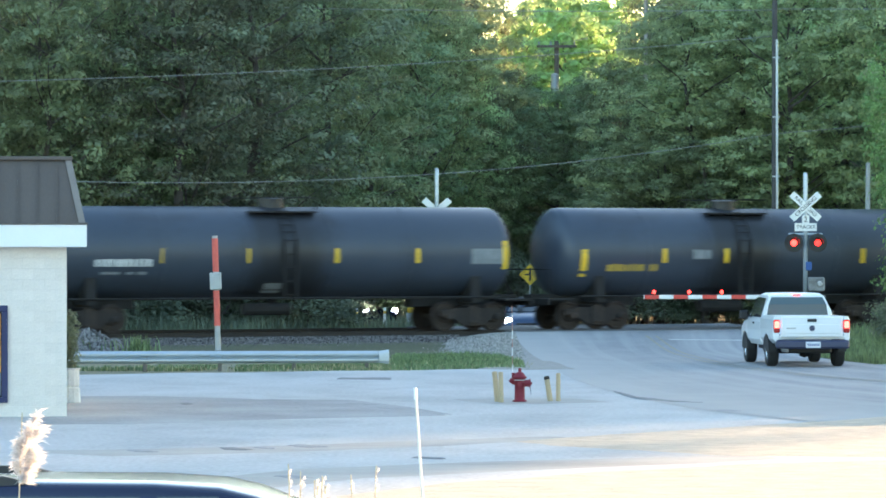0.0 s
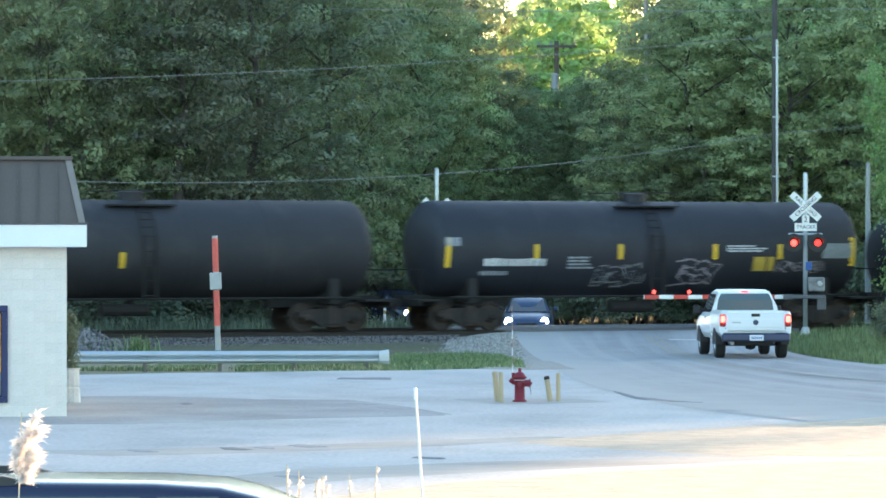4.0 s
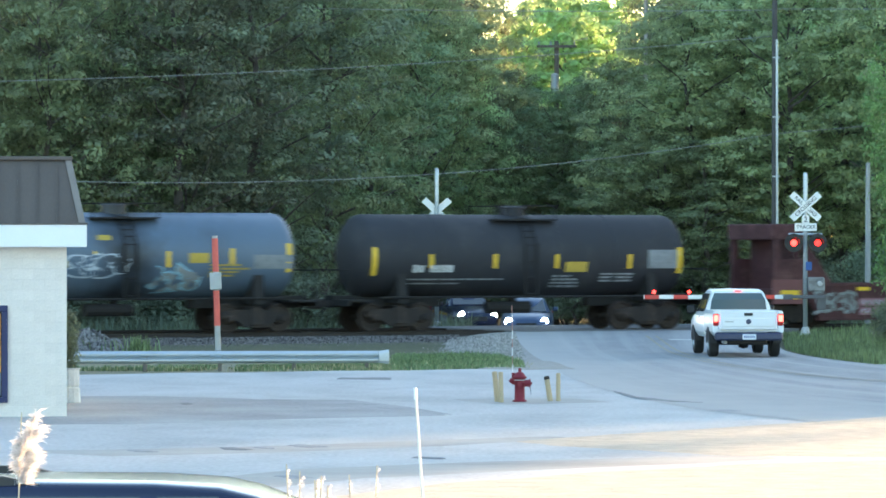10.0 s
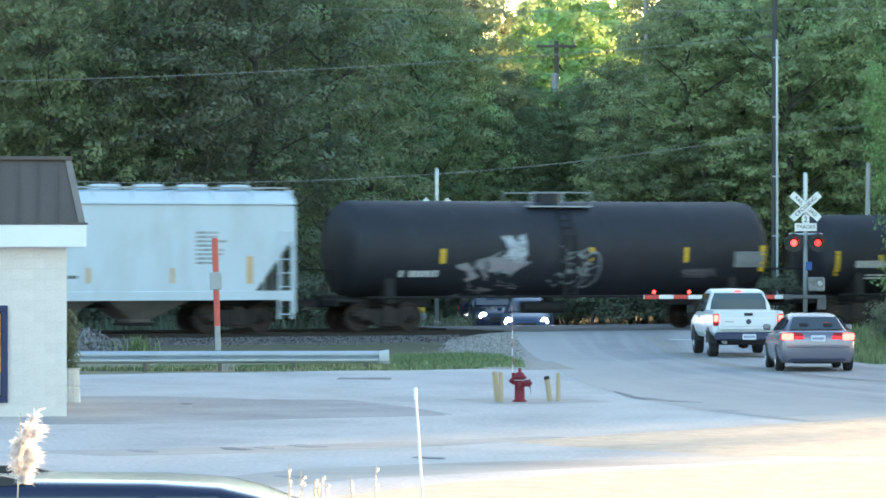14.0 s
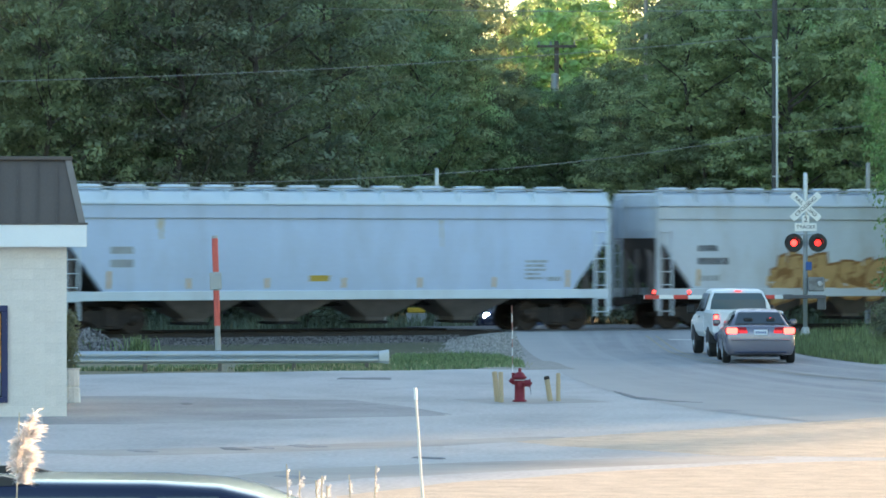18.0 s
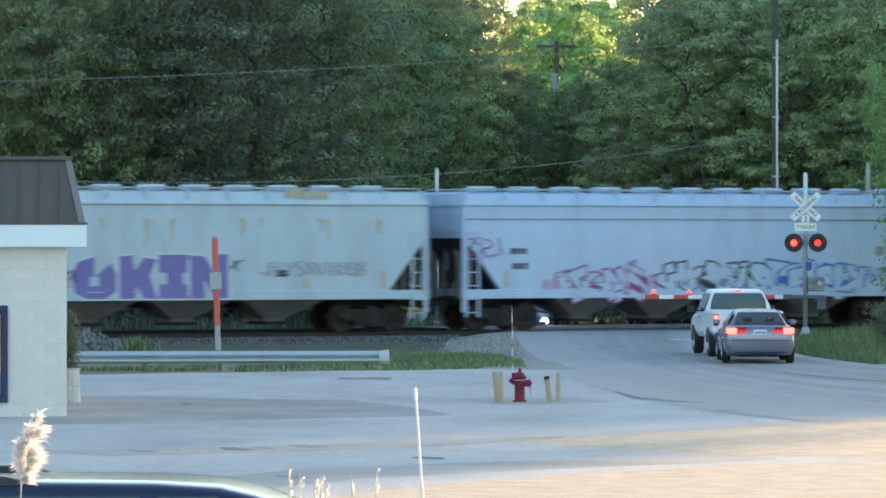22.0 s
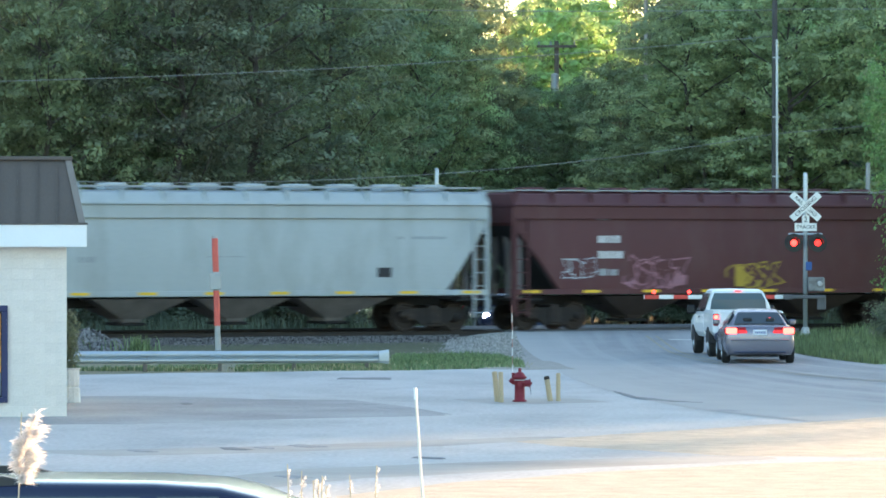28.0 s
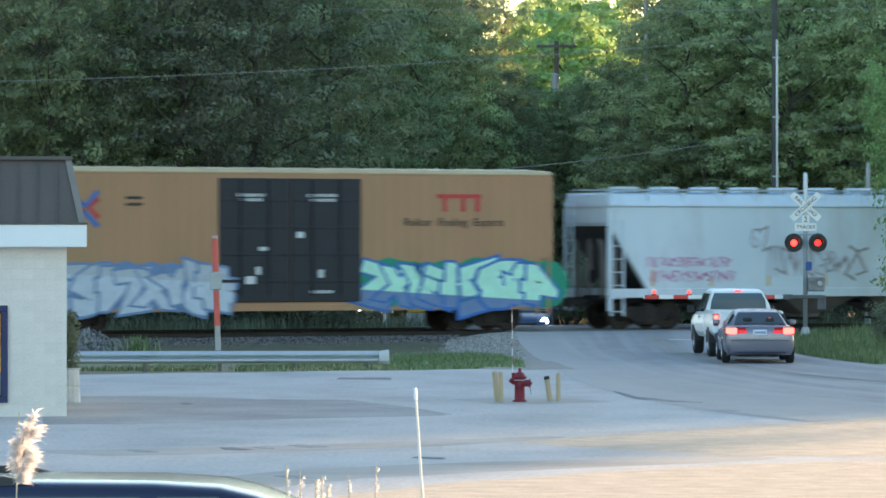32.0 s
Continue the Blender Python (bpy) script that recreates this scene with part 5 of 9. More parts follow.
M_SILVERCAR = mat("grey_metallic_paint", (0.26, 0.25, 0.30), 0.27, 0.5, var=0.04, spec=0.6)
M_NAVYCAR = mat("dark_navy_paint", (0.016, 0.020, 0.052), 0.16, var=0.05, spec=0.7)
M_BLUECAR = mat("blue_metallic", (0.07, 0.10, 0.17), 0.3, 0.4, var=0.05)
M_BUMPER = mat("dark_bumper", (0.055, 0.065, 0.12), 0.35, 0.4, var=0.1)
M_PLATE = mat("plate_pale", (0.68, 0.70, 0.74), 0.5, var=0.05)
M_PLATEBAR = mat("plate_bar", (0.10, 0.14, 0.32), 0.6, var=0.1)
M_TAILON = glow("brake_light", (1.0, 0.03, 0.02), 0.8, (0.5, 0.01, 0.01))
M_TAILLOW = glow("tail_light_low", (1.0, 0.03, 0.04), 0.22, (0.4, 0.01, 0.02))
M_TAILHOT = glow("brake_light_strong", (1.0, 0.09, 0.06), 1.6, (0.5, 0.01, 0.01))


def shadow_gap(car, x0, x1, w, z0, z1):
    # black block under the body: chassis and the shade beneath it in one
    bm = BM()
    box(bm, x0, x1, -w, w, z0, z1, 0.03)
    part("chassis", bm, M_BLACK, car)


def pickup():
    """Origin on the ground under the rear axle; x forward."""
    c = thing("pickup_truck", "white pickup truck with lit tail lights waiting at the crossing", "pickup truck")
    W2 = 1.0
    low = [(W2 - 0.10, 0.52), (W2 - 0.02, 0.66), (W2, 0.90), (W2 - 0.005, 1.12), (W2 - 0.05, 1.20)]
    # bed
    for s in (-1, 1):
        bm = BM()
        loft_ = []
        for x in (-1.12, -1.08, 0.6, 1.10):
            k = 0.03 if x == -1.12 else 0
            loft_.append([(x, s * (W2 - 0.10 - k), 0.60), (x, s * (W2 - 0.01 - k), 0.72), (x, s * (W2 - k), 0.95), (x, s * (W2 - k - 0.01), 1.22), (x, s * (W2 - k - 0.05), 1.30), (x, s * (W2 - k - 0.13), 1.30), (x, s * (W2 - 0.16), 0.85)])
        hull(bm, loft_)
        part("bed_side", bm, M_TRUCKWHITE, c)
    bm = BM()
    box(bm, -1.1, 1.1, -0.85, 0.85, 0.72, 0.80)
    part("bed_floor", bm, M_TRUCKWHITE, c)
    bm = BM()
    box(bm, -1.17, -1.09, -0.80, 0.80, 0.76, 1.30, 0.03)
    tg = part("tailgate", bm, M_TRUCKWHITE, c, "white tailgate")
    bm = BM()
    box(bm, -1.185, -1.165, -0.74, 0.74, 0.86, 1.10, 0.012)
    part("tailgate_panel", bm, M_TRUCKWHITE, tg)
    bm = BM()
    box(bm, -1.20, -1.165, -0.12, 0.12, 1.16, 1.24, 0.012)
    part("tailgate_handle", bm, M_BLACK, tg)
    bm = BM()
    lathe(bm, [(0, -1.20), (0.075, -1.195), (0.075, -1.16), (0, -1.16)], "x", 14, (0, 0, 1.0))
    part("badge", bm, M_BUMPER, tg, "plain dark oval badge")
    bm = BM()
    box(bm, -1.19, -1.165, 0.42, 0.66, 0.98, 1.015)
    part("name_bar", bm, M_STEELGREY, tg)
    for s in (-1, 1):
        bm = BM()
        box(bm, -1.15, -0.98, *sorted((s * 0.82, s * 0.985)), 0.88, 1.22, 0.03)
        t = part("tail_light", bm, M_REDGLASS, c, "red tail light")
        bm = BM()
        box(bm, -1.165, -1.14, *sorted((s * 0.84, s * 0.965)), 1.0, 1.18, 0.02)
        part("lit_lens", bm, M_TAILHOT, t)
    bm = BM()
    box(bm, -1.36, -1.12, -0.95, 0.95, 0.48, 0.70, 0.05)
    b = part("rear_bumper", bm, M_BUMPER, c, "dark chrome rear bumper")
    bm = BM()
    box(bm, -1.385, -1.355, -0.19, 0.19, 0.50, 0.66, 0.008)
    pl = part("number_plate", bm, M_PLATE, b)
    for i in range(6):
        bm = BM()
        box(bm, -1.389, -1.384, -0.15 + i * 0.052, -0.115 + i * 0.052, 0.55, 0.61)
        part("plate_mark", bm, M_PLATEBAR, b)
    # cab and bonnet
    bm = BM()
    loft(bm, [(1.14, low), (3.3, low), (3.55, [(W2 - 0.06, 0.52), (W2, 0.66), (W2 + 0.01, 0.95), (W2 - 0.06, 1.16), (0.3, 1.20)]), (4.55, [(W2 - 0.10, 0.52), (W2 - 0.03, 0.66), (W2 - 0.03, 0.92), (W2 - 0.10, 1.08), (0.3, 1.12)]), (4.68, [(W2 - 0.2, 0.55), (W2 - 0.14, 0.66), (W2 - 0.14, 0.86), (W2 - 0.2, 0.98), (0.3, 1.0)])])
    part("cab_body", bm, M_TRUCKWHITE, c)
    bm = BM()
    cabp = lambda zt, wt, wb: [(wb, 1.18), (wt + 0.05, zt - 0.16), (wt, zt - 0.06), (wt - 0.10, zt - 0.01), (0.2, zt)]
    loft(bm, [(1.16, cabp(1.58, 0.84, 0.95)), (1.30, cabp(1.84, 0.73, 0.95)), (1.55, cabp(1.88, 0.73, 0.95)), (2.6, cabp(1.88, 0.73, 0.95)), (2.9, cabp(1.82, 0.75, 0.95)), (3.45, cabp(1.40, 0.86, 0.95))])
    cab = part("cab_roof", bm, M_TRUCKWHITE, c)
    bm = BM()
    hull(bm, [[(1.145, -0.80, 1.30), (1.145, 0.80, 1.30), (1.20, 0.80, 1.30), (1.20, -0.80, 1.30)], [(1.145, -0.76, 1.58), (1.145, 0.76, 1.58), (1.20, 0.76, 1.58), (1.20, -0.76, 1.58)], [(1.245, -0.67, 1.765), (1.245, 0.67, 1.765), (1.30, 0.67, 1.765), (1.30, -0.67, 1.765)]])
    part("rear_window", bm, M_GLASSPALE, c, "tinted rear window")
    bm = BM()
    box(bm, 1.24, 1.30, -0.09, 0.09, 1.81, 1.84, 0.01)
    part("high_brake_light", bm, M_TAILON, c, "lit red high brake light")
    for s in (-1, 1):
        for x0, x1 in ((1.42, 2.0), (2.06, 2.95)):
            bm = BM()
            hull(bm, [[(x0, s * 0.955, 1.24), (x1 + 0.15, s * 0.955, 1.24), (x1, s * 0.795, 1.745), (x0 + 0.03, s * 0.795, 1.745)], [(x0, s * 0.93, 1.24), (x1 + 0.15, s * 0.93, 1.24), (x1, s * 0.775, 1.745), (x0 + 0.03, s * 0.775, 1.745)]])
            part("side_window", bm, M_GLASS, c)
        bm = BM()
        box(bm, 2.92, 3.06, *sorted((s * 1.02, s * 1.26)), 1.16, 1.40, 0.04)
        tube(bm, (2.98, s * 0.92, 1.24), (2.98, s * 1.05, 1.26), 0.03, n=6)
        part("wing_mirror", bm, M_BLACK, c)
        bm = BM()
        box(bm, 2.1, 2.3, *sorted((s * 0.985, s * 1.02)), 1.06, 1.11, 0.01)
        part("door_handle", bm, M_BLACK, c)
        bm = BM()
        prism(bm, [(0.46 * math.cos(k), 0.38 + 0.46 * math.sin(k)) for k in [math.pi * i / 12 for i in range(13)]], *sorted((s * 0.80, s * 1.012)))
        part("wheel_arch", bm, M_BLACK, c)
        bm = BM()
        prism(bm, [(3.68 + 0.46 * math.cos(k), 0.38 + 0.46 * math.sin(k)) for k in [math.pi * i / 12 for i in range(13)]], *sorted((s * 0.80, s * 1.018)))
        part("wheel_arch", bm, M_BLACK, c)
    for x in (0.0, 3.68):
        for s in (-1, 1):
            add_wheel(c, x, s * 0.86, 0.385, 0.27, M_CHROME)
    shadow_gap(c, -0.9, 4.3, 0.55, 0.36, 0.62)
    bm = BM()
    tube(bm, (0, -0.78, 0.385), (0, 0.78, 0.385), 0.06, n=8)
    lathe(bm, [(0, -0.16), (0.13, -0.13), (0.17, 0), (0.13, 0.13), (0, 0.16)], "y", 12, (0, 0, 0.385))
    part("rear_axle", bm, M_BLACK, c)
    bm = BM()
    tube(bm, (-1.0, 0.62, 0.42), (-0.3, 0.62, 0.42), 0.05, n=8)
    part("exhaust", bm, M_STEELGREY, c)
    return c


def saloon(name, label, category, paint, hgt, front_lights=False, L=4.8, wide=0.915, tail=True):
    """A saloon car; origin on the ground under the rear axle, x forward."""
    c = thing(name, label, category)
    k = hgt / 1.475
    w = wide
    P = lambda a, zl, zb: [(a - 0.10, zl), (a - 0.02, zl + 0.16), (a, 0.55), (a - 0.02, (0.55 + zb) / 2 + 0.05), (a - 0.10, zb - 0.03), (a * 0.5, zb)]
    bm = BM()
    loft(bm, [(-1.10, P(w - 0.16, 0.34, 0.80)), (-1.06, P(w - 0.07, 0.28, 0.97)), (-0.92, P(w - 0.03, 0.24, 1.04 * k)), (-0.4, P(w, 0.20, 1.05 * k)), (0.4, P(w, 0.18, 1.0 * k)), (2.2, P(w, 0.18, 0.96 * k)), (2.9, P(w, 0.20, 0.93 * k)), (3.35, P(w - 0.03, 0.22, 0.84)), (3.62, P(w - 0.12, 0.26, 0.74)), (3.72, P(w - 0.24, 0.32, 0.66))])
    smooth_faces(part("body", bm, paint, c))
    G = lambda zb, zt, wb, wt: [(wb, zb), (wt + 0.05, zt - 0.12), (wt, zt - 0.05), (wt - 0.09, zt - 0.01), (0.2, zt)]
    bm = BM()
    t = hgt
    loft(bm, [(-0.62, G(1.0 * k, 1.08 * k, w - 0.14, w - 0.22)), (-0.12, G(0.98 * k, t - 0.10, w - 0.10, 0.60)), (0.25, G(0.95 * k, t - 0.02, w - 0.08, 0.585)), (0.9, G(0.93 * k, t, w - 0.08, 0.59)), (1.5, G(0.92 * k, t - 0.04, w - 0.08, 0.60)), (2.35, G(0.90 * k, 1.0 * k, w - 0.10, 0.70))])
    smooth_faces(part("roof", bm, paint, c))
    bm = BM()
    hull(bm, [[(-0.66, -0.66, 1.085 * k), (-0.66, 0.66, 1.085 * k), (-0.5, 0.66, 1.04 * k), (-0.5, -0.66, 1.04 * k)], [(-0.19, -0.535, t - 0.085), (-0.19, 0.535, t - 0.085), (-0.06, 0.52, t - 0.14), (-0.06, -0.52, t - 0.14)]])
    part("rear_window", bm, M_GLASSCAR, c, "tinted rear window")
    for y0, y1 in ((-0.42, -0.18), (0.18, 0.42)):
        bm = BM()
        box(bm, -0.56, -0.50, y0, y1, 1.13 * k, 1.24 * k, 0.03)
        part("headrest", bm, M_BLACK, c)
    bm = BM()
    box(bm, -1.075, -1.045, -0.80, 0.80, 0.695, 0.71)
    part("boot_seam", bm, M_BLACK, c)
    bm = BM()
    box(bm, -1.135, -1.06, -0.78, 0.78, 0.60, 0.655, 0.025)
    part("bumper_ledge", bm, paint, c)
    bm = BM()
    hull(bm, [[(2.38, -0.68, 0.99 * k), (2.38, 0.68, 0.99 * k), (2.28, 0.68, 0.96 * k), (2.28, -0.68, 0.96 * k)], [(1.54, -0.54, t - 0.07), (1.54, 0.54, t - 0.07), (1.46, 0.54, t - 0.09), (1.46, -0.54, t - 0.09)]])
    part("windscreen", bm, M_GLASS, c)
    for s in (-1, 1):
        for pts in ([(-0.28, 1.06), (0.62, 1.03), (0.62, 1.36), (0.02, 1.33)], [(0.68, 1.03), (1.75, 1.0), (1.35, 1.33), (0.68, 1.37)]):
            bm = BM()
            zz = [z * k for _, z in pts]
            f = lambda z: s * (w - 0.075 - (z / k - 0.98) * 0.57)
            hull(bm, [[(x, f(z) + s * 0.012, z) for (x, _), z in zip(pts, zz)], [(x, f(z) - s * 0.03, z) for (x, _), z in zip(pts, zz)]])
            part("side_window", bm, M_GLASS, c)
        bm = BM()
        box(bm, 1.55, 1.72, *sorted((s * (w - 0.02), s * (w + 0.17))), 0.98, 1.13, 0.04)
        part("wing_mirror", bm, paint, c)
        for x in (0.0, 2.73):
            bm = BM()
            prism(bm, [(x + 0.37 * math.cos(q), 0.31 + 0.37 * math.sin(q)) for q in [math.pi * i / 12 for i in range(13)]], *sorted((s * (w - 0.2), s * (w + 0.006))))
            part("wheel_arch", bm, M_BLACK, c)
            add_wheel(c, x, s * (w - 0.10), 0.32, 0.215, M_CHROME)
        for x in (0.35, 1.25):
            bm = BM()
            box(bm, x, x + 0.18, *sorted((s * (w - 0.02), s * (w + 0.015))), 0.80, 0.835, 0.01)
            part("door_handle", bm, paint, c)
        bm = BM()
        box(bm, -1.10, -0.88, *sorted((s * 0.34, s * (w - 0.02))), 0.76, 0.97, 0.05)
        tl = part("tail_light", bm, M_REDGLASS, c, "red tail light")
        if tail:
            bm = BM()
            box(bm, -1.125, -1.05, *sorted((s * 0.60, s * (w - 0.05))), 0.79, 0.95, 0.03)
            part("lit_lens", bm, M_TAILHOT, tl)
            bm = BM()
            box(bm, -1.122, -1.07, *sorted((s * 0.34, s * 0.58)), 0.80, 0.89, 0.03)
            part("inner_lens", bm, M_TAILLOW, tl)
        bm = BM()
        box(bm, 3.40, 3.66, *sorted((s * 0.46, s * (w - 0.12))), 0.58, 0.72, 0.04)
        hl = part("headlight", bm, M_CHROME, c)
        if front_lights:
            bm = BM()
            lathe(bm, [(0, 0.0), (0.125, 0.0), (0.125, 0.02), (0, 0.03)], "x", 14, (3.665, s * 0.63, 0.65))
            part("beam_lens", bm, M_HEAD, hl, "bright headlight")
    bm = BM()
    box(bm, -1.11, -1.02, -0.70, 0.70, 0.28, 0.36, 0.03)
    part("bumper_valance", bm, M_BUMPER, c)
    bm = BM()
    box(bm, -1.13, -1.07, -0.18, 0.18, 0.75, 0.90, 0.008)
    part("number_plate", bm, M_PLATE, c)
    for i in range(6):
        bm = BM()
        box(bm, -1.134, -1.129, -0.14 + i * 0.048, -0.108 + i * 0.048, 0.80, 0.855)
        part("plate_mark", bm, M_PLATEBAR, c)
    bm = BM()
    box(bm, 3.66, 3.735, -0.36, 0.36, 0.42, 0.60, 0.02)
    part("grille", bm, M_BLACK, c)
    if tail:
        bm = BM()
        box(bm, -0.52, -0.43, -0.32, -0.25, 1.16, 1.205, 0.01)
        part("dash_light", bm, M_TAILON, c)
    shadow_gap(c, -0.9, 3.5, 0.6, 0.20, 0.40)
    return c


def minivan():
    """Dark family van, of which the roof shows; origin on the ground under its middle, x forward."""
    c = thing("minivan", "dark navy van with a glossy roof parked beside the lot", "van")
    w = 0.96
    P = lambda a, zl, zb: [(a - 0.10, zl), (a - 0.02, zl + 0.18), (a, 0.7), (a - 0.03, zb - 0.05), (a * 0.5, zb)]
    bm = BM()
    loft(bm, [(-2.42, P(w - 0.15, 0.35, 0.95)), (-2.3, P(w - 0.03, 0.26, 1.08)), (-1, P(w, 0.22, 1.08)), (1.0, P(w, 0.22, 1.05)), (1.7, P(w - 0.02, 0.24, 1.0)), (2.3, P(w - 0.10, 0.3, 0.82)), (2.45, P(w - 0.25, 0.36, 0.70))])
    part("body", bm, M_NAVYCAR, c)
    G = lambda zb, zt, wb, wt: [(wb, zb), (wt + 0.10, zt - 0.22), (wt + 0.07, zt - 0.10), (wt + 0.05, zt - 0.055), (wt + 0.015, zt - 0.022), (wt - 0.05, zt - 0.006), (wt * 0.5, zt - 0.001)]
    bm = BM()
    loft(bm, [(-2.35, G(1.04, 1.30, w - 0.06, 0.76)), (-2.05, G(1.04, 1.69, w - 0.05, 0.68)), (-1.5, G(1.04, 1.735, w - 0.05, 0.68)), (-0.6, G(1.04, 1.75, w - 0.05, 0.69)), (0.2, G(1.04, 1.742, w - 0.05, 0.69)), (0.62, G(1.03, 1.715, w - 0.05, 0.69)), (0.85, G(1.02, 1.66, w - 0.05, 0.69)), (1.15, G(1.0, 1.54, w - 0.05, 0.70)), (1.80, G(0.96, 1.16, w - 0.06, 0.74))])
    smooth_faces(part("roof", bm, M_NAVYCAR, c))
    for s in (-1, 1):
        bm = BM()
        hull(bm, [[(x, s * 0.66 + a, z + b) for a, b in ((-0.05, -0.06), (0.05, -0.06), (0.04, 0.03), (-0.04, 0.03))] for x, z in ((-1.9, 1.70), (-1.8, 1.745), (-0.75, 1.755), (-0.52, 1.70))])
        part("roof_rail", bm, M_BLACK, c)
        for x0, x1 in ((-2.1, -0.95), (-0.88, 0.12), (0.18, 1.05)):
            bm = BM()
            hull(bm, [[(x0, s * 0.905, 1.10), (x1 + 0.1, s * 0.905, 1.08), (min(x1, 0.62), s * 0.785, 1.655), (x0 + 0.05, s * 0.785, 1.655)], [(x0, s * 0.88, 1.10), (x1 + 0.1, s * 0.88, 1.08), (min(x1, 0.62), s * 0.76, 1.655), (x0 + 0.05, s * 0.76, 1.655)]])
            part("side_window", bm, M_GLASS, c)
        for x in (-1.55, 1.45):
            add_wheel(c, x, s * 0.84, 0.33, 0.22, M_CHROME)
    bm = BM()
    hull(bm, [[(1.80, -0.70, 1.14), (1.80, 0.70, 1.14), (1.70, 0.70, 1.08), (1.70, -0.70, 1.08)], [(0.98, -0.56, 1.585), (0.98, 0.56, 1.585), (0.90, 0.56, 1.53), (0.90, -0.56, 1.53)]])
    part("windscreen", bm, M_GLASS, c)
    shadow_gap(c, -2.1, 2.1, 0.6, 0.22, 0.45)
    return c


M_GLASSCAR = glass_mat("dim_window", (0.035, 0.045, 0.055))
M_GLASSPALE = glass_mat("tinted_window", (0.085, 0.115, 0.125))
PICKUP = pickup()
SEDAN = saloon("sedan", "grey metallic sedan with lit brake lights on the road", "car", M_SILVERCAR, 1.43, wide=0.95)
FAR_CAR = saloon("waiting_car", "blue car with bright headlights waiting beyond the tracks", "car", M_BLUECAR, 1.46, True, tail=False)
FAR_CAR_B = saloon("queued_car", "dark car with bright headlights queued beyond the tracks", "car", M_NAVYCAR, 1.55, True, tail=False)
FAR_CAR_C = saloon("distant_car", "grey car with headlights further back beyond the tracks", "car", M_SILVERCAR, 1.5, True, tail=False)
VAN = minivan()
VAN.matrix_basis = pose(-2.05, 27.75, 0, 0, 0, 0)
VAN.scale = (1.0, 1.0, 0.957)


# ---- the freight train ----
def train_s(t):
    """Way of the train in metres at t seconds: it gathers speed very slightly."""
    return 17.99 * t + 0.01185 * t * t


M_TRUCK = mat("truck_iron", (0.035, 0.030, 0.028), 0.8, 0.3, var=0.35, stain=(0.09, 0.06, 0.045), stain_amt=0.6, stain_scale=3)
M_WHEEL = mat("wheel_steel", (0.05, 0.04, 0.036), 0.6, 0.6, var=0.25)
M_UNDER = mat("underframe_black", (0.02, 0.019, 0.019), 0.8, 0.2, var=0.3)
M_MARKW = mat("stencil_white", (0.62, 0.63, 0.64), 0.7, var=0.2)
M_MARKG = mat("stencil_grey", (0.30, 0.32, 0.34), 0.7, var=0.2)
M_MARKB = mat("stencil_black", (0.03, 0.03, 0.035), 0.7, var=0.2)
M_MARKY = mat("stencil_yellow", (0.46, 0.33, 0.05), 0.6, var=0.2)
M_REFL = mat("yellow_reflective_tape", (0.80, 0.52, 0.03), 0.35, var=0.12)
M_PANELGREY = mat("test_panel_grey", (0.22, 0.235, 0.25), 0.7, var=0.3, scale=5)
GR = {k: mat("spray_" + k, c, 0.6, var=0.18, scale=4) for k, c in {
    "white": (0.66, 0.68, 0.72), "black": (0.03, 0.03, 0.035), "blue": (0.05, 0.15, 0.45), "sky": (0.30, 0.55, 0.72), "mint": (0.50, 0.82, 0.66), "green": (0.03, 0.26, 0.16),
    "purple": (0.20, 0.17, 0.42), "pink": (0.50, 0.16, 0.34), "orange": (0.42, 0.27, 0.11), "yellow": (0.66, 0.58, 0.12), "silver": (0.44, 0.47, 0.52), "teal": (0.05, 0.42, 0.33), "red": (0.5, 0.05, 0.05), "pale": (0.52, 0.58, 0.66), "dusk_blue": (0.16, 0.24, 0.42), "dusk": (0.30, 0.27, 0.30), "rust": (0.060, 0.014, 0.018), "ochre": (0.22, 0.11, 0.03), "gold": (0.42, 0.30, 0.04), "sage": (0.16, 0.36, 0.26), "plum": (0.24, 0.07, 0.20), "ash": (0.25, 0.27, 0.28), "rose": (0.30, 0.15, 0.19)}.items()}


def truck_proto():
    """A three-piece freight truck: side frames and bolster in one, with four wheels."""
    bm = BM()
    for s in (-1, 1):
        y0, y1 = (0.93, 1.07) if s > 0 else (-1.07, -0.93)
        prism(bm, [(-1.18, 0.50), (-1.18, 0.66), (-0.60, 0.74), (0.60, 0.74), (1.18, 0.66), (1.18, 0.50), (0.86, 0.50), (0.36, 0.18), (-0.36, 0.18), (-0.86, 0.50)], y0, y1)
        box(bm, -0.22, 0.22, y0 - 0.05, y1 + 0.05, 0.24, 0.62, 0.03)
        for x in (-0.89, 0.89):
            lathe(bm, [(0.0, 1.06), (0.12, 1.06), (0.12, 1.16), (0.07, 1.19), (0.0, 1.19)] if s > 0 else [(0.0, -1.19), (0.07, -1.19), (0.12, -1.16), (0.12, -1.06), (0.0, -1.06)], "y", 10, (x, 0, 0.46))
        for x in (-0.14, 0.0, 0.14):
            tube(bm, (x, 1.0 * s, 0.28), (x, 1.0 * s, 0.58), 0.055, n=7)
    box(bm, -0.2, 0.2, -1.12, 1.12, 0.56, 0.84, 0.03)
    for x in (-0.89, 0.89):
        tube(bm, (x, -0.95, 0.46), (x, 0.95, 0.46), 0.075, n=8)
    tr = part("truck", bm, M_TRUCK)
    bm = BM()
    lathe(bm, [(0.09, -0.07), (0.16, -0.07), (0.20, -0.02), (0.38, -0.02), (0.40, -0.06), (0.46, -0.06), (0.46, 0.05), (0.49, 0.06), (0.49, 0.085), (0.40, 0.085), (0.36, 0.03), (0.18, 0.03), (0.09, 0.08)], "y", 20)
    wh = part("wheel", bm, M_WHEEL)
    return tr, wh


TRUCK0, WHEEL0 = truck_proto()
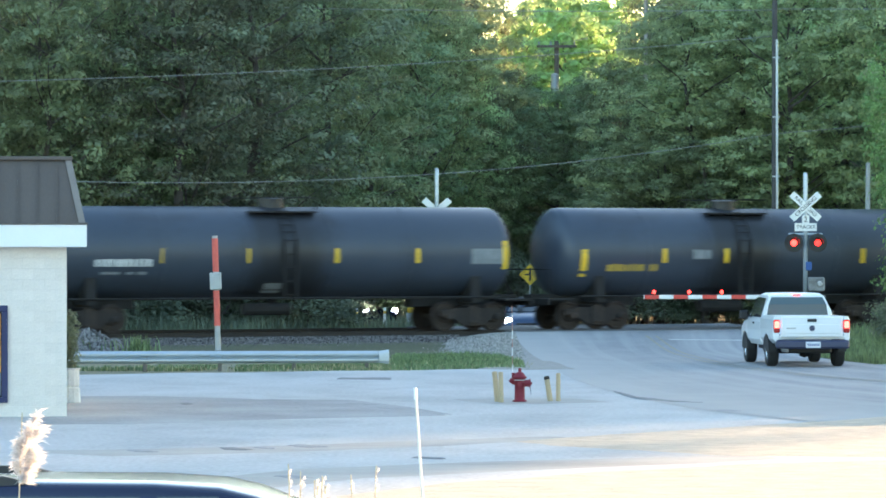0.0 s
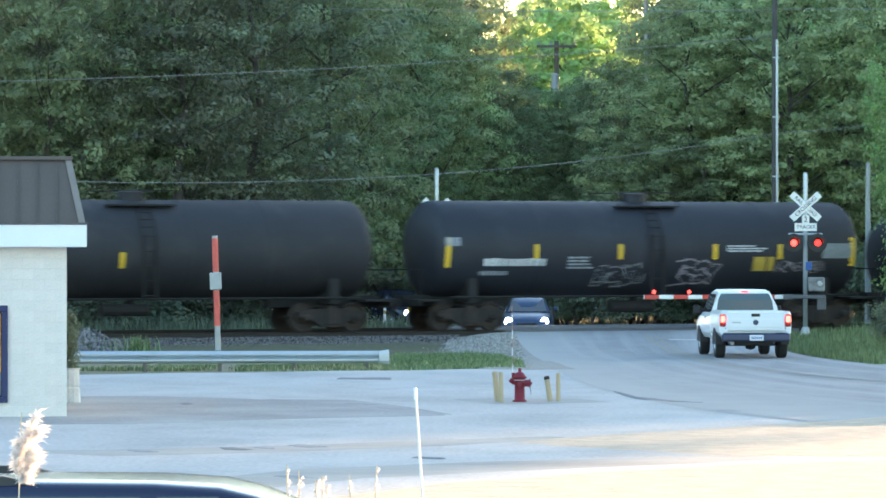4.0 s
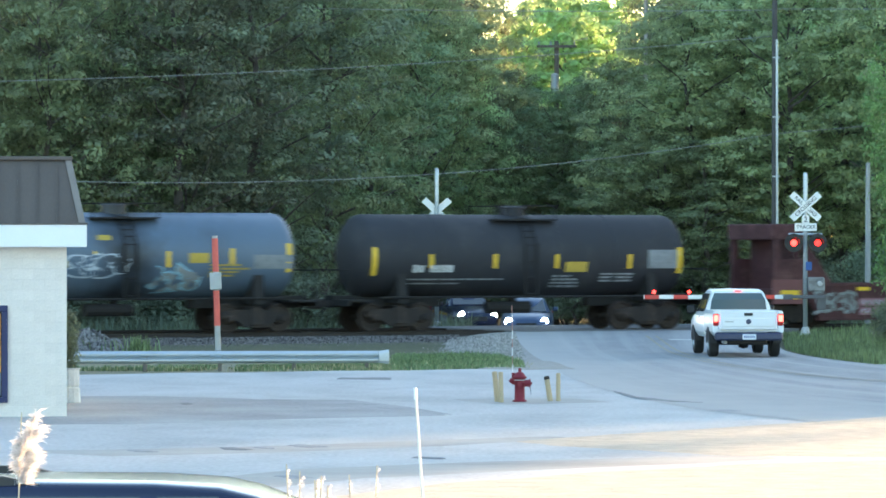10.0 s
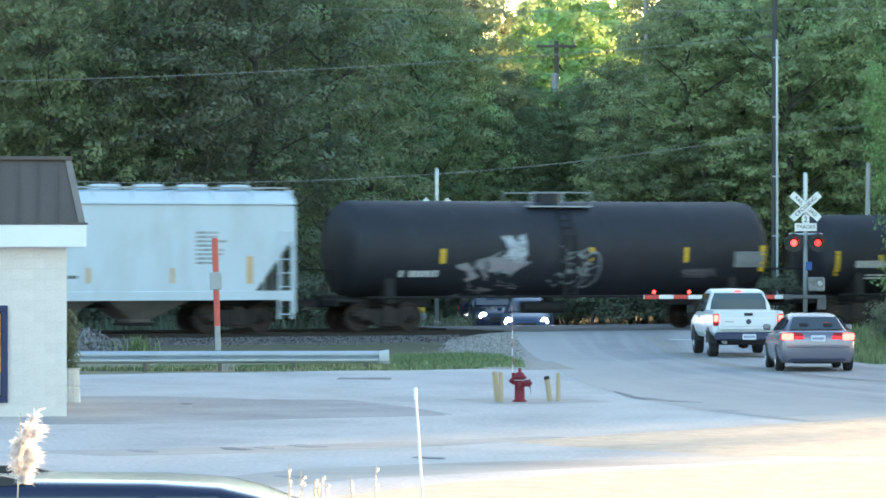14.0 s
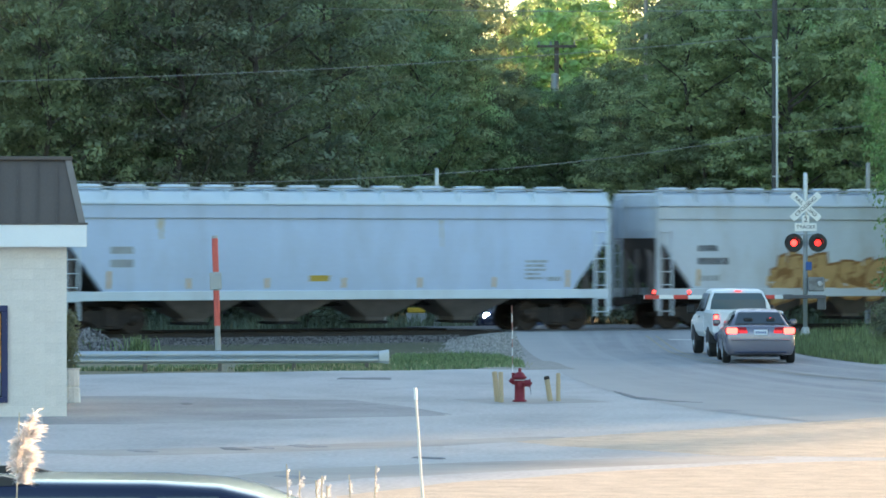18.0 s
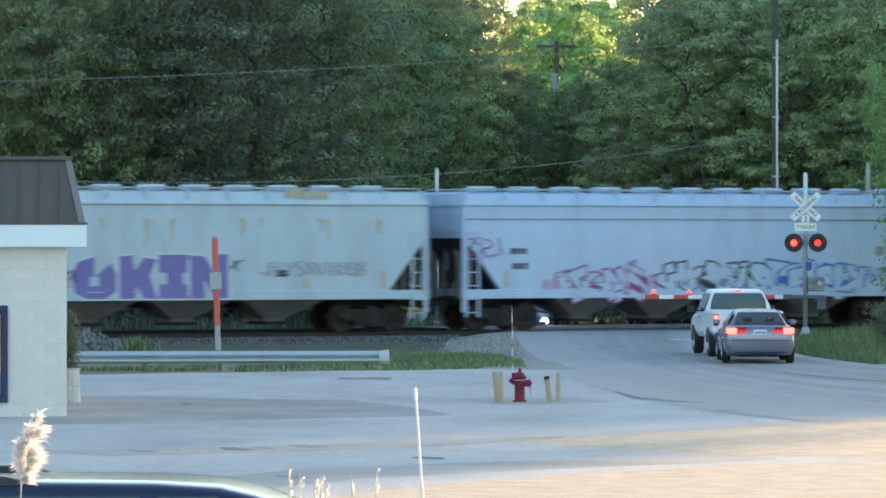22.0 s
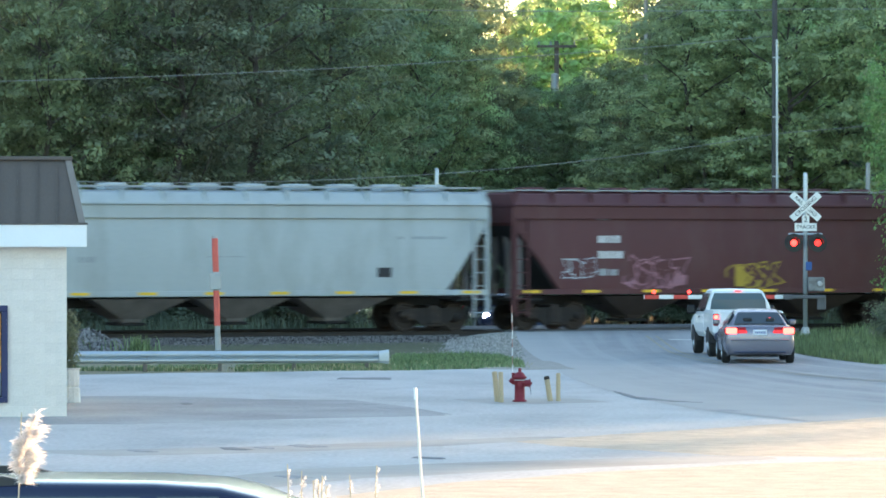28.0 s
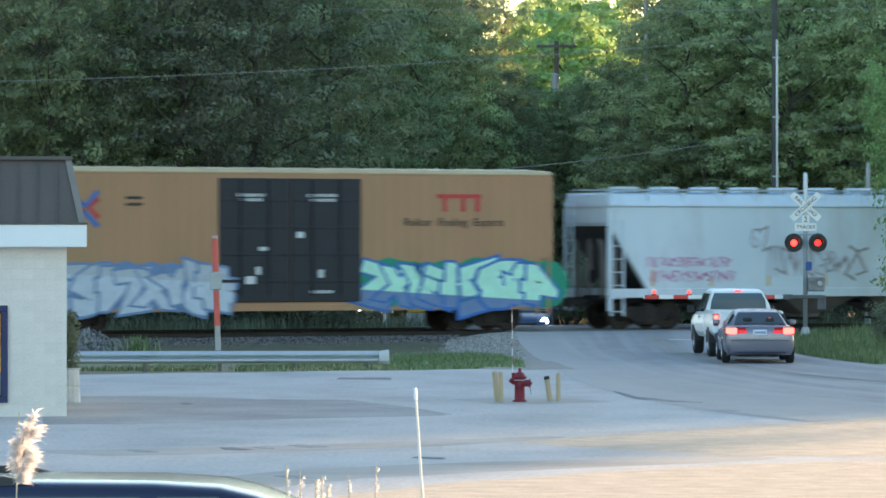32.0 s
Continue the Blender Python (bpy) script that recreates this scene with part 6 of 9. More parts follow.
TRUCK_ME, WHEEL_ME = TRUCK0.data, WHEEL0.data
bpy.data.objects.remove(TRUCK0)
bpy.data.objects.remove(WHEEL0)
for f_ in WHEEL_ME.polygons:
    f_.use_smooth = False


def add_truck(car, x):
    t = new("truck", TRUCK_ME)
    t.parent = car
    t.matrix_basis = pose(x, 0, 0)
    for wx in (-0.89, 0.89):
        for s in (-1, 1):
            w = new("wheel", WHEEL_ME)
            w.parent = t
            w.matrix_basis = pose(wx, 0.755 * s, 0.46, 0, 0, 180 if s > 0 else 0)


bm = BM()
box(bm, 0, 0.55, -0.09, 0.09, 0.80, 1.0, 0.02)
box(bm, 0.5, 0.78, -0.15, 0.13, 0.74, 1.04, 0.04)
tube(bm, (0.1, 0.3, 0.95), (0.55, 0.34, 0.55), 0.03, n=7)
COUPLER_ME = part("coupler", bm, M_TRUCK)
COUPLER_DATA = COUPLER_ME.data
bpy.data.objects.remove(COUPLER_ME)


def couplers(car, half, reach=0.0):
    for s in (-1, 1):
        c = new("coupler", COUPLER_DATA)
        c.parent = car
        c.matrix_basis = pose((half + reach) * s, 0, 0, 0, 0, 0 if s > 0 else 180)


def flat_side(y):
    return lambda z: -y


def tank_side(r, zc):
    return lambda z: -math.sqrt(max(0.01, r * r - (z - zc) ** 2))


def patch(bm, yf, x0, x1, z0, z1, lift=0.006, n=1):
    for i in range(n):
        a, b = z0 + (z1 - z0) * i / n, z0 + (z1 - z0) * (i + 1) / n
        vs = [bm.verts.new(p) for p in ((x0, yf(a) - lift, a), (x1, yf(a) - lift, a), (x1, yf(b) - lift, b), (x0, yf(b) - lift, b))]
        bm.faces.new(vs)


def letter_row(car, yf, x, z, w, h, n, material, name="lettering", seed=0):
    """A row of plain bars the size of a stencilled line."""
    rs = random.Random(seed)
    bm = BM()
    step = w / n
    for i in range(n):
        if n > 6 and rs.random() < 0.12:
            continue
        patch(bm, yf, x + i * step, x + i * step + step * rs.uniform(0.62, 0.84), z, z + h * rs.uniform(0.9, 1.0), 0.007, 2 if h > 0.2 else 1)
    return tagged(part(name, bm, material, car), kind="stuff")


def bar(car, yf, x, z, w, h, material, name="panel_mark", label=""):
    bm = BM()
    patch(bm, yf, x, x + w, z, z + h, 0.006, 3)
    return part(name, bm, material, car, label)


def stroke(bm, yf, pts, width, lift):
    """A painted line along points in x, z, round at its bends."""
    P = [Vector(p) for p in pts]
    L_ = []
    for i, p in enumerate(P):
        d = (P[min(i + 1, len(P) - 1)] - P[max(i - 1, 0)])
        d = d.normalized() if d.length > 1e-6 else Vector((1, 0))
        n = Vector((-d.y, d.x)) * width / 2
        L_.append((p + n, p - n))
    for (a, b), (c, d) in zip(L_, L_[1:]):
        try:
            bm.faces.new([bm.verts.new((q.x, yf(q.y) - lift, q.y)) for q in (a, b, d, c)])
        except ValueError:
            pass


GLYPHS = {}


def glyph(ch, fat):
    """The outline of one letter of the built-in font, fattened, as points in a unit box and their faces."""
    if (ch, fat) not in GLYPHS:
        cu = bpy.data.curves.new("glyph", "FONT")
        cu.body, cu.size, cu.offset, cu.resolution_u = ch, 1.0, fat, 2
        tmp = bpy.data.objects.new("tmp", cu)
        scene.collection.objects.link(tmp)
        me = bpy.data.meshes.new_from_object(tmp.evaluated_get(bpy.context.evaluated_depsgraph_get()))
        bpy.data.objects.remove(tmp)
        pts = np.array([v.co[:2] for v in me.vertices])
        GLYPHS[ch, fat] = (pts, [tuple(p.vertices) for p in me.polygons])
        bpy.data.meshes.remove(me)
    return GLYPHS[ch, fat]


# fat block letters with small counters, in a unit box
BLOCKS = {"O": [[(.5, 1), (.12, .86), (0, .5), (.06, .14), (.3, 0), (.5, 0), (.5, .30), (.40, .30), (.40, .52), (.5, .52)], [(.5, .52), (.60, .52), (.60, .30), (.5, .30), (.5, 0), (.75, 0), (.96, .16), (1, .5), (.88, .86)]],
          "K": [[(0, 0), (0, 1), (.34, 1.03), (.40, .66), (.66, .98), (1, .92), (.80, .55), (1, 0), (.64, 0), (.46, .30), (.40, .0)]],
          "I": [[(0, 1.04), (1, 1.04), (1, .62), (.80, .60), (.80, .34), (1, .34), (1, 0), (0, 0), (0, .34), (.26, .34), (.26, .60), (0, .62)]],
          "N": [[(0, 0), (0, 1.02), (.38, 1.0), (.70, .50), (.66, 1.04), (1, 1.06), (1, 0), (.66, 0), (.36, .46), (.40, 0)]]}


def block_word(car, yf, x0, x1, z0, z1, fill, edge, word):
    """A word in fat block letters that touch, each with a pale rim behind it."""
    rim, face = BM(), BM()
    wide = [{"O": 1.2, "I": 0.8}.get(c, 1.0) for c in word]
    unit, h, at = (x1 - x0) / sum(wide), z1 - z0, x0
    for i, ch in enumerate(word):
        w, left = wide[i] * unit, at
        at += w
        for grow, lift, bm in ((1.10, 0.005, rim), (0.97, 0.010, face)):
            for poly in BLOCKS[ch]:
                pts = [(left + (0.5 + (a - 0.5) * grow) * w, z0 + (0.5 + (b - 0.5) * (0.5 + grow / 2)) * h) for a, b in poly]
                bm.faces.new([bm.verts.new((x, yf(z) - lift - i * 0.0008, z)) for x, z in pts])
    for bm, m_ in ((rim, GR[edge]), (face, GR[fill])):
        bm.normal_update()
        bmesh.ops.triangulate(bm, faces=bm.faces[:])
        tagged(part("graffiti", bm, m_, car), kind="stuff")


def graffiti(car, yf, x0, x1, z0, z1, fill, edge, n, seed, word="", cloud=None, lower=None, paint=None, thick=-0.02):
    """Fat sprayed shapes in a row. Without a word they are letters turned over, leaned and run together, which spell nothing;
    HOLLOW shapes have only their outline; without an edge they are thin scribbles."""
    if set(word) and set(word) <= set(BLOCKS):
        return block_word(car, yf, x0, x1, z0, z1, fill, edge, word)
    rs = random.Random(seed)
    n = n if word else max(2, round(n * 1.45))
    h, w = z1 - z0, (x1 - x0) / n
    # a word's letters keep their own widths
    wide = [float(np.ptp(glyph(c, 0.0)[0][:, 0])) + 0.16 for c in word] or [1.0] * n
    inside = paint if fill == "HOLLOW" else GR[fill]
    layers = [(0.05 if word else 0.075, 0.014, inside, BM())] if edge else [(thick, 0.014, inside, BM())]
    if edge:
        layers.insert(0, (0.10 if word else 0.125, 0.009, GR[edge], BM()))
    if cloud:
        bk = BM()
        for i in range(n * 4):
            a = x0 + (i + 0.5) * (x1 - x0) / (n * 4)
            r, zc = rs.uniform(0.42, 0.56) * h, (z0 + z1) / 2 + rs.uniform(-0.02, 0.10) * h
            bk.faces.new([bk.verts.new((a + r * math.cos(k), yf(zc + r * math.sin(k)) - 0.004 - i * 0.0001, zc + r * math.sin(k))) for k in [2 * math.pi * q / 12 for q in range(12)]])
        tagged(part("graffiti", bk, GR[cloud], car), kind="stuff")
    for i in range(n):
        ch = word[i] if word else rs.choice("ESRKYXZ&3$#4") if edge or thick > 0 else rs.choice("esrmzgy&~?")
        flip = 1 if word else rs.choice((-1, 1))
        over = 1 if word else rs.choice((-1, 1))
        ref = glyph(ch, 0.0)[0]
        lo, size = ref.min(0), ref.max(0) - ref.min(0)
        lean, taper = rs.uniform(-0.12, 0.22), rs.uniform(-0.2, 0.2)
        w = (x1 - x0) * wide[i] / sum(wide)
        cx, cz = x0 + (x1 - x0) * (sum(wide[:i]) + wide[i] / 2) / sum(wide), (z0 + z1) / 2 + rs.uniform(-0.04, 0.04) * h
        sx, sz = w * ((1 - 0.10 / wide[i]) if word else rs.uniform(1.1, 1.55)), h * (0.86 if word else rs.uniform(0.62, 0.92))
        turn = 0.0 if word else rs.uniform(-0.35, 0.35)
        ct, st = math.cos(turn), math.sin(turn)
        for fat, lift, m_, bm in layers:
            pts, faces = glyph(ch, fat)
            q = (pts - lo) / np.maximum(size, 0.12) - 0.5
            vs = []
            for a, b in q:
                a, b = a * flip * ct - b * over * st, a * flip * st + b * over * ct
                z = cz + b * sz
                vs.append(bm.verts.new((cx + (a * (1 + taper * b) + lean * b) * sx, yf(z) - lift * 0.35 - 0.004 - i * 0.0035, z)))
            for f in faces:
                try:
                    bm.faces.new([vs[k] for k in f])
                except ValueError:
                    pass
    if lower:
        fat, lift, m_, bm = layers[-1]
        dn = bm.copy()
        zm = z0 + 0.52 * h
        bmesh.ops.bisect_plane(bm, geom=bm.verts[:] + bm.edges[:] + bm.faces[:], plane_co=(0, 0, zm), plane_no=(0.06, 0, 1), clear_inner=True)
        bmesh.ops.bisect_plane(dn, geom=dn.verts[:] + dn.edges[:] + dn.faces[:], plane_co=(0, 0, zm), plane_no=(0.06, 0, 1), clear_outer=True)
        layers.append((fat, lift, GR[lower], dn))
    for fat, lift, m_, bm in layers:
        tagged(part("graffiti", bm, m_, car), kind="stuff")


def side_marks(car, yf, rows, seed):
    """Stencils on a car's side: rows of bars ("t"), blocks of several short lines ("c"), lines ("l") and plain panels ("b")."""
    rs = random.Random(seed)
    for kind, x0, x1, z0, z1, n, m_ in rows:
        if kind == "t":
            letter_row(car, yf, x0, z0, x1 - x0, z1 - z0, n, m_, seed=rs.randrange(999))
        elif kind == "b":
            tape = m_ in (M_REFL, M_TAPEOLD)
            bar(car, yf, x0, z0, x1 - x0, z1 - z0, m_, "reflector" if tape else "panel_mark", "yellow reflective strip" if tape else "")
        else:
            bm = BM()
            k = max(n, 1)
            for i in range(k):
                za = z0 + (z1 - z0) * (i + 0.25) / k
                zb = za + min(0.09, (z1 - z0) / k * 0.55)
                a = x0
                end = x0 + (x1 - x0) * (1.0 if k == 1 else rs.uniform(0.6, 1.0))
                while a < end:
                    b = min(end, a + rs.uniform(0.10, 0.42))
                    patch(bm, yf, a, b, za, zb, 0.007)
                    a = b + 0.05
            tagged(part("lettering", bm, m_, car), kind="stuff")


def ladder(car, x, y, z0, z1, width, material, along="x"):
    bm = BM()
    ends = []
    for s in (-0.5, 0.5):
        p = (x + s * width, y) if along == "x" else (x, y + s * width)
        ends.append(p)
        box(bm, p[0] - 0.03, p[0] + 0.03, p[1] - 0.03, p[1] + 0.03, z0, z1)
    n = int((z1 - z0) / 0.38)
    for i in range(n):
        z = z0 + 0.15 + i * (z1 - z0 - 0.2) / max(1, n - 1)
        tube(bm, (*ends[0], z), (*ends[1], z), 0.016, n=6)
    return part("ladder", bm, material, car)


def stub_ends(car, half, y, material, platform_z=1.03):
    """End platforms with a hand rail and uncoupling lever."""
    for s in (-1, 1):
        bm = BM()
        box(bm, min(half * s, (half - 0.95) * s), max(half * s, (half - 0.95) * s), -1.45, 1.45, platform_z - 0.06, platform_z, 0.0)
        box(bm, min((half + 0.02) * s, (half - 0.06) * s), max((half + 0.02) * s, (half - 0.06) * s), -1.48, 1.48, platform_z - 0.20, platform_z, 0.01)
        part("end_platform", bm, material, car)
        bm = BM()
        for yy in (-1.4, -0.5, 0.5, 1.4):
            tube(bm, ((half - 0.05) * s, yy, platform_z), ((half - 0.05) * s, yy, platform_z + 0.95), 0.02, n=6)
        tube(bm, ((half - 0.05) * s, -1.4, platform_z + 0.95), ((half - 0.05) * s, 1.4, platform_z + 0.95), 0.02, n=6)
        part("hand_rail", bm, material, car)


def tank_car(L, top, paint, label, seed, marks=(), graf=(), pale_top=False):
    """A stub-sill tank car of tank length L, top of the shell at the height top over the rail."""
    car = thing("tank_car", label, "tank car", "cars of the freight train")
    zb = 1.08
    R = (top - zb) / 2
    zc = zb + R
    h = L / 2
    bm = BM()
    prof = [(0.0, -h)]
    for i in range(1, 8):
        k = i / 8 * math.pi / 2
        prof.append((R * math.sin(k), -h + 0.62 * (1 - math.cos(k))))
    prof.append((R, -h + 0.62))
    prof += [(R, x) for x in (-h * 0.5, -h * 0.16, h * 0.16, h * 0.5)]
    prof += [(r, -x) for r, x in reversed(prof[:9])]
    lathe(bm, prof, "x", 40, (0, 0, zc))
    smooth_faces(part("tank", bm, paint, car))
    yf = tank_side(R, zc)
    for x in (-h * 0.52, -h * 0.18, h * 0.18, h * 0.52):
        bm = BM()
        lathe(bm, [(R + 0.001, x - 0.05), (R + 0.010, x - 0.04), (R + 0.010, x + 0.04), (R + 0.001, x + 0.05)], "x", 40, (0, 0, zc))
        part("seam_band", bm, paint, car)
    # sills, saddles and running gear
    for s in (-1, 1):
        bm = BM()
        box(bm, min(s * (h + 0.45), s * (h - 3.4)), max(s * (h + 0.45), s * (h - 3.4)), -0.28, 0.28, 0.78, 1.16, 0.02)
        part("draft_sill", bm, M_UNDER, car)
        bm = BM()
        xa = s * (h - 1.55)
        prism(bm, [(-1.35, 0.92), (1.35, 0.92), (1.2, zc - R * 0.35), (-1.2, zc - R * 0.35)], 0, 0.34)
        bmesh.ops.rotate(bm, verts=bm.verts, cent=(0, 0, 0), matrix=Matrix.Rotation(math.pi / 2, 3, "Z"))
        bmesh.ops.translate(bm, verts=bm.verts, vec=(xa + 0.17, 0, 0))
        part("saddle", bm, M_UNDER, car)
    for s in (-1, 1):
        bm = BM()
        tube(bm, (-h + 0.7, 1.38 * s, 1.10), (h - 0.7, 1.38 * s, 1.10), 0.035, n=6)
        part("side_rail", bm, M_UNDER, car)
    stub_ends(car, h + 0.42, 1.4, M_UNDER)
    add_truck(car, -h + 1.55)
    add_truck(car, h - 1.55)
    couplers(car, h + 0.42)
    bm = BM()
    tube(bm, (-1.2, -0.5, 0.75), (0.4, -0.5, 0.75), 0.2, n=12)
    part("air_reservoir", bm, M_UNDER, car)
    bm = BM()
    lathe(bm, [(0.16, zb - 0.28), (0.16, zb - 0.05), (0.3, zb + 0.05)], "z", 12)
    part("bottom_outlet", bm, M_UNDER, car)
    # fittings on top
    bm = BM()
    lathe(bm, [(0.40, top - 0.12), (0.40, top + 0.20), (0.43, top + 0.20), (0.43, top + 0.25), (0.2, top + 0.30), (0, top + 0.31)], "z", 18)
    part("manway_dome", bm, paint, car)
    bm = BM()
    for s in (-1, 1):
        box(bm, -1.15, 1.15, s * 0.78 - 0.22, s * 0.78 + 0.22, top - 0.20, top - 0.15)
        for x in (-1.1, 0, 1.1):
            tube(bm, (x, s * 0.98, top - 0.2), (x, s * 0.98, top + 0.28), 0.018, n=6)
        tube(bm, (-1.1, s * 0.98, top + 0.28), (1.1, s * 0.98, top + 0.28), 0.018, n=6)
    part("top_platform", bm, M_GALVDULL if pale_top else M_UNDER, car)
    ladder(car, 0.0, -R * 0.995 - 0.10, 1.05, zc + R * 0.3, 0.42, M_UNDER)
    bm = BM()
    for k in range(4):
        a0, a1 = zc + R * (0.3 + 0.15 * k), zc + R * min(0.96, 0.3 + 0.15 * (k + 1))
        for s in (-0.21, 0.21):
            tube(bm, (s, yf(a0) - 0.10, a0), (s, yf(a1) - 0.10, a1), 0.022, n=6)
        tube(bm, (-0.21, yf(a1) - 0.10, a1), (0.21, yf(a1) - 0.10, a1), 0.018, n=6)
    part("ladder_bend", bm, M_UNDER, car)
    side_marks(car, yf, marks, seed)
    for i, g in enumerate(graf):
        graffiti(car, yf, *g[:7], seed * 7 + i, paint=paint, **(g[7] if len(g) > 7 else {}))
    return car


def stack(bm, rings):
    """Skins level rectangles (half length, half width, height, offset)."""
    out = []
    for xl, xr, y, z in rings:
        out.append([(xl, -y, z), (xr, -y, z), (xr, y, z), (xl, y, z)])
    hull(bm, out)
    return bm


def hopper_car(L, paint, trim, label, seed, top=4.62, slope=1.35, knee=3.0, bays=4, sill_tape=False, marks=(), graf=(), rust=0, curved=False, bay=None, ends=None):
    """A covered hopper of body length L: side sheets with cut-back ends, sills, bays, roof hatches and ladders."""
    car = thing("covered_hopper_car", label, "hopper car", "cars of the freight train")
    h = L / 2
    Y = 1.55
    bm = BM()
    # the side sheets bulge on some cars and are flat on others
    bulge = (lambda z: 1.57 - 0.05 * (z - 2.2) ** 2) if curved else (lambda z: Y)
    prof = [1.33 + (4.05 - 1.33) * i / 10 for i in range(11)]
    cut = lambda z: 0.06 + (slope - 0.06) * max(0.0, (knee - z) / (knee - 1.33))
    stack(bm, [(-h + cut(z), h - cut(z), bulge(z), z) for z in prof])
    part("body", bm, paint, car)
    if curved:
        for s in (-1, 1):
            bm = BM()
            box(bm, -h + 0.06, h - 0.06, *sorted((s * 1.36, s * 1.56)), 3.62, 4.035, 0.012)
            part("top_chord", bm, paint, car)
    # near-black sloping end sheets over the trucks
    for s in (-1, 1):
        bm = BM()
        hull(bm, [[(s * (h - slope + 0.03), -1.38, 1.33), (s * (h - slope + 0.03), 1.38, 1.33), (s * (h - slope + 0.09), 1.38, 1.33), (s * (h - slope + 0.09), -1.38, 1.33)],
                  [(s * (h - 0.08), -1.42, knee), (s * (h - 0.08), 1.42, knee), (s * (h - 0.02), 1.42, knee), (s * (h - 0.02), -1.42, knee)]])
        part("slope_sheet", bm, M_ENDSHEET, car)
    bm = BM()
    stack(bm, [(-h, h, Y + 0.03, 4.03), (-h, h, Y + 0.08, 4.06), (-h, h, Y + 0.06, 4.12), (-h + 0.02, h - 0.02, Y - 0.18, 4.42), (-h + 0.1, h - 0.1, 1.05, 4.50)])
    part("roof", bm, trim, car)
    n = int(L / 1.35)
    rib = None
    for i in range(n + 1):
        x = -h + 0.12 + i * (L - 0.24) / n
        if rib is None:
            bm = BM()
            prism(bm, [(-0.03, 4.12), (0.03, 4.12), (0.03, 4.5), (-0.03, 4.5)], -Y - 0.03, -1.0)
            rib = part("roof_rib", bm, trim, car)
            rib.matrix_basis = pose(x, 0, 0)
        else:
            share(rib, "roof_rib", car, pose(x, 0, 0))
        share(rib, "roof_rib", car, pose(x, 0, 0, 0, 0, 180))
    bm = BM()
    for s in (-1, 1):
        box(bm, -h + 0.05, h - 0.05, *sorted((s * 1.18, s * 0.62)), top - 0.06, top - 0.02)
        for i in range(n + 1):
            x = -h + 0.12 + i * (L - 0.24) / n
            box(bm, x - 0.02, x + 0.02, *sorted((s * 1.16, s * 1.08)), 4.45, top - 0.05)
    part("running_board", bm, M_GALVDULL, car)
    for i in range(n - 2):
        x = -h + 1.4 + i * (L - 2.8) / max(1, n - 3)
        bm = BM()
        box(bm, x - 0.36, x + 0.36, -0.42, 0.42, 4.48, top + 0.07, 0.05)
        part("hatch", bm, trim, car)
    for s in (-1, 1):
        bm = BM()
        box(bm, -h, h, *sorted((s * (Y - 0.10), s * (Y + 0.03))), 1.17 if sill_tape else 1.05, 1.34, 0.012)
        part("side_sill", bm, trim, car)
    bm = BM()
    box(bm, -h, h, -0.3, 0.3, 0.82, 1.12, 0.02)
    part("centre_sill", bm, M_UNDER, car)
    w = (L - 2 * 3.3) / bays
    for i in range(bays):
        xc = -h + 3.3 + (i + 0.5) * w
        bm = BM()
        stack(bm, [(xc - 0.32, xc + 0.32, 0.55, 0.36), (xc - 0.34, xc + 0.34, 0.62, 0.46), (xc - w * 0.47, xc + w * 0.47, 1.38, 1.10)])
        part("hopper_bay", bm, bay or M_BAY, car)
        bm = BM()
        box(bm, xc - 0.42, xc + 0.42, -0.72, 0.72, 0.26, 0.35, 0.02)
        part("outlet_gate", bm, M_UNDER, car)
    # open ends: slope sheet braces, posts, ladders, platforms
    for s in (-1, 1):
        bm = BM()
        for y in (-1.30, -0.45, 0.45, 1.30):
            box(bm, *sorted((s * (h - 0.42), s * (h - 0.30))), y - 0.05, y + 0.05, 1.05, knee - 0.25)
        for y in (-0.9, 0.9):
            tube(bm, (s * (h - 0.38), y, 1.1), (s * (h - 0.30), y * 0.3, knee - 0.3), 0.04, n=6)
        part("end_brace", bm, ends or M_BAY, car)
        bm = BM()
        box(bm, *sorted((s * (h - 1.1), s * h)), -1.5, 1.5, 0.98, 1.04)
        part("end_platform", bm, M_UNDER, car)
        for y in (-1, 1):
            bm = BM()
            box(bm, *sorted((s * (h - 0.06), s * (h + 0.02))), y * 1.52 - 0.05, y * 1.52 + 0.05, 0.62, 4.0)
            part("corner_post", bm, ends or trim, car)
        ladder(car, s * (h - 0.32), -1.57, 0.45, knee + 0.25, 0.44, trim)
        ladder(car, s * (h + 0.02), 1.15, 0.6, 4.3, 0.44, trim, "y")
        bm = BM()
        lathe(bm, [(0.02, 0.0), (0.24, 0.0), (0.26, 0.02), (0.24, 0.04), (0.02, 0.04)], "x", 14, (s * (h - 0.02), -0.4, 1.75))
        tube(bm, (s * (h - 0.2), -0.4, 1.75), (s * h, -0.4, 1.75), 0.03, n=6)
        part("brake_wheel", bm, M_UNDER, car)
    add_truck(car, -h + 1.75)
    add_truck(car, h - 1.75)
    couplers(car, h, 0.0)
    yf = lambda z: -bulge(z) - (0.04 if z < 1.42 else 0.0)
    yb = flat_side(Y + 0.032)
    rs = random.Random(seed)
    if sill_tape:
        for i in range(8):
            x = -h + 0.35 + i * (L - 1.3) / 7
            bar(car, yb, x, 1.22, 0.62, 0.09, M_REFL, "reflector", "yellow reflective strip")
    elif not any(r[6] is M_TAPEOLD for r in marks):
        for i in range(7):
            x = -h + slope + 0.15 + i * (L - 2 * slope - 0.4) / 6
            bar(car, yf, x, 1.42, 0.10, 0.55 if i in (0, 6) else 0.32, M_TAPEOLD, "reflector", "faded reflective strip")
    side_marks(car, yf, marks, seed)
    for i in range(rust):
        x = rs.uniform(-h * 0.85, h * 0.85)
        ln = rs.uniform(0.25, 1.0)
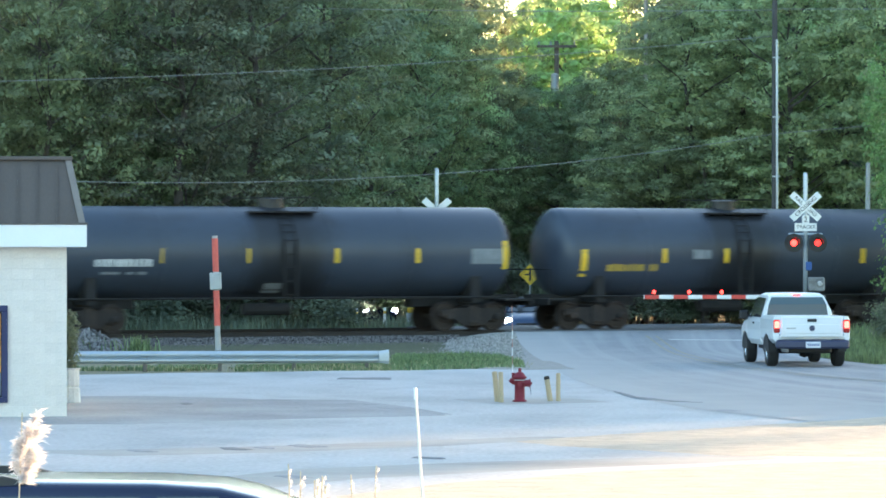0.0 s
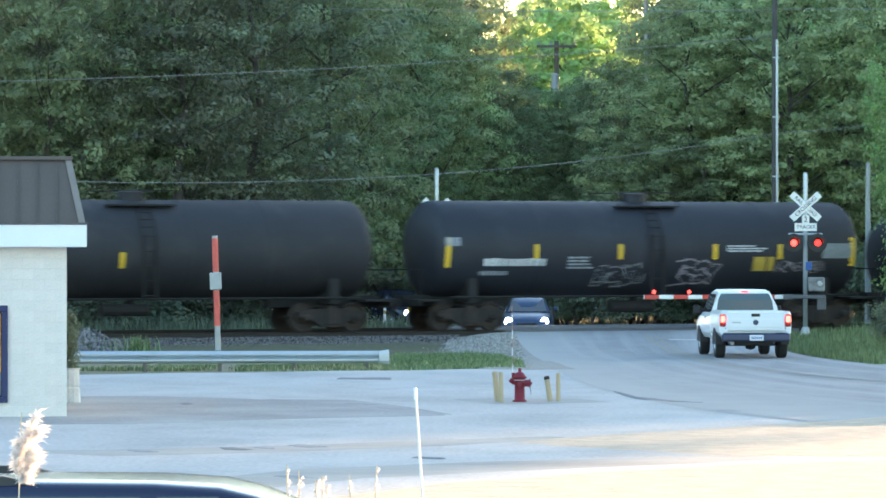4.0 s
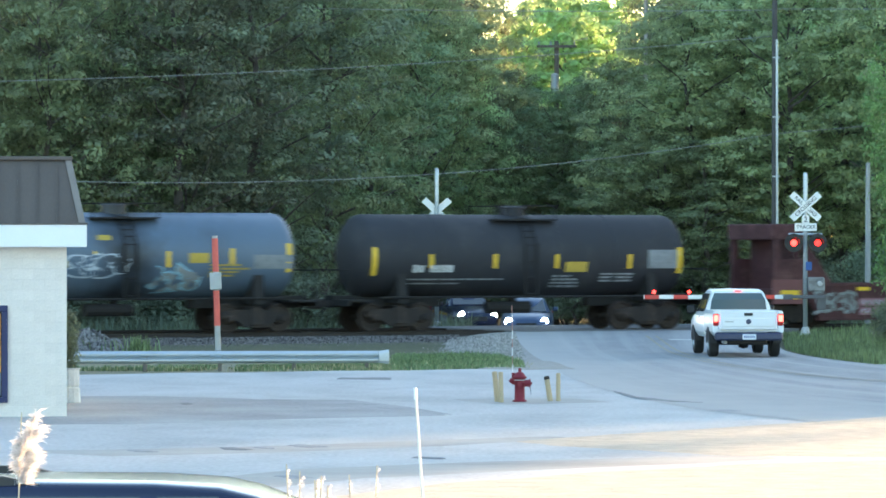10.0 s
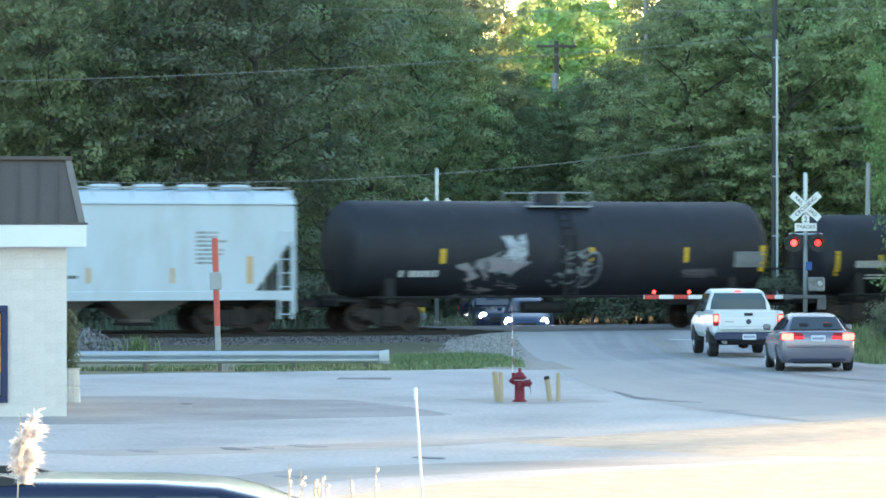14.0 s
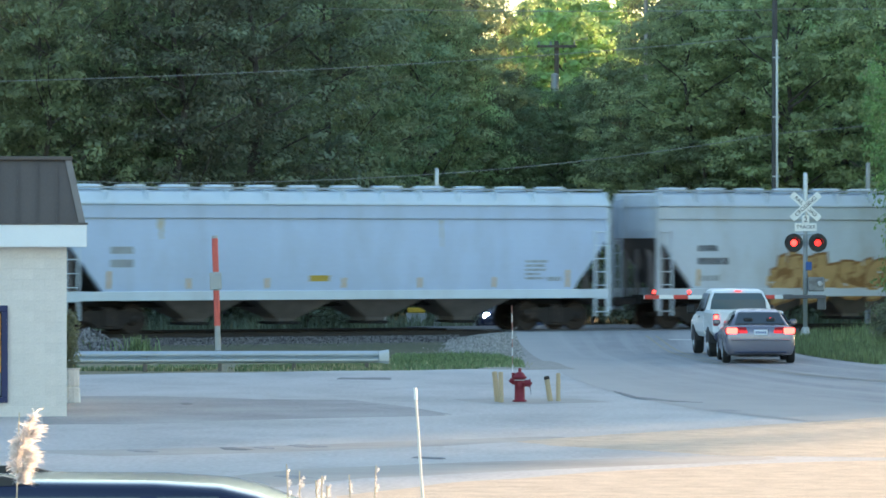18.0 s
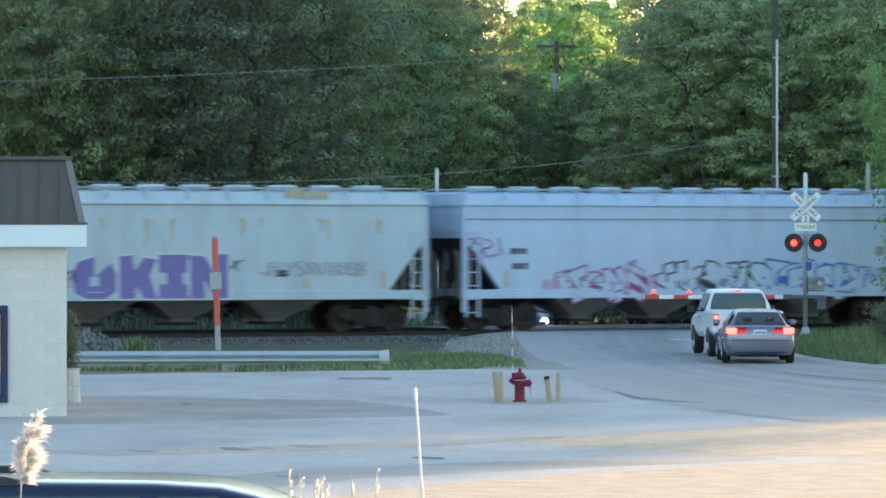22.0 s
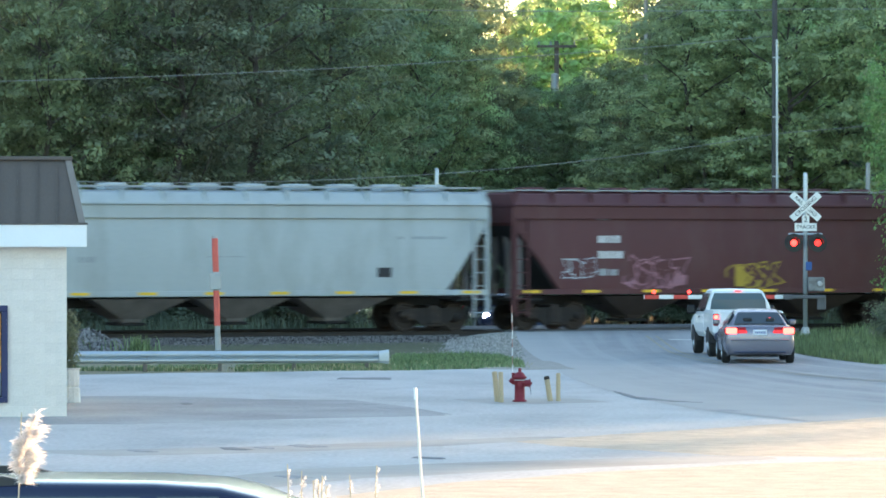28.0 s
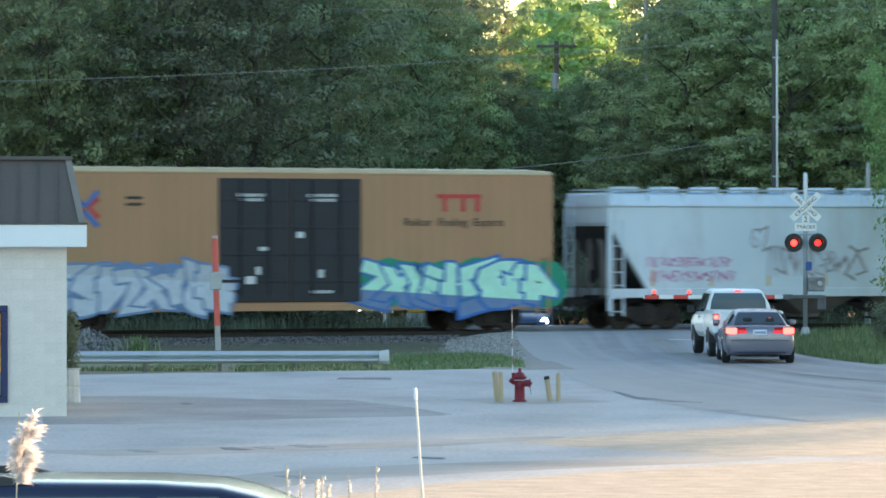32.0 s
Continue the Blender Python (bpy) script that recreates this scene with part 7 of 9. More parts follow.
        # a ragged wash that thins out as it runs down
        wd, bm = rs.uniform(0.08, 0.26), BM()
        for k in range(6):
            f0, f1 = k / 6, (k + 1) / 6
            c0, w0 = x + rs.uniform(-0.03, 0.03), wd * (1 - 0.75 * f0) * rs.uniform(0.6, 1.0)
            patch(bm, yf, c0 - w0 / 2, c0 + w0 / 2, 3.60 - ln * f1, 3.60 - ln * f0, 0.004)
        part("rust_streak", bm, M_RUSTTHIN, car)
    for i, g in enumerate(graf):
        graffiti(car, yf, *g[:7], seed * 3 + i, paint=paint, **(g[7] if len(g) > 7 else {}))
    return car


def box_car(L, paint, roofm, label, seed, top=5.22, door=None, rib=False, marks=(), graf=(), white_cap=False, doors_dark=None):
    car = thing("box_car", label, "box car", "cars of the freight train")
    h = L / 2
    Y = 1.55
    bm = BM()
    stack(bm, [(-h, h, Y, 0.84), (-h, h, Y, top - 0.16)])
    part("body", bm, paint, car)
    bm = BM()
    stack(bm, [(-h - 0.01, h + 0.01, Y + 0.03, top - 0.18), (-h - 0.01, h + 0.01, Y + 0.03, top - 0.14), (-h, h, Y - 0.05, top - 0.06), (-h, h, 0.3, top)])
    part("roof", bm, roofm, car)
    n = int(L / 1.45)
    for i in range(n):
        x0 = -h + 0.05 + i * (L - 0.1) / n
        bm = BM()
        hull(bm, [[(x, -Y + 0.02, top - 0.09), (x, 0, top + 0.03), (x, Y - 0.02, top - 0.09), (x, 0, top - 0.08)] for x in (x0 + 0.12, x0 + (L - 0.1) / n - 0.12)])
        part("roof_panel", bm, roofm, car)
    for s in (-1, 1):
        bm = BM()
        box(bm, -h, h, *sorted((s * (Y - 0.1), s * (Y + 0.02))), 0.70, 0.90, 0.01)
        part("side_sill", bm, paint, car)
        # ribbed end
        for k in range(7):
            z = 1.35 + k * (top - 1.9) / 6
            bm = BM()
            box(bm, *sorted((s * h, s * (h + 0.06))), -1.42, 1.42, z, z + 0.26, 0.05)
            part("end_rib", bm, paint, car)
        if white_cap and s < 0:
            bm = BM()
            box(bm, -h - 0.07, -h - 0.005, -1.5, 1.5, top - 0.62, top - 0.10, 0.02)
            part("end_cap", bm, M_MARKW, car, "white-painted upper end panel")
        ladder(car, s * (h - 0.35), -1.58, 0.5, 2.4, 0.42, paint)
        ladder(car, s * (h + 0.08), 1.2, 0.6, 3.2, 0.42, paint, "y")
        bm = BM()
        box(bm, *sorted((s * (h - 0.1), s * (h + 0.25))), -1.2, 1.2, 0.98, 1.03)
        part("end_platform", bm, M_UNDER, car)
    bm = BM()
    box(bm, -h, h, -0.35, 0.35, 0.75, 1.1, 0.02)
    part("centre_sill", bm, M_UNDER, car)
    np_ = int(L / 0.95) if not rib else int(L / 0.42)
    for s in (-1, 1):
        for i in range(np_ + 1):
            x = -h + 0.06 + i * (L - 0.12) / np_
            if door and door[0] - 0.1 < x < door[1] + 0.1:
                continue
            bm = BM()
            wd = 0.035 if not rib else 0.09
            box(bm, x - wd, x + wd, *sorted((s * Y, s * (Y + (0.022 if rib else 0.05)))), 0.90, top - 0.28, 0.008)
            part("side_rib", bm, paint, car)
    if door:
        mid = (door[0] + door[1]) / 2
        for s in (-1, 1):
            for a, b in ((door[0], mid - 0.015), (mid + 0.015, door[1])):
                bm = BM()
                box(bm, a, b, *sorted((s * (Y - 0.02), s * (Y + 0.06))), 0.98, top - 0.34, 0.02)
                dd = part("door", bm, doors_dark, car, "dark blue-black plug door")
                for k in range(4):
                    z = 1.6 + k * 0.85
                    bm = BM()
                    box(bm, a + 0.05, b - 0.05, *sorted((s * (Y + 0.05), s * (Y + 0.085))), z, z + 0.10, 0.01)
                    part("door_rib", bm, doors_dark, dd)
                for f in (0.3, 0.7):
                    bm = BM()
                    x = a + (b - a) * f
                    tube(bm, (x, s * (Y + 0.11), 1.2), (x, s * (Y + 0.11), top - 0.4), 0.025, n=6)
                    part("lock_bar", bm, doors_dark, dd)
    add_truck(car, -h + 2.1)
    add_truck(car, h - 2.1)
    couplers(car, h, 0.15)
    yf = flat_side(Y + (0.024 if rib else 0.052))
    yd = flat_side(Y + 0.09)
    for kind, x, z, ww, hh, k, mt in marks:
        f = yd if door and door[0] < x * h < door[1] else yf
        if kind == "t":
            letter_row(car, f, x * h, z, ww, hh, k, mt, seed=seed)
        else:
            bar(car, f, x * h, z, ww, hh, mt)
    for i, g in enumerate(graf):
        graffiti(car, yf, *g[:7], seed * 5 + i, paint=paint, **(g[7] if len(g) > 7 else {}))
    return car


def well_car(marks_seed=3):
    """A five-unit articulated well car with bulkheads, empty: one thing, a part for each unit."""
    car = thing("well_car", "empty rust-red five-unit container well car with end bulkheads and graffiti", "well car", "cars of the freight train")
    joints = [5.6, -9.7, -24.75, -39.75, -54.8, -70.4]
    mid = -32.4
    for i in range(5):
        xr, xl = joints[i] - mid - (0.25 if i else 0.1), joints[i + 1] - mid + (0.25 if i < 4 else 0.1)
        inl, inr = xl + 2.25, xr - 2.25
        bm = BM()
        box(bm, xl, inl, -0.5, 0.5, 0.78, 1.15, 0.03)
        unit = part("well_unit", bm, M_WELL, car)
        bm = BM()
        box(bm, inr, xr, -0.5, 0.5, 0.78, 1.15, 0.03)
        part("end_sill", bm, M_WELL, unit)
        for s in (-1, 1):
            bm = BM()
            prism(bm, [(xl + 1.9, 0.30), (xr - 1.9, 0.30), (xr - 1.55, 0.95), (xr - 1.55, 1.42), (xl + 1.55, 1.42), (xl + 1.55, 0.95)], *sorted((s * 1.50, s * 1.36)))
            part("side_girder", bm, M_WELL, unit)
            bm = BM()
            box(bm, xl + 1.5, xr - 1.5, *sorted((s * 1.53, s * 1.30)), 1.38, 1.48, 0.01)
            part("top_chord", bm, M_WELL, unit)
            bm = BM()
            box(bm, xl + 1.9, xr - 1.9, *sorted((s * 1.53, s * 1.20)), 0.24, 0.34, 0.01)
            part("bottom_chord", bm, M_WELL, unit)
        for k in range(int((xr - xl - 4) / 1.25)):
            x = xl + 2.3 + k * 1.25
            bm = BM()
            box(bm, x - 0.045, x + 0.045, -1.53, -1.36, 0.34, 1.40)
            part("side_post", bm, M_WELL, unit)
        for k in range(6):
            x = inl + 0.3 + k * (inr - inl - 0.6) / 5
            bm = BM()
            box(bm, x - 0.1, x + 0.1, -1.4, 1.4, 0.26, 0.36)
            part("floor_beam", bm, M_WELL, unit)
        for end, s in ((xl, 1), (xr, -1)):
            at = lambda d: end + s * d
            poly = lambda pts: [(at(d), z) for d, z in (pts if s > 0 else reversed(pts))]
            bm = BM()
            box(bm, *sorted((at(0.1), at(1.95))), -1.5, 1.5, 1.05, 1.30, 0.02)
            part("end_deck", bm, M_WELL, unit)
            bm = BM()
            box(bm, *sorted((at(0.05), at(1.40))), -1.48, 1.48, 2.95, 3.48, 0.04)
            part("bulkhead_header", bm, M_WELL, unit)
            bm = BM()
            box(bm, *sorted((at(0.85), at(0.95))), -1.3, 1.3, 1.3, 2.98)
            part("bulkhead", bm, M_WELL, unit)
            for y in (-1.40, 1.40):
                bm = BM()
                prism(bm, poly([(0.30, 1.28), (2.50, 1.28), (2.45, 1.47), (1.88, 2.25), (0.30, 2.25)]), y - 0.05, y + 0.05)
                part("gusset_plate", bm, M_WELL, unit)
                bm = BM()
                prism(bm, poly([(1.86, 2.22), (1.52, 2.22), (1.05, 2.97), (1.38, 2.97)]), y - 0.08, y + 0.08)
                part("brace", bm, M_WELL, unit)
                for p0, p1, h0 in ((0.16, 0.40, 1.28), (0.98, 1.12, 1.28)):
                    bm = BM()
                    box(bm, *sorted((at(p0), at(p1))), y - 0.085, y + 0.085, h0, 2.97)
                    part("bulkhead_post", bm, M_WELL, unit)
                bm = BM()
                box(bm, *sorted((at(0.3), at(1.9))), y - 0.085, y + 0.085, 2.18, 2.30)
                part("cross_rail", bm, M_WELL, unit)
            bm = BM()
            big = i == 4 and s > 0
            box(bm, *sorted((at(0.08 if big else 0.30), at(1.28 if big else 0.85))), -1.51, -1.46, 0.80, 1.62, 0.01)
            part("end_plate", bm, M_WELLPINK, unit, "paler red plate under the reflector")
            bm = BM()
            patch(bm, flat_side(1.51), at(0.74 if big else 0.56) - (0.36 if big else 0.24), at(0.74 if big else 0.56) + (0.36 if big else 0.24), 0.96 if big else 1.08, 1.26 if big else 1.34, 0.012)
            part("reflector", bm, M_REFL, unit, "yellow reflective patch")
        yf = flat_side(1.53)
        for k in range(4):
            x = xl + 3.35 + k * 2.65
            bm = BM()
            patch(bm, yf, x, x + 0.5, 1.24, 1.36, 0.008)
            part("reflector", bm, M_REFL, unit, "yellow reflective patch")
        xm = (xl + xr) / 2
        if i in (1, 2, 3):
            # the owner's name, as plain blocks of its colour
            bm = BM()
            for q, wd, tall in ((5.45, 0.52, 1), (6.02, 0.44, 0), (6.52, 0.44, 0), (7.58, 0.44, 1), (8.08, 0.44, 0), (8.58, 0.44, 0), (9.06, 0.42, 1)):
                patch(bm, yf, xl + q, xl + q + wd * 0.66, 0.66, 1.16 if tall else 1.03, 0.008)
            tagged(part("lettering", bm, M_MARKW, unit, "white block lettering"), kind="stuff")
        tags = {0: [(2.6, 12.6, 0.45, 1.25, "HOLLOW", "rose", 9)],
                1: [(9.9, 12.4, 0.45, 1.2, "HOLLOW", "rose", 3), (12.3, 13.4, 0.6, 1.1, "rose", None, 2), (2.6, 4.9, 0.6, 1.2, "rose", None, 4)],
                2: [(1.9, 5.6, 0.40, 1.30, "HOLLOW", "rose", 4), (6.0, 8.2, 0.45, 1.2, "rose", None, 3), (12.6, 13.2, 0.45, 1.3, "HOLLOW", "rose", 1)],
                4: [(1.7, 3.3, 0.42, 1.3, "ash", None, 5, {"thick": 0.01}), (3.5, 5.3, 0.76, 0.94, "pale", None, 9), (3.5, 5.3, 0.46, 0.64, "pale", None, 9), (5.4, 8.3, 0.42, 1.30, "ash", None, 5, {"thick": 0.035}), (8.9, 11.9, 0.42, 1.30, "sky", None, 3, {"thick": 0.03}), (12.0, 13.0, 0.5, 1.28, "dusk", "dusk_blue", 2)]}
        if i == 1:
            graffiti(unit, flat_side(1.46), xr - 2.0, xr - 0.9, 1.7, 2.5, "ash", "dusk_blue", 1, 71, paint=M_WELL)
        if i == 4:
            for za in (0.72, 0.42):
                bar(unit, yf, xl + 3.45, za, 1.95, 0.26, GR["rose"], "graffiti", "faded pink painted strip")
        for k, g in enumerate(tags.get(i, ())):
            graffiti(unit, yf, xl + g[0], xl + g[1], *g[2:7], 60 + i * 7 + k, paint=M_WELL, **(g[7] if len(g) > 7 else {}))
    for j, jx in enumerate(joints):
        add_truck(car, jx - mid + (-1.5 if j == 0 else 1.5 if j == 5 else 0))
    for s, x in ((1, joints[0] - mid), (-1, joints[5] - mid)):
        c = new("coupler", COUPLER_DATA)
        c.parent = car
        c.matrix_basis = pose(x + s * 0.25, 0, 0, 0, 0, 0 if s > 0 else 180)
    car["mid"] = mid
    return car


M_TANKBLUE = mat("tank_blue_grey", (0.050, 0.062, 0.088), 0.38, 0.0, var=0.15, scale=0.8, stain=(0.03, 0.03, 0.034), stain_amt=0.5, stain_scale=0.7, stretch=(0.6, 1, 1), spill=1.3)
M_TANKLIGHT = mat("tank_faded_blue", (0.105, 0.145, 0.205), 0.42, 0.0, var=0.15, scale=0.8, stain=(0.07, 0.08, 0.1), stain_amt=0.5, stain_scale=0.6, spill=0.7)
M_TANKBLACK = mat("tank_black", (0.016, 0.018, 0.026), 0.6, 0.0, var=0.2, scale=0.9, stain=(0.038, 0.040, 0.050), stain_amt=0.5, stain_scale=0.8)
M_TANKSOOT = mat("tank_dull_black", (0.022, 0.023, 0.029), 0.7, 0.0, var=0.2, scale=0.9, stain=(0.06, 0.055, 0.055), stain_amt=0.5, stain_scale=0.8)
M_ENDSHEET = mat("near_black_sheet", (0.018, 0.018, 0.02), 0.6, var=0.3, scale=2)
M_GALVDULL = mat("dull_grating", (0.40, 0.42, 0.44), 0.6, 0.3, var=0.2)
# one grey for bays and end braces, darker than the pale body paints
M_BAY = mat("grey_hopper_bay", (0.20, 0.185, 0.185), 0.85, var=0.35, scale=2)
M_BAYBROWN = mat("rusty_hopper_bay", (0.055, 0.042, 0.036), 0.85, var=0.35, scale=2)
M_TAPEOLD = mat("faded_orange_tape", (0.60, 0.38, 0.12), 0.7, var=0.25)
M_RUSTTHIN = mat("thin_rust_wash", (0.46, 0.42, 0.32), 0.85, var=0.25, scale=4)
P_GREY = mat("hopper_pale_grey", (0.47, 0.56, 0.73), 0.6, var=0.10, scale=0.7, stain=(0.37, 0.42, 0.50), stain_amt=0.5, stain_scale=0.8, stretch=(1, 1, 0.35))
P_GREY2 = mat("hopper_weathered_grey", (0.52, 0.57, 0.63), 0.65, var=0.12, scale=0.7, stain=(0.38, 0.37, 0.35), stain_amt=0.6, stain_scale=0.9, stretch=(1, 1, 0.35))
P_WHITE = mat("hopper_white", (0.60, 0.68, 0.75), 0.55, var=0.08, scale=0.7, stain=(0.42, 0.43, 0.44), stain_amt=0.5, stain_scale=0.8, stretch=(1, 1, 0.35))
P_WHITEOLD = mat("hopper_dull_white", (0.41, 0.445, 0.46), 0.6, var=0.10, scale=0.7, stain=(0.27, 0.28, 0.27), stain_amt=0.6, stain_scale=0.8, stretch=(1, 1, 0.35))
P_BONE = mat("hopper_bone_white", (0.50, 0.575, 0.65), 0.65, var=0.12, scale=0.7, stain=(0.40, 0.40, 0.39), stain_amt=0.5, stain_scale=0.9, stretch=(1, 1, 0.35))
P_BEIGE = mat("hopper_dirty_beige", (0.46, 0.46, 0.425), 0.7, var=0.14, scale=0.7, stain=(0.22, 0.20, 0.17), stain_amt=0.6, stain_scale=0.9, stretch=(1, 1, 0.35))
P_MAROON = mat("hopper_maroon", (0.088, 0.028, 0.032), 0.6, var=0.14, scale=0.7, stain=(0.11, 0.06, 0.058), stain_amt=0.5, stain_scale=0.9, stretch=(1, 1, 0.35))
P_MAROON2 = mat("hopper_weathered_maroon", (0.115, 0.045, 0.049), 0.65, var=0.16, scale=0.7, stain=(0.14, 0.085, 0.085), stain_amt=0.55, stain_scale=0.9, stretch=(1, 1, 0.35))
P_BOXRED = mat("boxcar_oxide_red", (0.074, 0.012, 0.017), 0.75, var=0.12, scale=0.8, stain=(0.065, 0.018, 0.019), stain_amt=0.4, spec=0.3)
P_ROOFPALE = mat("galvanised_roof", (0.55, 0.54, 0.54), 0.5, 0.3, var=0.15)
P_TAN = mat("boxcar_tan_yellow", (0.422, 0.235, 0.124), 0.6, var=0.10, scale=0.8, stain=(0.34, 0.24, 0.11), stain_amt=0.5, stretch=(1, 1, 0.3))
P_TANROOF = mat("boxcar_tan_roof", (0.50, 0.40, 0.24), 0.6, var=0.15, scale=0.8)
P_DOOR = mat("boxcar_door_black", (0.012, 0.015, 0.024), 0.5, var=0.2)
M_WELLPINK = mat("well_car_faded_red", (0.17, 0.07, 0.07), 0.75, var=0.25, scale=2)
M_WELL = mat("well_car_rust_red", (0.072, 0.026, 0.029), 0.75, var=0.45, scale=1.3, fine=9, stain=(0.15, 0.075, 0.07), stain_amt=0.75, stain_scale=1.4)

TRAIN = []


def add(car, right, t, length):
    """Notes a car whose leading body end is at right metres along the track at t seconds."""
    TRAIN.append((car, right - length / 2 - train_s(t), length))


W, G_, B_, Yw = M_MARKW, M_MARKG, M_MARKB, M_MARKY
add(tank_car(13.8, 4.0, M_TANKBLUE, "faded blue-grey railway tank car with yellow reflective strips", 1,
             [("t", -5.32, -3.2, 1.92, 2.15, 12, Yw), ("t", -1.94, -1.22, 2.32, 2.63, 6, G_), ("b", -6.12, -5.89, 1.74, 2.63, 1, M_REFL), ("b", -3.09, -2.93, 2.19, 2.66, 1, M_REFL), ("b", -0.75, -0.59, 2.18, 2.66, 1, M_REFL), ("b", 4.54, 4.7, 2.17, 2.66, 1, M_REFL)],
             []), 18.1, 0.0, 13.8)
add(tank_car(16.4, 4.0, M_TANKBLUE, "dark blue-grey railway tank car with a grimy middle band", 2,
             [("t", -6.57, -4.46, 2.11, 2.35, 12, W), ("t", -6.35, -4.81, 1.86, 1.95, 16, G_), ("b", 6.43, 7.55, 2.17, 2.66, 1, M_PANELGREY), ("b", -4.36, -4.22, 2.22, 2.67, 1, M_REFL), ("b", -1.49, -1.35, 2.22, 2.67, 1, M_REFL), ("b", 1.58, 1.73, 2.21, 2.67, 1, M_REFL), ("b", 4.43, 4.57, 2.2, 2.67, 1, M_REFL), ("b", 7.55, 7.73, 2.0, 2.91, 1, M_REFL), ("b", -0.71, -0.09, 1.13, 1.57, 1, M_PANELGREY)],
             []), 2.86, 0.0, 16.4)
add(tank_car(10.4, 3.76, M_TANKBLACK, "short black railway tank car with a white cross mark", 3,
             [("t", -4.36, -2.4, 2.0, 2.27, 10, W), ("l", -4.36, -1.18, 1.82, 1.92, 0, W), ("l", -4.36, -3.1, 1.68, 1.74, 0, W), ("b", 0.36, 1.33, 1.94, 2.26, 1, Yw), ("b", 0.23, 1.21, 1.34, 1.5, 1, Yw), ("b", 1.73, 1.94, 1.53, 2.42, 1, W), ("b", 1.53, 2.16, 1.75, 1.93, 1, W), ("b", 3.27, 4.32, 2.21, 2.83, 1, M_PANELGREY), ("b", 2.19, 2.86, 2.5, 2.91, 1, G_), ("b", -4.75, -4.6, 1.53, 2.43, 1, M_REFL), ("b", -2.38, -2.24, 1.95, 2.35, 1, M_REFL), ("b", -0.9, -0.76, 1.94, 2.41, 1, M_REFL), ("b", 1.19, 1.33, 1.94, 2.41, 1, M_REFL), ("b", 4.49, 4.65, 1.51, 2.47, 1, M_REFL)],
             []), -0.73, 0.8, 10.4)
add(tank_car(12.2, 3.76, M_TANKBLACK, "black railway tank car with white stencils", 4,
             [("t", -5.61, -4.78, 2.07, 2.35, 4, W), ("t", -4.49, -3.35, 2.06, 2.35, 5, W), ("t", -4.4, -3.37, 1.82, 1.92, 10, G_), ("c", -2.37, -1.88, 1.38, 2.67, 8, W), ("c", 0.11, 0.77, 1.45, 2.47, 7, G_), ("c", 3.47, 4.38, 1.84, 2.21, 3, G_), ("b", 3.47, 4.56, 2.21, 2.78, 1, M_PANELGREY), ("b", 1.84, 2.62, 2.21, 2.62, 1, Yw), ("t", 1.61, 2.92, 1.98, 2.09, 9, W), ("b", 1.57, 1.88, 1.62, 1.77, 1, G_), ("b", 4.93, 5.33, 2.01, 2.14, 1, GR["orange"]), ("b", -5.65, -5.5, 1.64, 2.62, 1, M_REFL), ("b", -1.29, -1.15, 2.15, 2.64, 1, M_REFL), ("b", 1.05, 1.2, 2.15, 2.64, 1, M_REFL), ("b", 3.3, 3.45, 2.14, 2.62, 1, M_REFL), ("b", 5.47, 5.65, 1.64, 2.63, 1, M_REFL)],
             [], True), 0.7, 1.6, 12.2)
add(tank_car(12.4, 3.76, M_TANKSOOT, "dull black railway tank car with yellow stencils", 5,
             [("t", -4.42, -3.7, 1.9, 2.14, 4, G_), ("t", -3.14, -2.52, 1.9, 2.14, 4, G_), ("b", 1.91, 2.66, 1.9, 2.18, 1, Yw), ("b", 4.66, 5.72, 2.25, 2.86, 1, M_PANELGREY), ("t", 4.79, 5.34, 2.95, 3.11, 3, W), ("b", 4.24, 4.66, 1.84, 2.01, 1, W), ("b", -5.54, -5.39, 1.8, 2.72, 1, M_REFL), ("b", -3.42, -3.28, 2.03, 2.48, 1, M_REFL), ("b", -1.24, -1.1, 2.06, 2.51, 1, M_REFL), ("b", 1.4, 1.55, 2.02, 2.5, 1, M_REFL), ("b", 3.77, 3.91, 2.01, 2.47, 1, M_REFL), ("b", 5.58, 5.75, 1.75, 2.75, 1, M_REFL)],
             [], True), 0.7, 2.4, 12.4)
add(tank_car(16.3, 4.22, M_TANKBLACK, "long black railway tank car with small graffiti", 6,
             [("t", -6.53, -4.01, 2.1, 2.35, 11, W), ("t", -6.39, -5.25, 1.8, 1.94, 8, G_), ("c", -3.25, -2.23, 1.98, 2.42, 4, G_), ("c", 2.7, 4.32, 2.53, 2.78, 3, W), ("b", 3.73, 4.51, 1.91, 2.38, 1, Yw), ("b", 6.36, 7.51, 2.33, 2.83, 1, M_PANELGREY), ("t", -7.7, -7.15, 2.75, 3.04, 4, G_), ("b", -7.7, -7.53, 2.06, 3.02, 1, M_REFL), ("b", -4.49, -4.35, 2.31, 2.8, 1, M_REFL), ("b", -1.4, -1.25, 2.31, 2.8, 1, M_REFL), ("b", 2.16, 2.31, 2.3, 2.8, 1, M_REFL), ("b", 4.64, 4.79, 2.3, 2.8, 1, M_REFL), ("b", 7.45, 7.62, 2.07, 3.03, 1, M_REFL)],
             [(-2.1, -0.42, 1.49, 2.09, "HOLLOW", "ash", 4), (0.91, 2.33, 1.47, 2.25, "HOLLOW", "dusk", 3), (4.57, 6.46, 1.79, 2.33, "dusk", None, 5)]), 6.91, 3.5, 16.3)
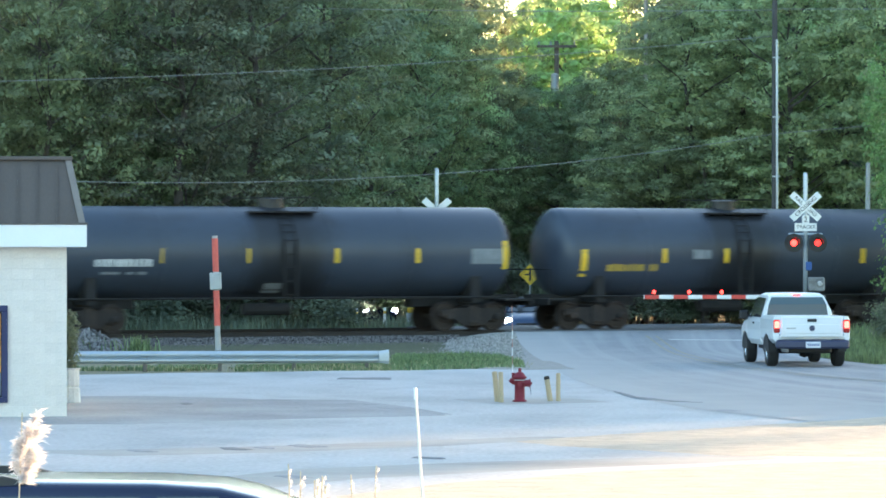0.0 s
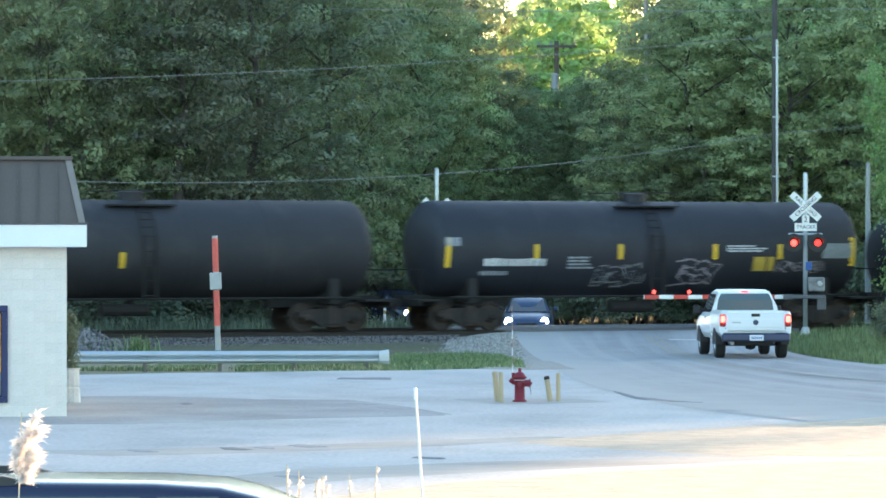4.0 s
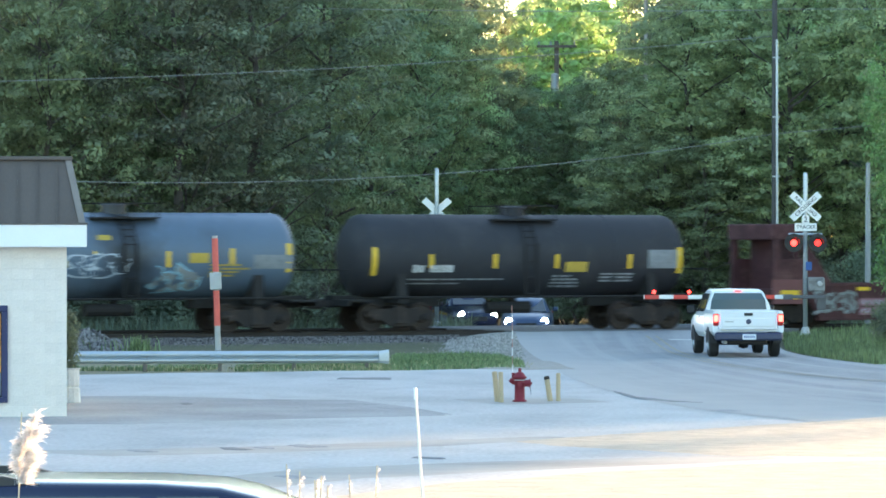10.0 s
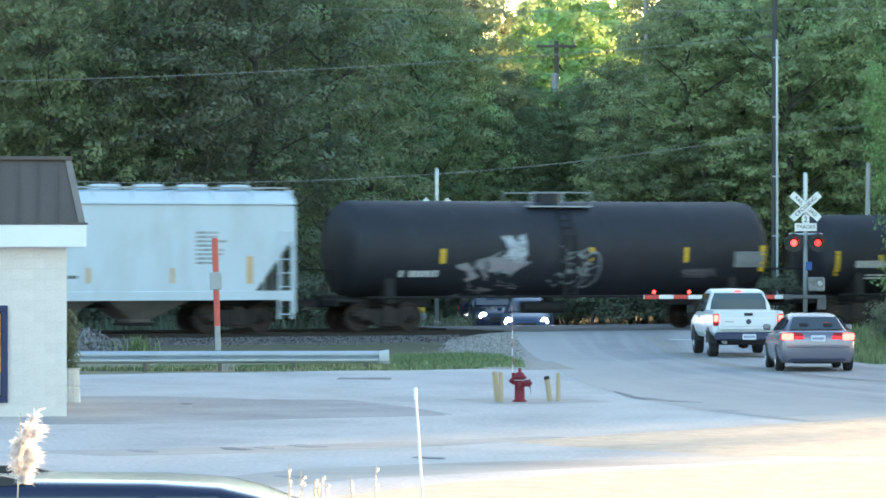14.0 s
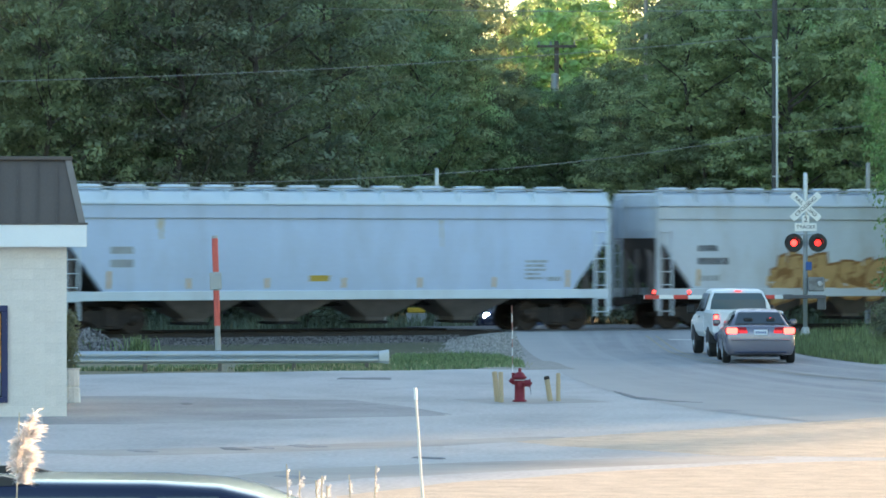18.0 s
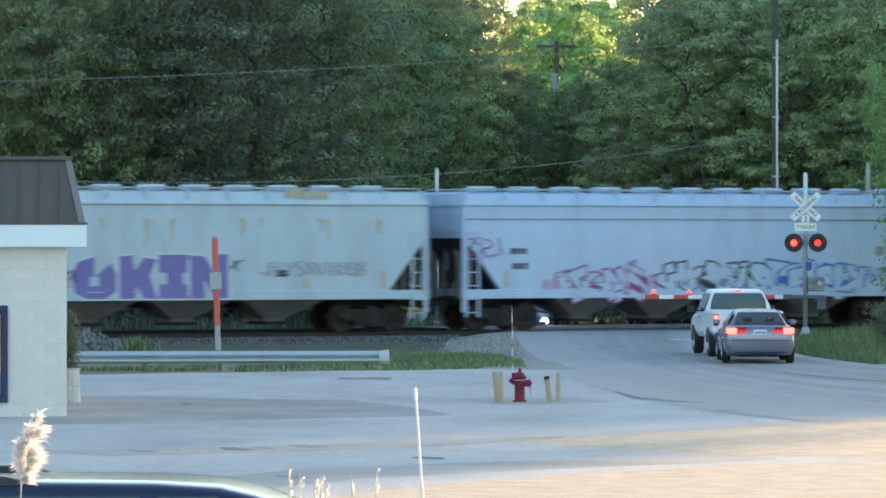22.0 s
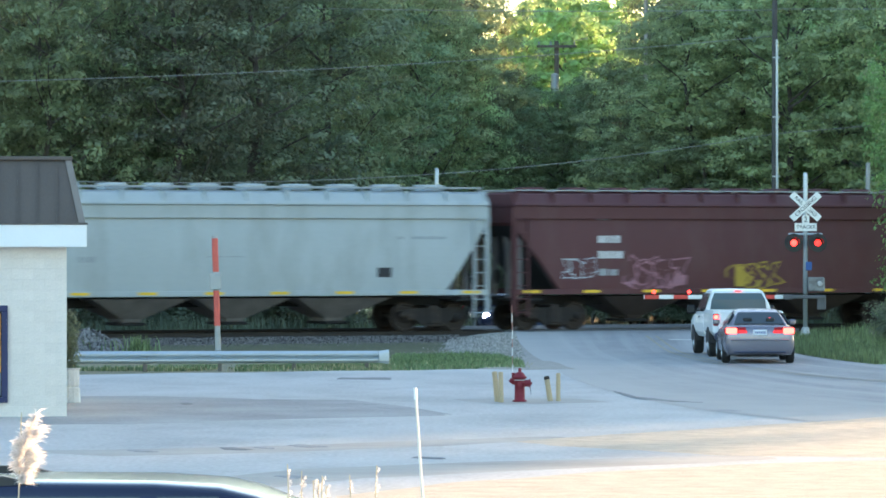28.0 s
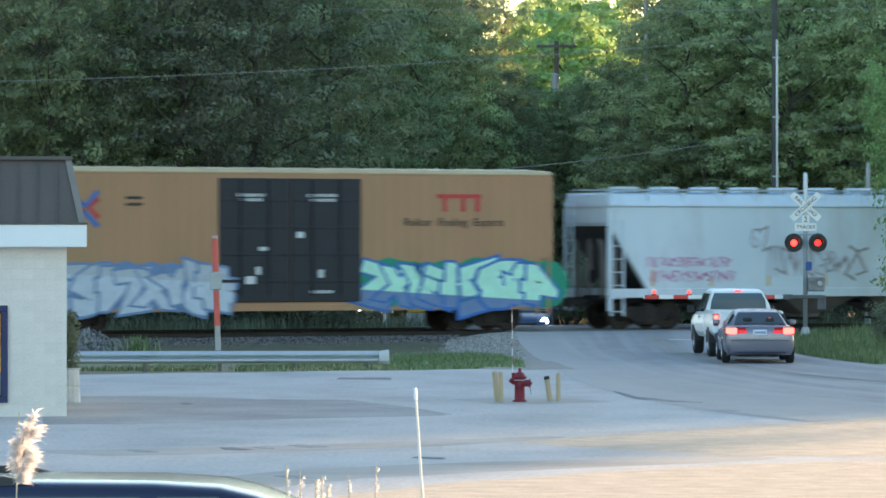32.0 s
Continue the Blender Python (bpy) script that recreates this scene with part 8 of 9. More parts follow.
add(tank_car(16.0, 4.20, M_TANKSOOT, "long dull black railway tank car", 7,
             [("t", -6.02, -4.0, 1.97, 2.26, 9, W), ("b", -7.06, -6.86, 1.89, 2.83, 1, M_REFL), ("b", -3.78, -3.62, 2.14, 2.62, 1, M_REFL), ("b", -0.95, -0.79, 2.06, 2.55, 1, M_REFL), ("t", -7.55, -7.05, 2.83, 3.03, 4, W)],
             []), 25.0, 5.5, 16.0)
wc = well_car()
TRAIN.append((wc, -31.7 - train_s(5.5), 76.0))
add(tank_car(12.2, 3.77, M_TANKSOOT, "black railway tank car with a grey test panel", 9,
             [("t", -4.58, -2.73, 1.9, 2.14, 9, W), ("l", -4.58, -0.86, 1.63, 1.71, 0, G_), ("l", -4.58, -2.47, 1.5, 1.57, 0, G_), ("b", 1.32, 2.12, 1.9, 2.23, 1, Yw), ("c", 0.91, 1.94, 1.37, 1.82, 4, G_), ("b", 4.38, 5.48, 2.01, 2.62, 1, M_PANELGREY), ("c", 2.66, 3.93, 1.55, 1.88, 3, G_), ("b", -5.65, -5.48, 1.8, 2.7, 1, M_REFL), ("b", -3.62, -3.48, 2.03, 2.48, 1, M_REFL), ("b", -1.32, -1.18, 2.02, 2.48, 1, M_REFL), ("b", 0.93, 1.07, 2.02, 2.47, 1, M_REFL), ("b", 3.62, 3.76, 2.01, 2.47, 1, M_REFL), ("b", 5.48, 5.65, 1.84, 2.7, 1, M_REFL)],
             []), 0.24, 9.5, 12.2)
add(tank_car(11.9, 3.80, M_TANKLIGHT, "faded blue railway tank car with blue and white graffiti", 10,
             [("t", -4.38, -2.01, 2.07, 2.3, 14, Yw), ("b", -1.12, -0.58, 2.93, 3.09, 1, Yw), ("b", 2.0, 2.68, 2.22, 2.53, 1, Yw), ("c", 2.73, 4.06, 1.76, 2.2, 4, Yw), ("b", 4.2, 5.5, 2.03, 2.47, 1, M_PANELGREY), ("b", -5.29, -5.11, 1.79, 2.75, 1, M_REFL), ("b", -3.44, -3.3, 2.1, 2.59, 1, M_REFL), ("b", -1.19, -1.04, 2.1, 2.59, 1, M_REFL), ("b", 1.24, 1.38, 2.09, 2.58, 1, M_REFL), ("b", 3.39, 3.54, 2.17, 2.67, 1, M_REFL), ("b", 5.33, 5.5, 1.92, 2.83, 1, M_REFL)],
             [(-1.88, -0.1, 1.82, 2.47, "HOLLOW", "pale", 3), (0.95, 2.31, 1.27, 2.04, "ash", "sky", 3)]), 0.7, 10.3, 11.9)
add(tank_car(11.8, 3.82, M_TANKSOOT, "dull black railway tank car with placards on its head", 11,
             [("t", -4.38, -3.55, 1.89, 2.18, 4, W), ("t", -3.33, -2.3, 1.89, 2.18, 4, W), ("c", -4.38, -2.35, 1.5, 1.76, 3, G_), ("b", -1.87, -1.07, 1.85, 2.18, 1, Yw), ("b", -2.0, -1.1, 1.28, 1.41, 1, Yw), ("c", 1.24, 1.88, 1.51, 1.84, 3, G_), ("c", 2.52, 4.28, 1.47, 1.8, 3, G_), ("t", 4.24, 4.89, 2.78, 3.0, 3, W), ("b", 4.28, 5.39, 2.0, 2.58, 1, M_PANELGREY), ("b", 4.96, 5.36, 2.9, 3.03, 1, GR["orange"]), ("c", -5.45, -5.02, 2.59, 3.23, 4, W), ("b", -5.45, -5.33, 2.7, 3.31, 1, W), ("b", -5.33, -5.17, 1.58, 2.48, 1, M_REFL), ("b", -3.4, -3.25, 2.05, 2.51, 1, M_REFL), ("b", -0.96, -0.8, 2.05, 2.54, 1, M_REFL), ("b", 1.45, 1.59, 2.04, 2.53, 1, M_REFL), ("b", 3.37, 3.52, 2.17, 2.53, 1, M_REFL), ("b", 5.28, 5.45, 1.58, 2.53, 1, M_REFL)],
             []), 1.26, 11.1, 11.8)
add(tank_car(12.7, 3.80, M_TANKBLACK, "black railway tank car with white stencils and a tag", 12,
             [("t", -4.63, -2.37, 2.31, 2.54, 10, W), ("c", -4.63, -2.22, 1.78, 2.05, 3, W), ("c", 1.82, 2.98, 2.3, 2.53, 3, W), ("b", 2.67, 3.44, 1.75, 2.05, 1, Yw), ("b", 3.87, 4.89, 1.83, 2.17, 1, M_PANELGREY), ("b", 4.74, 5.9, 2.08, 2.63, 1, M_PANELGREY), ("t", 4.33, 4.83, 2.45, 2.58, 3, W), ("c", -5.9, -5.38, 2.59, 3.07, 4, W), ("b", -5.9, -5.76, 2.51, 3.15, 1, W), ("b", -5.78, -5.63, 1.58, 2.51, 1, M_REFL), ("b", -3.72, -3.57, 2.09, 2.54, 1, M_REFL), ("b", -1.1, -0.95, 2.08, 2.54, 1, M_REFL), ("b", 1.62, 1.77, 2.11, 2.53, 1, M_REFL), ("b", 3.74, 3.89, 2.1, 2.56, 1, M_REFL), ("b", 5.75, 5.9, 1.66, 2.56, 1, M_REFL)],
             [(-4.4, -2.19, 1.37, 1.83, "dusk", None, 6), (-1.74, 0.15, 1.33, 2.1, "dusk", "silver", 3)], True), 2.08, 11.9, 12.7)
add(tank_car(11.8, 3.80, M_TANKBLACK, "black railway tank car with white stencils and grey panels", 13,
             [("t", -4.51, -2.54, 2.01, 2.25, 9, W), ("c", -4.07, -2.72, 1.6, 1.8, 2, W), ("b", 0.04, 0.9, 2.0, 2.32, 1, Yw), ("b", -1.87, -1.02, 1.51, 1.95, 1, M_PANELGREY), ("b", -1.96, -1.16, 1.22, 1.34, 1, Yw), ("l", 1.72, 2.86, 2.12, 2.2, 0, W), ("l", 0.4, 1.23, 1.73, 1.83, 0, W), ("b", 4.09, 5.17, 2.07, 2.56, 1, M_PANELGREY), ("b", 2.32, 3.54, 1.58, 1.82, 1, M_PANELGREY), ("b", -5.32, -5.17, 1.74, 2.57, 1, M_REFL), ("b", -3.62, -3.48, 1.99, 2.44, 1, M_REFL), ("b", -1.2, -1.05, 2.02, 2.47, 1, M_REFL), ("b", 1.01, 1.16, 2.01, 2.47, 1, M_REFL), ("b", 3.25, 3.4, 2.0, 2.47, 1, M_REFL), ("b", 5.28, 5.45, 1.7, 2.6, 1, M_REFL)],
             []), 2.25, 12.7, 11.8)
add(tank_car(15.7, 4.21, M_TANKBLACK, "long black railway tank car with pale graffiti", 14,
             [("b", 6.23, 7.34, 2.04, 2.56, 1, M_PANELGREY), ("t", -6.02, -4.63, 1.75, 1.97, 8, W), ("b", -4.63, -4.47, 2.18, 2.65, 1, M_REFL), ("b", 0.79, 0.93, 2.21, 2.7, 1, M_REFL), ("b", 4.32, 4.46, 2.21, 2.7, 1, M_REFL), ("b", 7.21, 7.4, 1.9, 2.76, 1, M_REFL)],
             [(-3.63, -1.73, 1.13, 2.25, "dusk", "ash", 3), (-2.34, -1.59, 2.22, 3.05, "silver", "ash", 2), (-0.33, 1.09, 1.44, 2.6, "HOLLOW", "ash", 3), (4.32, 5.59, 1.66, 2.04, "dusk", None, 4)], True), 3.25, 13.5, 15.7)
add(hopper_car(19.0, P_WHITE, P_WHITE, "clean white covered hopper car with black stencils", 21, rust=2,
               marks=[("c", 6.13, 7.24, 2.15, 3.23, 8, G_), ("t", 0.52, 2.21, 1.74, 1.84, 12, B_), ("b", -5.89, -5.79, 1.62, 2.0, 1, M_TAPEOLD), ("b", -3.09, -2.98, 1.61, 2.0, 1, M_TAPEOLD), ("b", -0.25, -0.14, 1.6, 2.02, 1, M_TAPEOLD), ("b", 2.48, 2.59, 1.59, 2.08, 1, M_TAPEOLD), ("b", 5.28, 5.39, 1.58, 2.07, 1, M_TAPEOLD), ("b", 7.87, 8.04, 1.56, 2.43, 1, M_TAPEOLD)],
               graf=[]), 3.96, 14.5, 19.0)
add(hopper_car(19.2, P_GREY, P_GREY, "pale grey covered hopper car with blue and dark graffiti", 22, curved=True,
               marks=[("c", -9.55, -9.27, 2.98, 3.64, 7, B_), ("t", -7.86, -7.02, 2.51, 2.73, 4, B_), ("t", -7.86, -6.74, 2.03, 2.23, 6, B_), ("t", -7.81, -7.02, 1.6, 1.76, 5, G_), ("b", 0.38, 1.07, 1.49, 1.87, 1, Yw)],
               graf=[(-4.46, -1.09, 0.97, 2.1, "silver", "black", 6), (-1.09, 0.12, 1.5, 2.1, "silver", "dusk", 3), (0.67, 6.08, 1.1, 2.24, "sky", "blue", 7)]), 20.0, 16.5, 19.2)
add(hopper_car(19.2, P_GREY2, P_GREY2, "weathered grey covered hopper car with orange graffiti", 23, curved=True,
               marks=[("t", -8.06, -7.28, 2.57, 2.78, 4, B_), ("t", -8.06, -6.89, 2.13, 2.36, 6, B_), ("t", -7.97, -7.21, 1.59, 1.78, 5, G_), ("b", 6.78, 7.31, 1.65, 1.95, 1, B_)],
               graf=[(-5.01, -2.85, 0.98, 2.4, "orange", "ochre", 3), (-2.48, -0.32, 1.03, 2.26, "orange", "ochre", 3), (0.49, 2.34, 1.01, 2.26, "orange", "ochre", 3), (2.53, 4.56, 1.2, 2.22, "sage", "teal", 3), (4.56, 6.42, 1.36, 2.13, "dusk", None, 4), (6.03, 8.5, 1.87, 2.38, "black", None, 6)]), -0.56, 16.5, 19.2)
add(hopper_car(19.1, P_GREY, P_WHITE, "pale grey covered hopper car with rust marks", 24, curved=True, rust=2,
               marks=[("b", -7.94, -7.19, 2.51, 2.73, 1, G_), ("b", -7.94, -7.19, 2.09, 2.33, 1, G_), ("b", -1.2, -0.52, 1.63, 1.82, 1, Yw), ("c", 6.47, 7.24, 1.63, 2.31, 5, G_), ("t", 7.28, 7.76, 1.61, 1.75, 5, G_)],
               graf=[]), -6.83, 17.3, 19.1)
add(hopper_car(18.8, P_GREY, P_GREY, "pale grey covered hopper car with thin black graffiti", 25, rust=3,
               marks=[("c", -9.35, -8.44, 2.97, 3.82, 6, B_), ("t", -7.98, -7.29, 2.45, 2.65, 4, B_), ("t", -7.98, -7.12, 1.98, 2.21, 6, B_), ("t", -7.9, -7.21, 1.53, 1.73, 5, G_), ("b", 6.04, 6.42, 1.56, 1.81, 1, B_), ("b", -2.91, -2.73, 1.56, 1.84, 1, M_TAPEOLD), ("b", -0.12, 0.06, 1.55, 1.83, 1, M_TAPEOLD), ("b", 2.53, 2.72, 1.54, 1.82, 1, M_TAPEOLD), ("b", 4.78, 4.97, 1.53, 1.81, 1, M_TAPEOLD)],
               graf=[(-6.6, -3.7, 1.41, 2.22, "HOLLOW", "black", 5), (-1.96, 0.97, 1.39, 2.27, "HOLLOW", "black", 5)]), 3.86, 19.0, 18.8)
add(hopper_car(18.5, P_GREY, P_WHITE, "pale grey covered hopper car with rust marks", 26, rust=2,
               marks=[("t", -8.15, -7.27, 2.45, 2.67, 4, B_), ("t", -8.15, -7.0, 1.99, 2.2, 6, B_), ("t", -8.15, -7.27, 1.68, 1.82, 5, G_), ("b", -9.2, -8.8, 2.56, 2.73, 1, B_), ("b", -0.37, 0.59, 1.45, 1.74, 1, Yw), ("b", -0.19, 0.41, 1.52, 1.66, 1, B_), ("c", 6.12, 6.85, 1.83, 2.73, 5, G_), ("b", 8.45, 8.81, 2.53, 2.73, 1, B_), ("b", 7.83, 7.99, 1.38, 2.24, 1, M_TAPEOLD), ("b", 5.05, 5.19, 1.43, 1.79, 1, M_TAPEOLD), ("b", 2.39, 2.53, 1.44, 1.8, 1, M_TAPEOLD)],
               graf=[]), -3.62, 19.7, 18.5)
add(hopper_car(18.2, P_GREY, P_GREY, "pale grey covered hopper car with purple, black and blue graffiti", 27, curved=True,
               marks=[("t", -7.4, -6.77, 2.48, 2.68, 4, B_), ("t", -7.35, -6.74, 1.99, 2.2, 5, B_), ("b", 0.82, 1.65, 1.61, 1.9, 1, Yw), ("b", 6.4, 6.78, 2.43, 2.73, 1, G_)],
               graf=[(-6.21, -5.51, 1.02, 1.88, "pink", None, 2), (-5.51, -2.58, 1.01, 2.03, "HOLLOW", "plum", 5), (-2.58, -1.95, 1.26, 1.87, "pink", None, 2), (-1.86, 0.77, 1.15, 2.14, "HOLLOW", "black", 4), (0.82, 2.05, 1.14, 2.13, "HOLLOW", "black", 2), (2.29, 5.79, 1.06, 2.18, "HOLLOW", "blue", 5), (5.7, 6.84, 1.59, 2.12, "blue", None, 3), (8.23, 8.88, 3.1, 3.69, "blue", "sky", 1), (-8.99, -7.78, 2.21, 3.17, "plum", None, 3)]), 5.97, 21.3, 18.2)
add(hopper_car(19.3, P_BONE, P_BONE, "rust-streaked pale grey covered hopper car with purple block graffiti", 28, rust=14,
               marks=[("b", 4.37, 4.77, 1.78, 1.99, 1, B_), ("b", 4.69, 5.35, 4.27, 4.55, 1, M_RUSTTHIN), ("b", 5.37, 6.19, 4.22, 4.50, 1, M_RUSTTHIN), ("t", -7.96, -7.09, 2.49, 2.68, 4, B_), ("t", -7.96, -7.09, 2.13, 2.34, 5, B_), ("t", -7.96, -7.09, 1.79, 1.93, 5, G_)],
               graf=[(-3.32, -2.28, 1.24, 2.2, "black", None, 3), (-2.54, 2.74, 1.1, 2.44, "purple", "white", 4, {"word": "OKIN"}), (2.57, 3.28, 1.87, 2.44, "black", None, 2), (3.82, 7.48, 1.74, 2.32, "dusk", None, 8)]), 1.28, 22.1, 19.3)
add(box_car(15.3, P_BOXRED, P_ROOFPALE, "oxide red box car with white graffiti and a pale roof", 29, white_cap=True,
            marks=[("t", -0.93, 2.65, 0.55, 0.26, 2, W), ("t", -0.80, 2.65, 0.5, 0.26, 2, W), ("t", -0.93, 2.3, 1.9, 0.26, 5, W), ("t", 0.16, 4.2, 0.9, 0.1, 8, W), ("t", 0.18, 4.05, 0.75, 0.1, 7, W), ("t", 0.78, 2.3, 0.25, 0.5, 2, W), ("t", 0.88, 2.4, 0.5, 0.4, 3, W), ("b", -0.95, 1.35, 0.14, 0.5, 1, M_REFL), ("b", -0.62, 1.35, 0.12, 0.5, 1, M_REFL), ("b", 0.22, 1.35, 0.12, 0.5, 1, M_REFL), ("b", 0.90, 1.35, 0.12, 0.5, 1, M_REFL)],
            graf=[(-6.17, -4.7, 0.68, 1.69, "silver", None, 3), (-4.7, -1.27, 0.7, 2.09, "rust", "silver", 4, {"word": "NYKE"}), (-1.36, 1.24, 0.81, 2.03, "rust", "silver", 4), (1.87, 4.62, 0.78, 2.02, "rust", "silver", 4), (4.62, 7.33, 0.77, 2.06, "rust", "silver", 4)]), -3.43, 23.0, 15.3)
add(hopper_car(16.1, P_MAROON2, P_MAROON2, "maroon covered hopper car with white graffiti and yellow reflective strips", 30, top=4.60, slope=1.7, knee=3.4, bays=3, sill_tape=True, curved=True, bay=M_BAYBROWN,
               marks=[("t", -5.74, -4.83, 2.85, 3.09, 4, W), ("t", -5.74, -4.74, 2.37, 2.61, 5, W), ("t", -5.74, -4.79, 1.82, 2.01, 2, G_), ("t", -5.77, -5.31, 3.6, 3.8, 4, G_), ("b", 4.44, 4.88, 1.8, 2.13, 1, G_), ("b", -2.58, -2.35, 2.64, 2.85, 1, G_)],
               graf=[(-4.76, -3.61, 1.64, 2.07, "ash", None, 3), (-2.53, -0.85, 1.55, 2.2, "HOLLOW", "silver", 3), (-0.41, 1.02, 1.66, 2.06, "ash", None, 4), (2.07, 3.89, 1.61, 2.19, "HOLLOW", "silver", 3), (4.94, 5.58, 1.74, 2.18, "dusk", None, 2)]), -5.67, 23.8, 16.1)
add(hopper_car(16.6, P_BEIGE, P_BEIGE, "dirty beige covered hopper car with green and white graffiti", 31, slope=1.7, knee=3.4, bays=3, sill_tape=True, curved=True, bay=M_BAYBROWN, ends=M_BAYBROWN,
               marks=[("b", 5.18, 5.63, 1.81, 2.06, 1, B_), ("t", -6.59, -5.98, 2.68, 2.89, 4, B_), ("t", -6.54, -5.49, 2.2, 2.44, 6, B_), ("l", 5.5, 7.3, 2.76, 2.85, 0, G_)],
               graf=[(-5.2, -1.65, 1.34, 2.63, "teal", "white", 4, {"lower": "green", "cloud": "white"}), (-1.65, -0.88, 1.87, 2.52, "dusk", None, 2), (1.24, 3.82, 1.36, 2.43, "pale", "plum", 4)]), 4.32, 25.3, 16.6)
add(hopper_car(15.1, P_WHITE, P_WHITE, "bright white covered hopper car with a ribbed end", 32, top=4.66, slope=1.5, knee=3.4, bays=2,
               marks=[],
               graf=[]), -10.07, 25.5, 15.1)
add(hopper_car(16.8, P_MAROON, P_MAROON, "maroon covered hopper car with yellow and grey graffiti", 33, top=4.60, slope=1.7, knee=3.4, bays=3, sill_tape=True, curved=True, bay=M_BAYBROWN,
               marks=[("t", -5.27, -4.41, 2.85, 3.1, 4, W), ("t", -5.27, -4.35, 2.34, 2.59, 5, W), ("t", -5.27, -4.45, 1.78, 2.0, 2, G_), ("t", -5.31, -4.79, 3.6, 3.8, 4, G_)],
               graf=[(-6.5, -5.46, 1.75, 2.31, "HOLLOW", "silver", 2), (-4.12, -2.1, 1.41, 2.34, "HOLLOW", "rose", 4), (-0.34, 1.38, 1.42, 2.16, "HOLLOW", "gold", 3)]), 9.996, 27.5, 16.8)
add(hopper_car(17.0, P_WHITEOLD, P_WHITEOLD, "dull white covered hopper car with open ladder ends", 34, top=4.66, slope=1.5, knee=3.4, bays=3, sill_tape=True, curved=True,
               marks=[("t", 5.25, 6.99, 2.96, 3.06, 14, G_), ("b", 4.53, 5.02, 1.75, 2.06, 1, B_), ("l", -1.33, -0.11, 2.38, 2.44, 0, G_), ("t", -5.62, -5.06, 2.24, 2.42, 4, G_)],
               graf=[]), 1.64, 28.0, 17.0)
add(hopper_car(16.5, P_MAROON2, P_MAROON2, "maroon covered hopper car with pale grey graffiti", 35, top=4.60, slope=1.7, knee=3.4, bays=3, sill_tape=True, curved=True, bay=M_BAYBROWN,
               marks=[("t", -5.55, -4.68, 2.85, 3.05, 4, W), ("t", -5.55, -4.53, 2.37, 2.57, 5, W), ("t", -5.5, -4.7, 1.83, 2.02, 2, G_), ("t", -5.59, -5.11, 3.59, 3.75, 4, G_), ("b", 4.62, 5.17, 1.81, 2.1, 1, G_), ("b", 2.81, 3.71, 1.49, 1.65, 1, G_)],
               graf=[(-3.87, 0.58, 1.44, 2.52, "HOLLOW", "ash", 6), (1.2, 1.65, 1.79, 2.44, "dusk", None, 2), (5.9, 6.73, 1.9, 2.27, "white", "silver", 2)]), 4.07, 29.1, 16.5)
add(tank_car(15.8, 4.05, M_TANKBLUE, "blue-grey railway tank car with faint graffiti", 30,
             [("t", -6.93, -4.79, 2.15, 2.38, 10, W), ("c", -6.75, -5.07, 1.85, 2.01, 2, G_), ("b", -7.45, -7.27, 2.07, 2.98, 1, M_REFL), ("b", -4.75, -4.58, 2.21, 2.68, 1, M_REFL), ("b", -1.79, -1.64, 2.2, 2.68, 1, M_REFL), ("b", 1.2, 1.36, 2.2, 2.67, 1, M_REFL), ("b", 3.99, 4.15, 2.19, 2.67, 1, M_REFL), ("b", 7.25, 7.45, 2.06, 2.98, 1, M_REFL)],
             [(-4.32, -0.35, 1.5, 2.47, "HOLLOW", "ash", 6)]), 1.05, 29.9, 15.8)
add(hopper_car(16.5, P_WHITE, P_WHITE, "white covered hopper car with pink and grey graffiti", 37, top=4.64, slope=1.45, knee=3.4, bays=3,
               marks=[],
               graf=[(-6.8, -3.69, 2.0, 2.42, "pink", None, 8), (-6.71, -3.55, 1.52, 1.98, "pink", None, 8), (-2.9, -2.11, 2.42, 3.62, "dusk", None, 1), (-2.21, 1.6, 1.59, 2.84, "dusk", None, 7), (3.2, 7.9, 1.5, 3.3, "dusk", None, 8)]), -1.83, 30.7, 16.5)
add(box_car(18.6, P_TAN, P_TANROOF, "tan-yellow sixty-foot box car with black doors and blue-green graffiti", 38, rib=True, door=(-2.45, 2.45), doors_dark=P_DOOR,
            marks=[("b", 0.55, 4.28, 1.6, 0.13, 1, GR["red"]), ("b", 0.575, 3.85, 0.14, 0.45, 1, GR["red"]), ("b", 0.645, 3.85, 0.14, 0.45, 1, GR["red"]), ("b", 0.70, 3.85, 0.16, 0.45, 1, GR["red"]),
                   ("t", -0.60, 4.2, 0.6, 0.1, 6, M_MARKB), ("t", -0.60, 4.0, 0.6, 0.1, 6, M_MARKB),
                   ("t", -0.20, 4.3, 0.95, 0.1, 9, W), ("t", -0.19, 4.15, 0.8, 0.1, 8, W), ("t", 0.06, 4.3, 1.05, 0.1, 10, W), ("t", 0.07, 4.15, 0.9, 0.1, 9, W), ("b", 0.02, 3.0, 0.25, 0.2, 1, W), ("b", -0.12, 2.6, 0.3, 0.12, 1, W), ("b", -0.17, 1.55, 0.35, 0.25, 1, W), ("b", 0.10, 1.75, 0.18, 0.25, 1, W), ("b", -0.13, 1.85, 0.15, 0.25, 1, W), ("t", 0.07, 1.25, 0.8, 0.1, 9, W)],
            graf=()), 3.94, 32.0, 18.6)
TANBOX = TRAIN[-1][0]
ty = flat_side(1.574)
graffiti(TANBOX, ty, -9.1, -2.25, 0.74, 2.10, "silver", "dusk_blue", 7, 93, cloud="dusk_blue", lower="pale")
graffiti(TANBOX, ty, 2.6, 9.2, 0.76, 2.20, "mint", "blue", 6, 94, cloud="green", lower="dusk_blue")
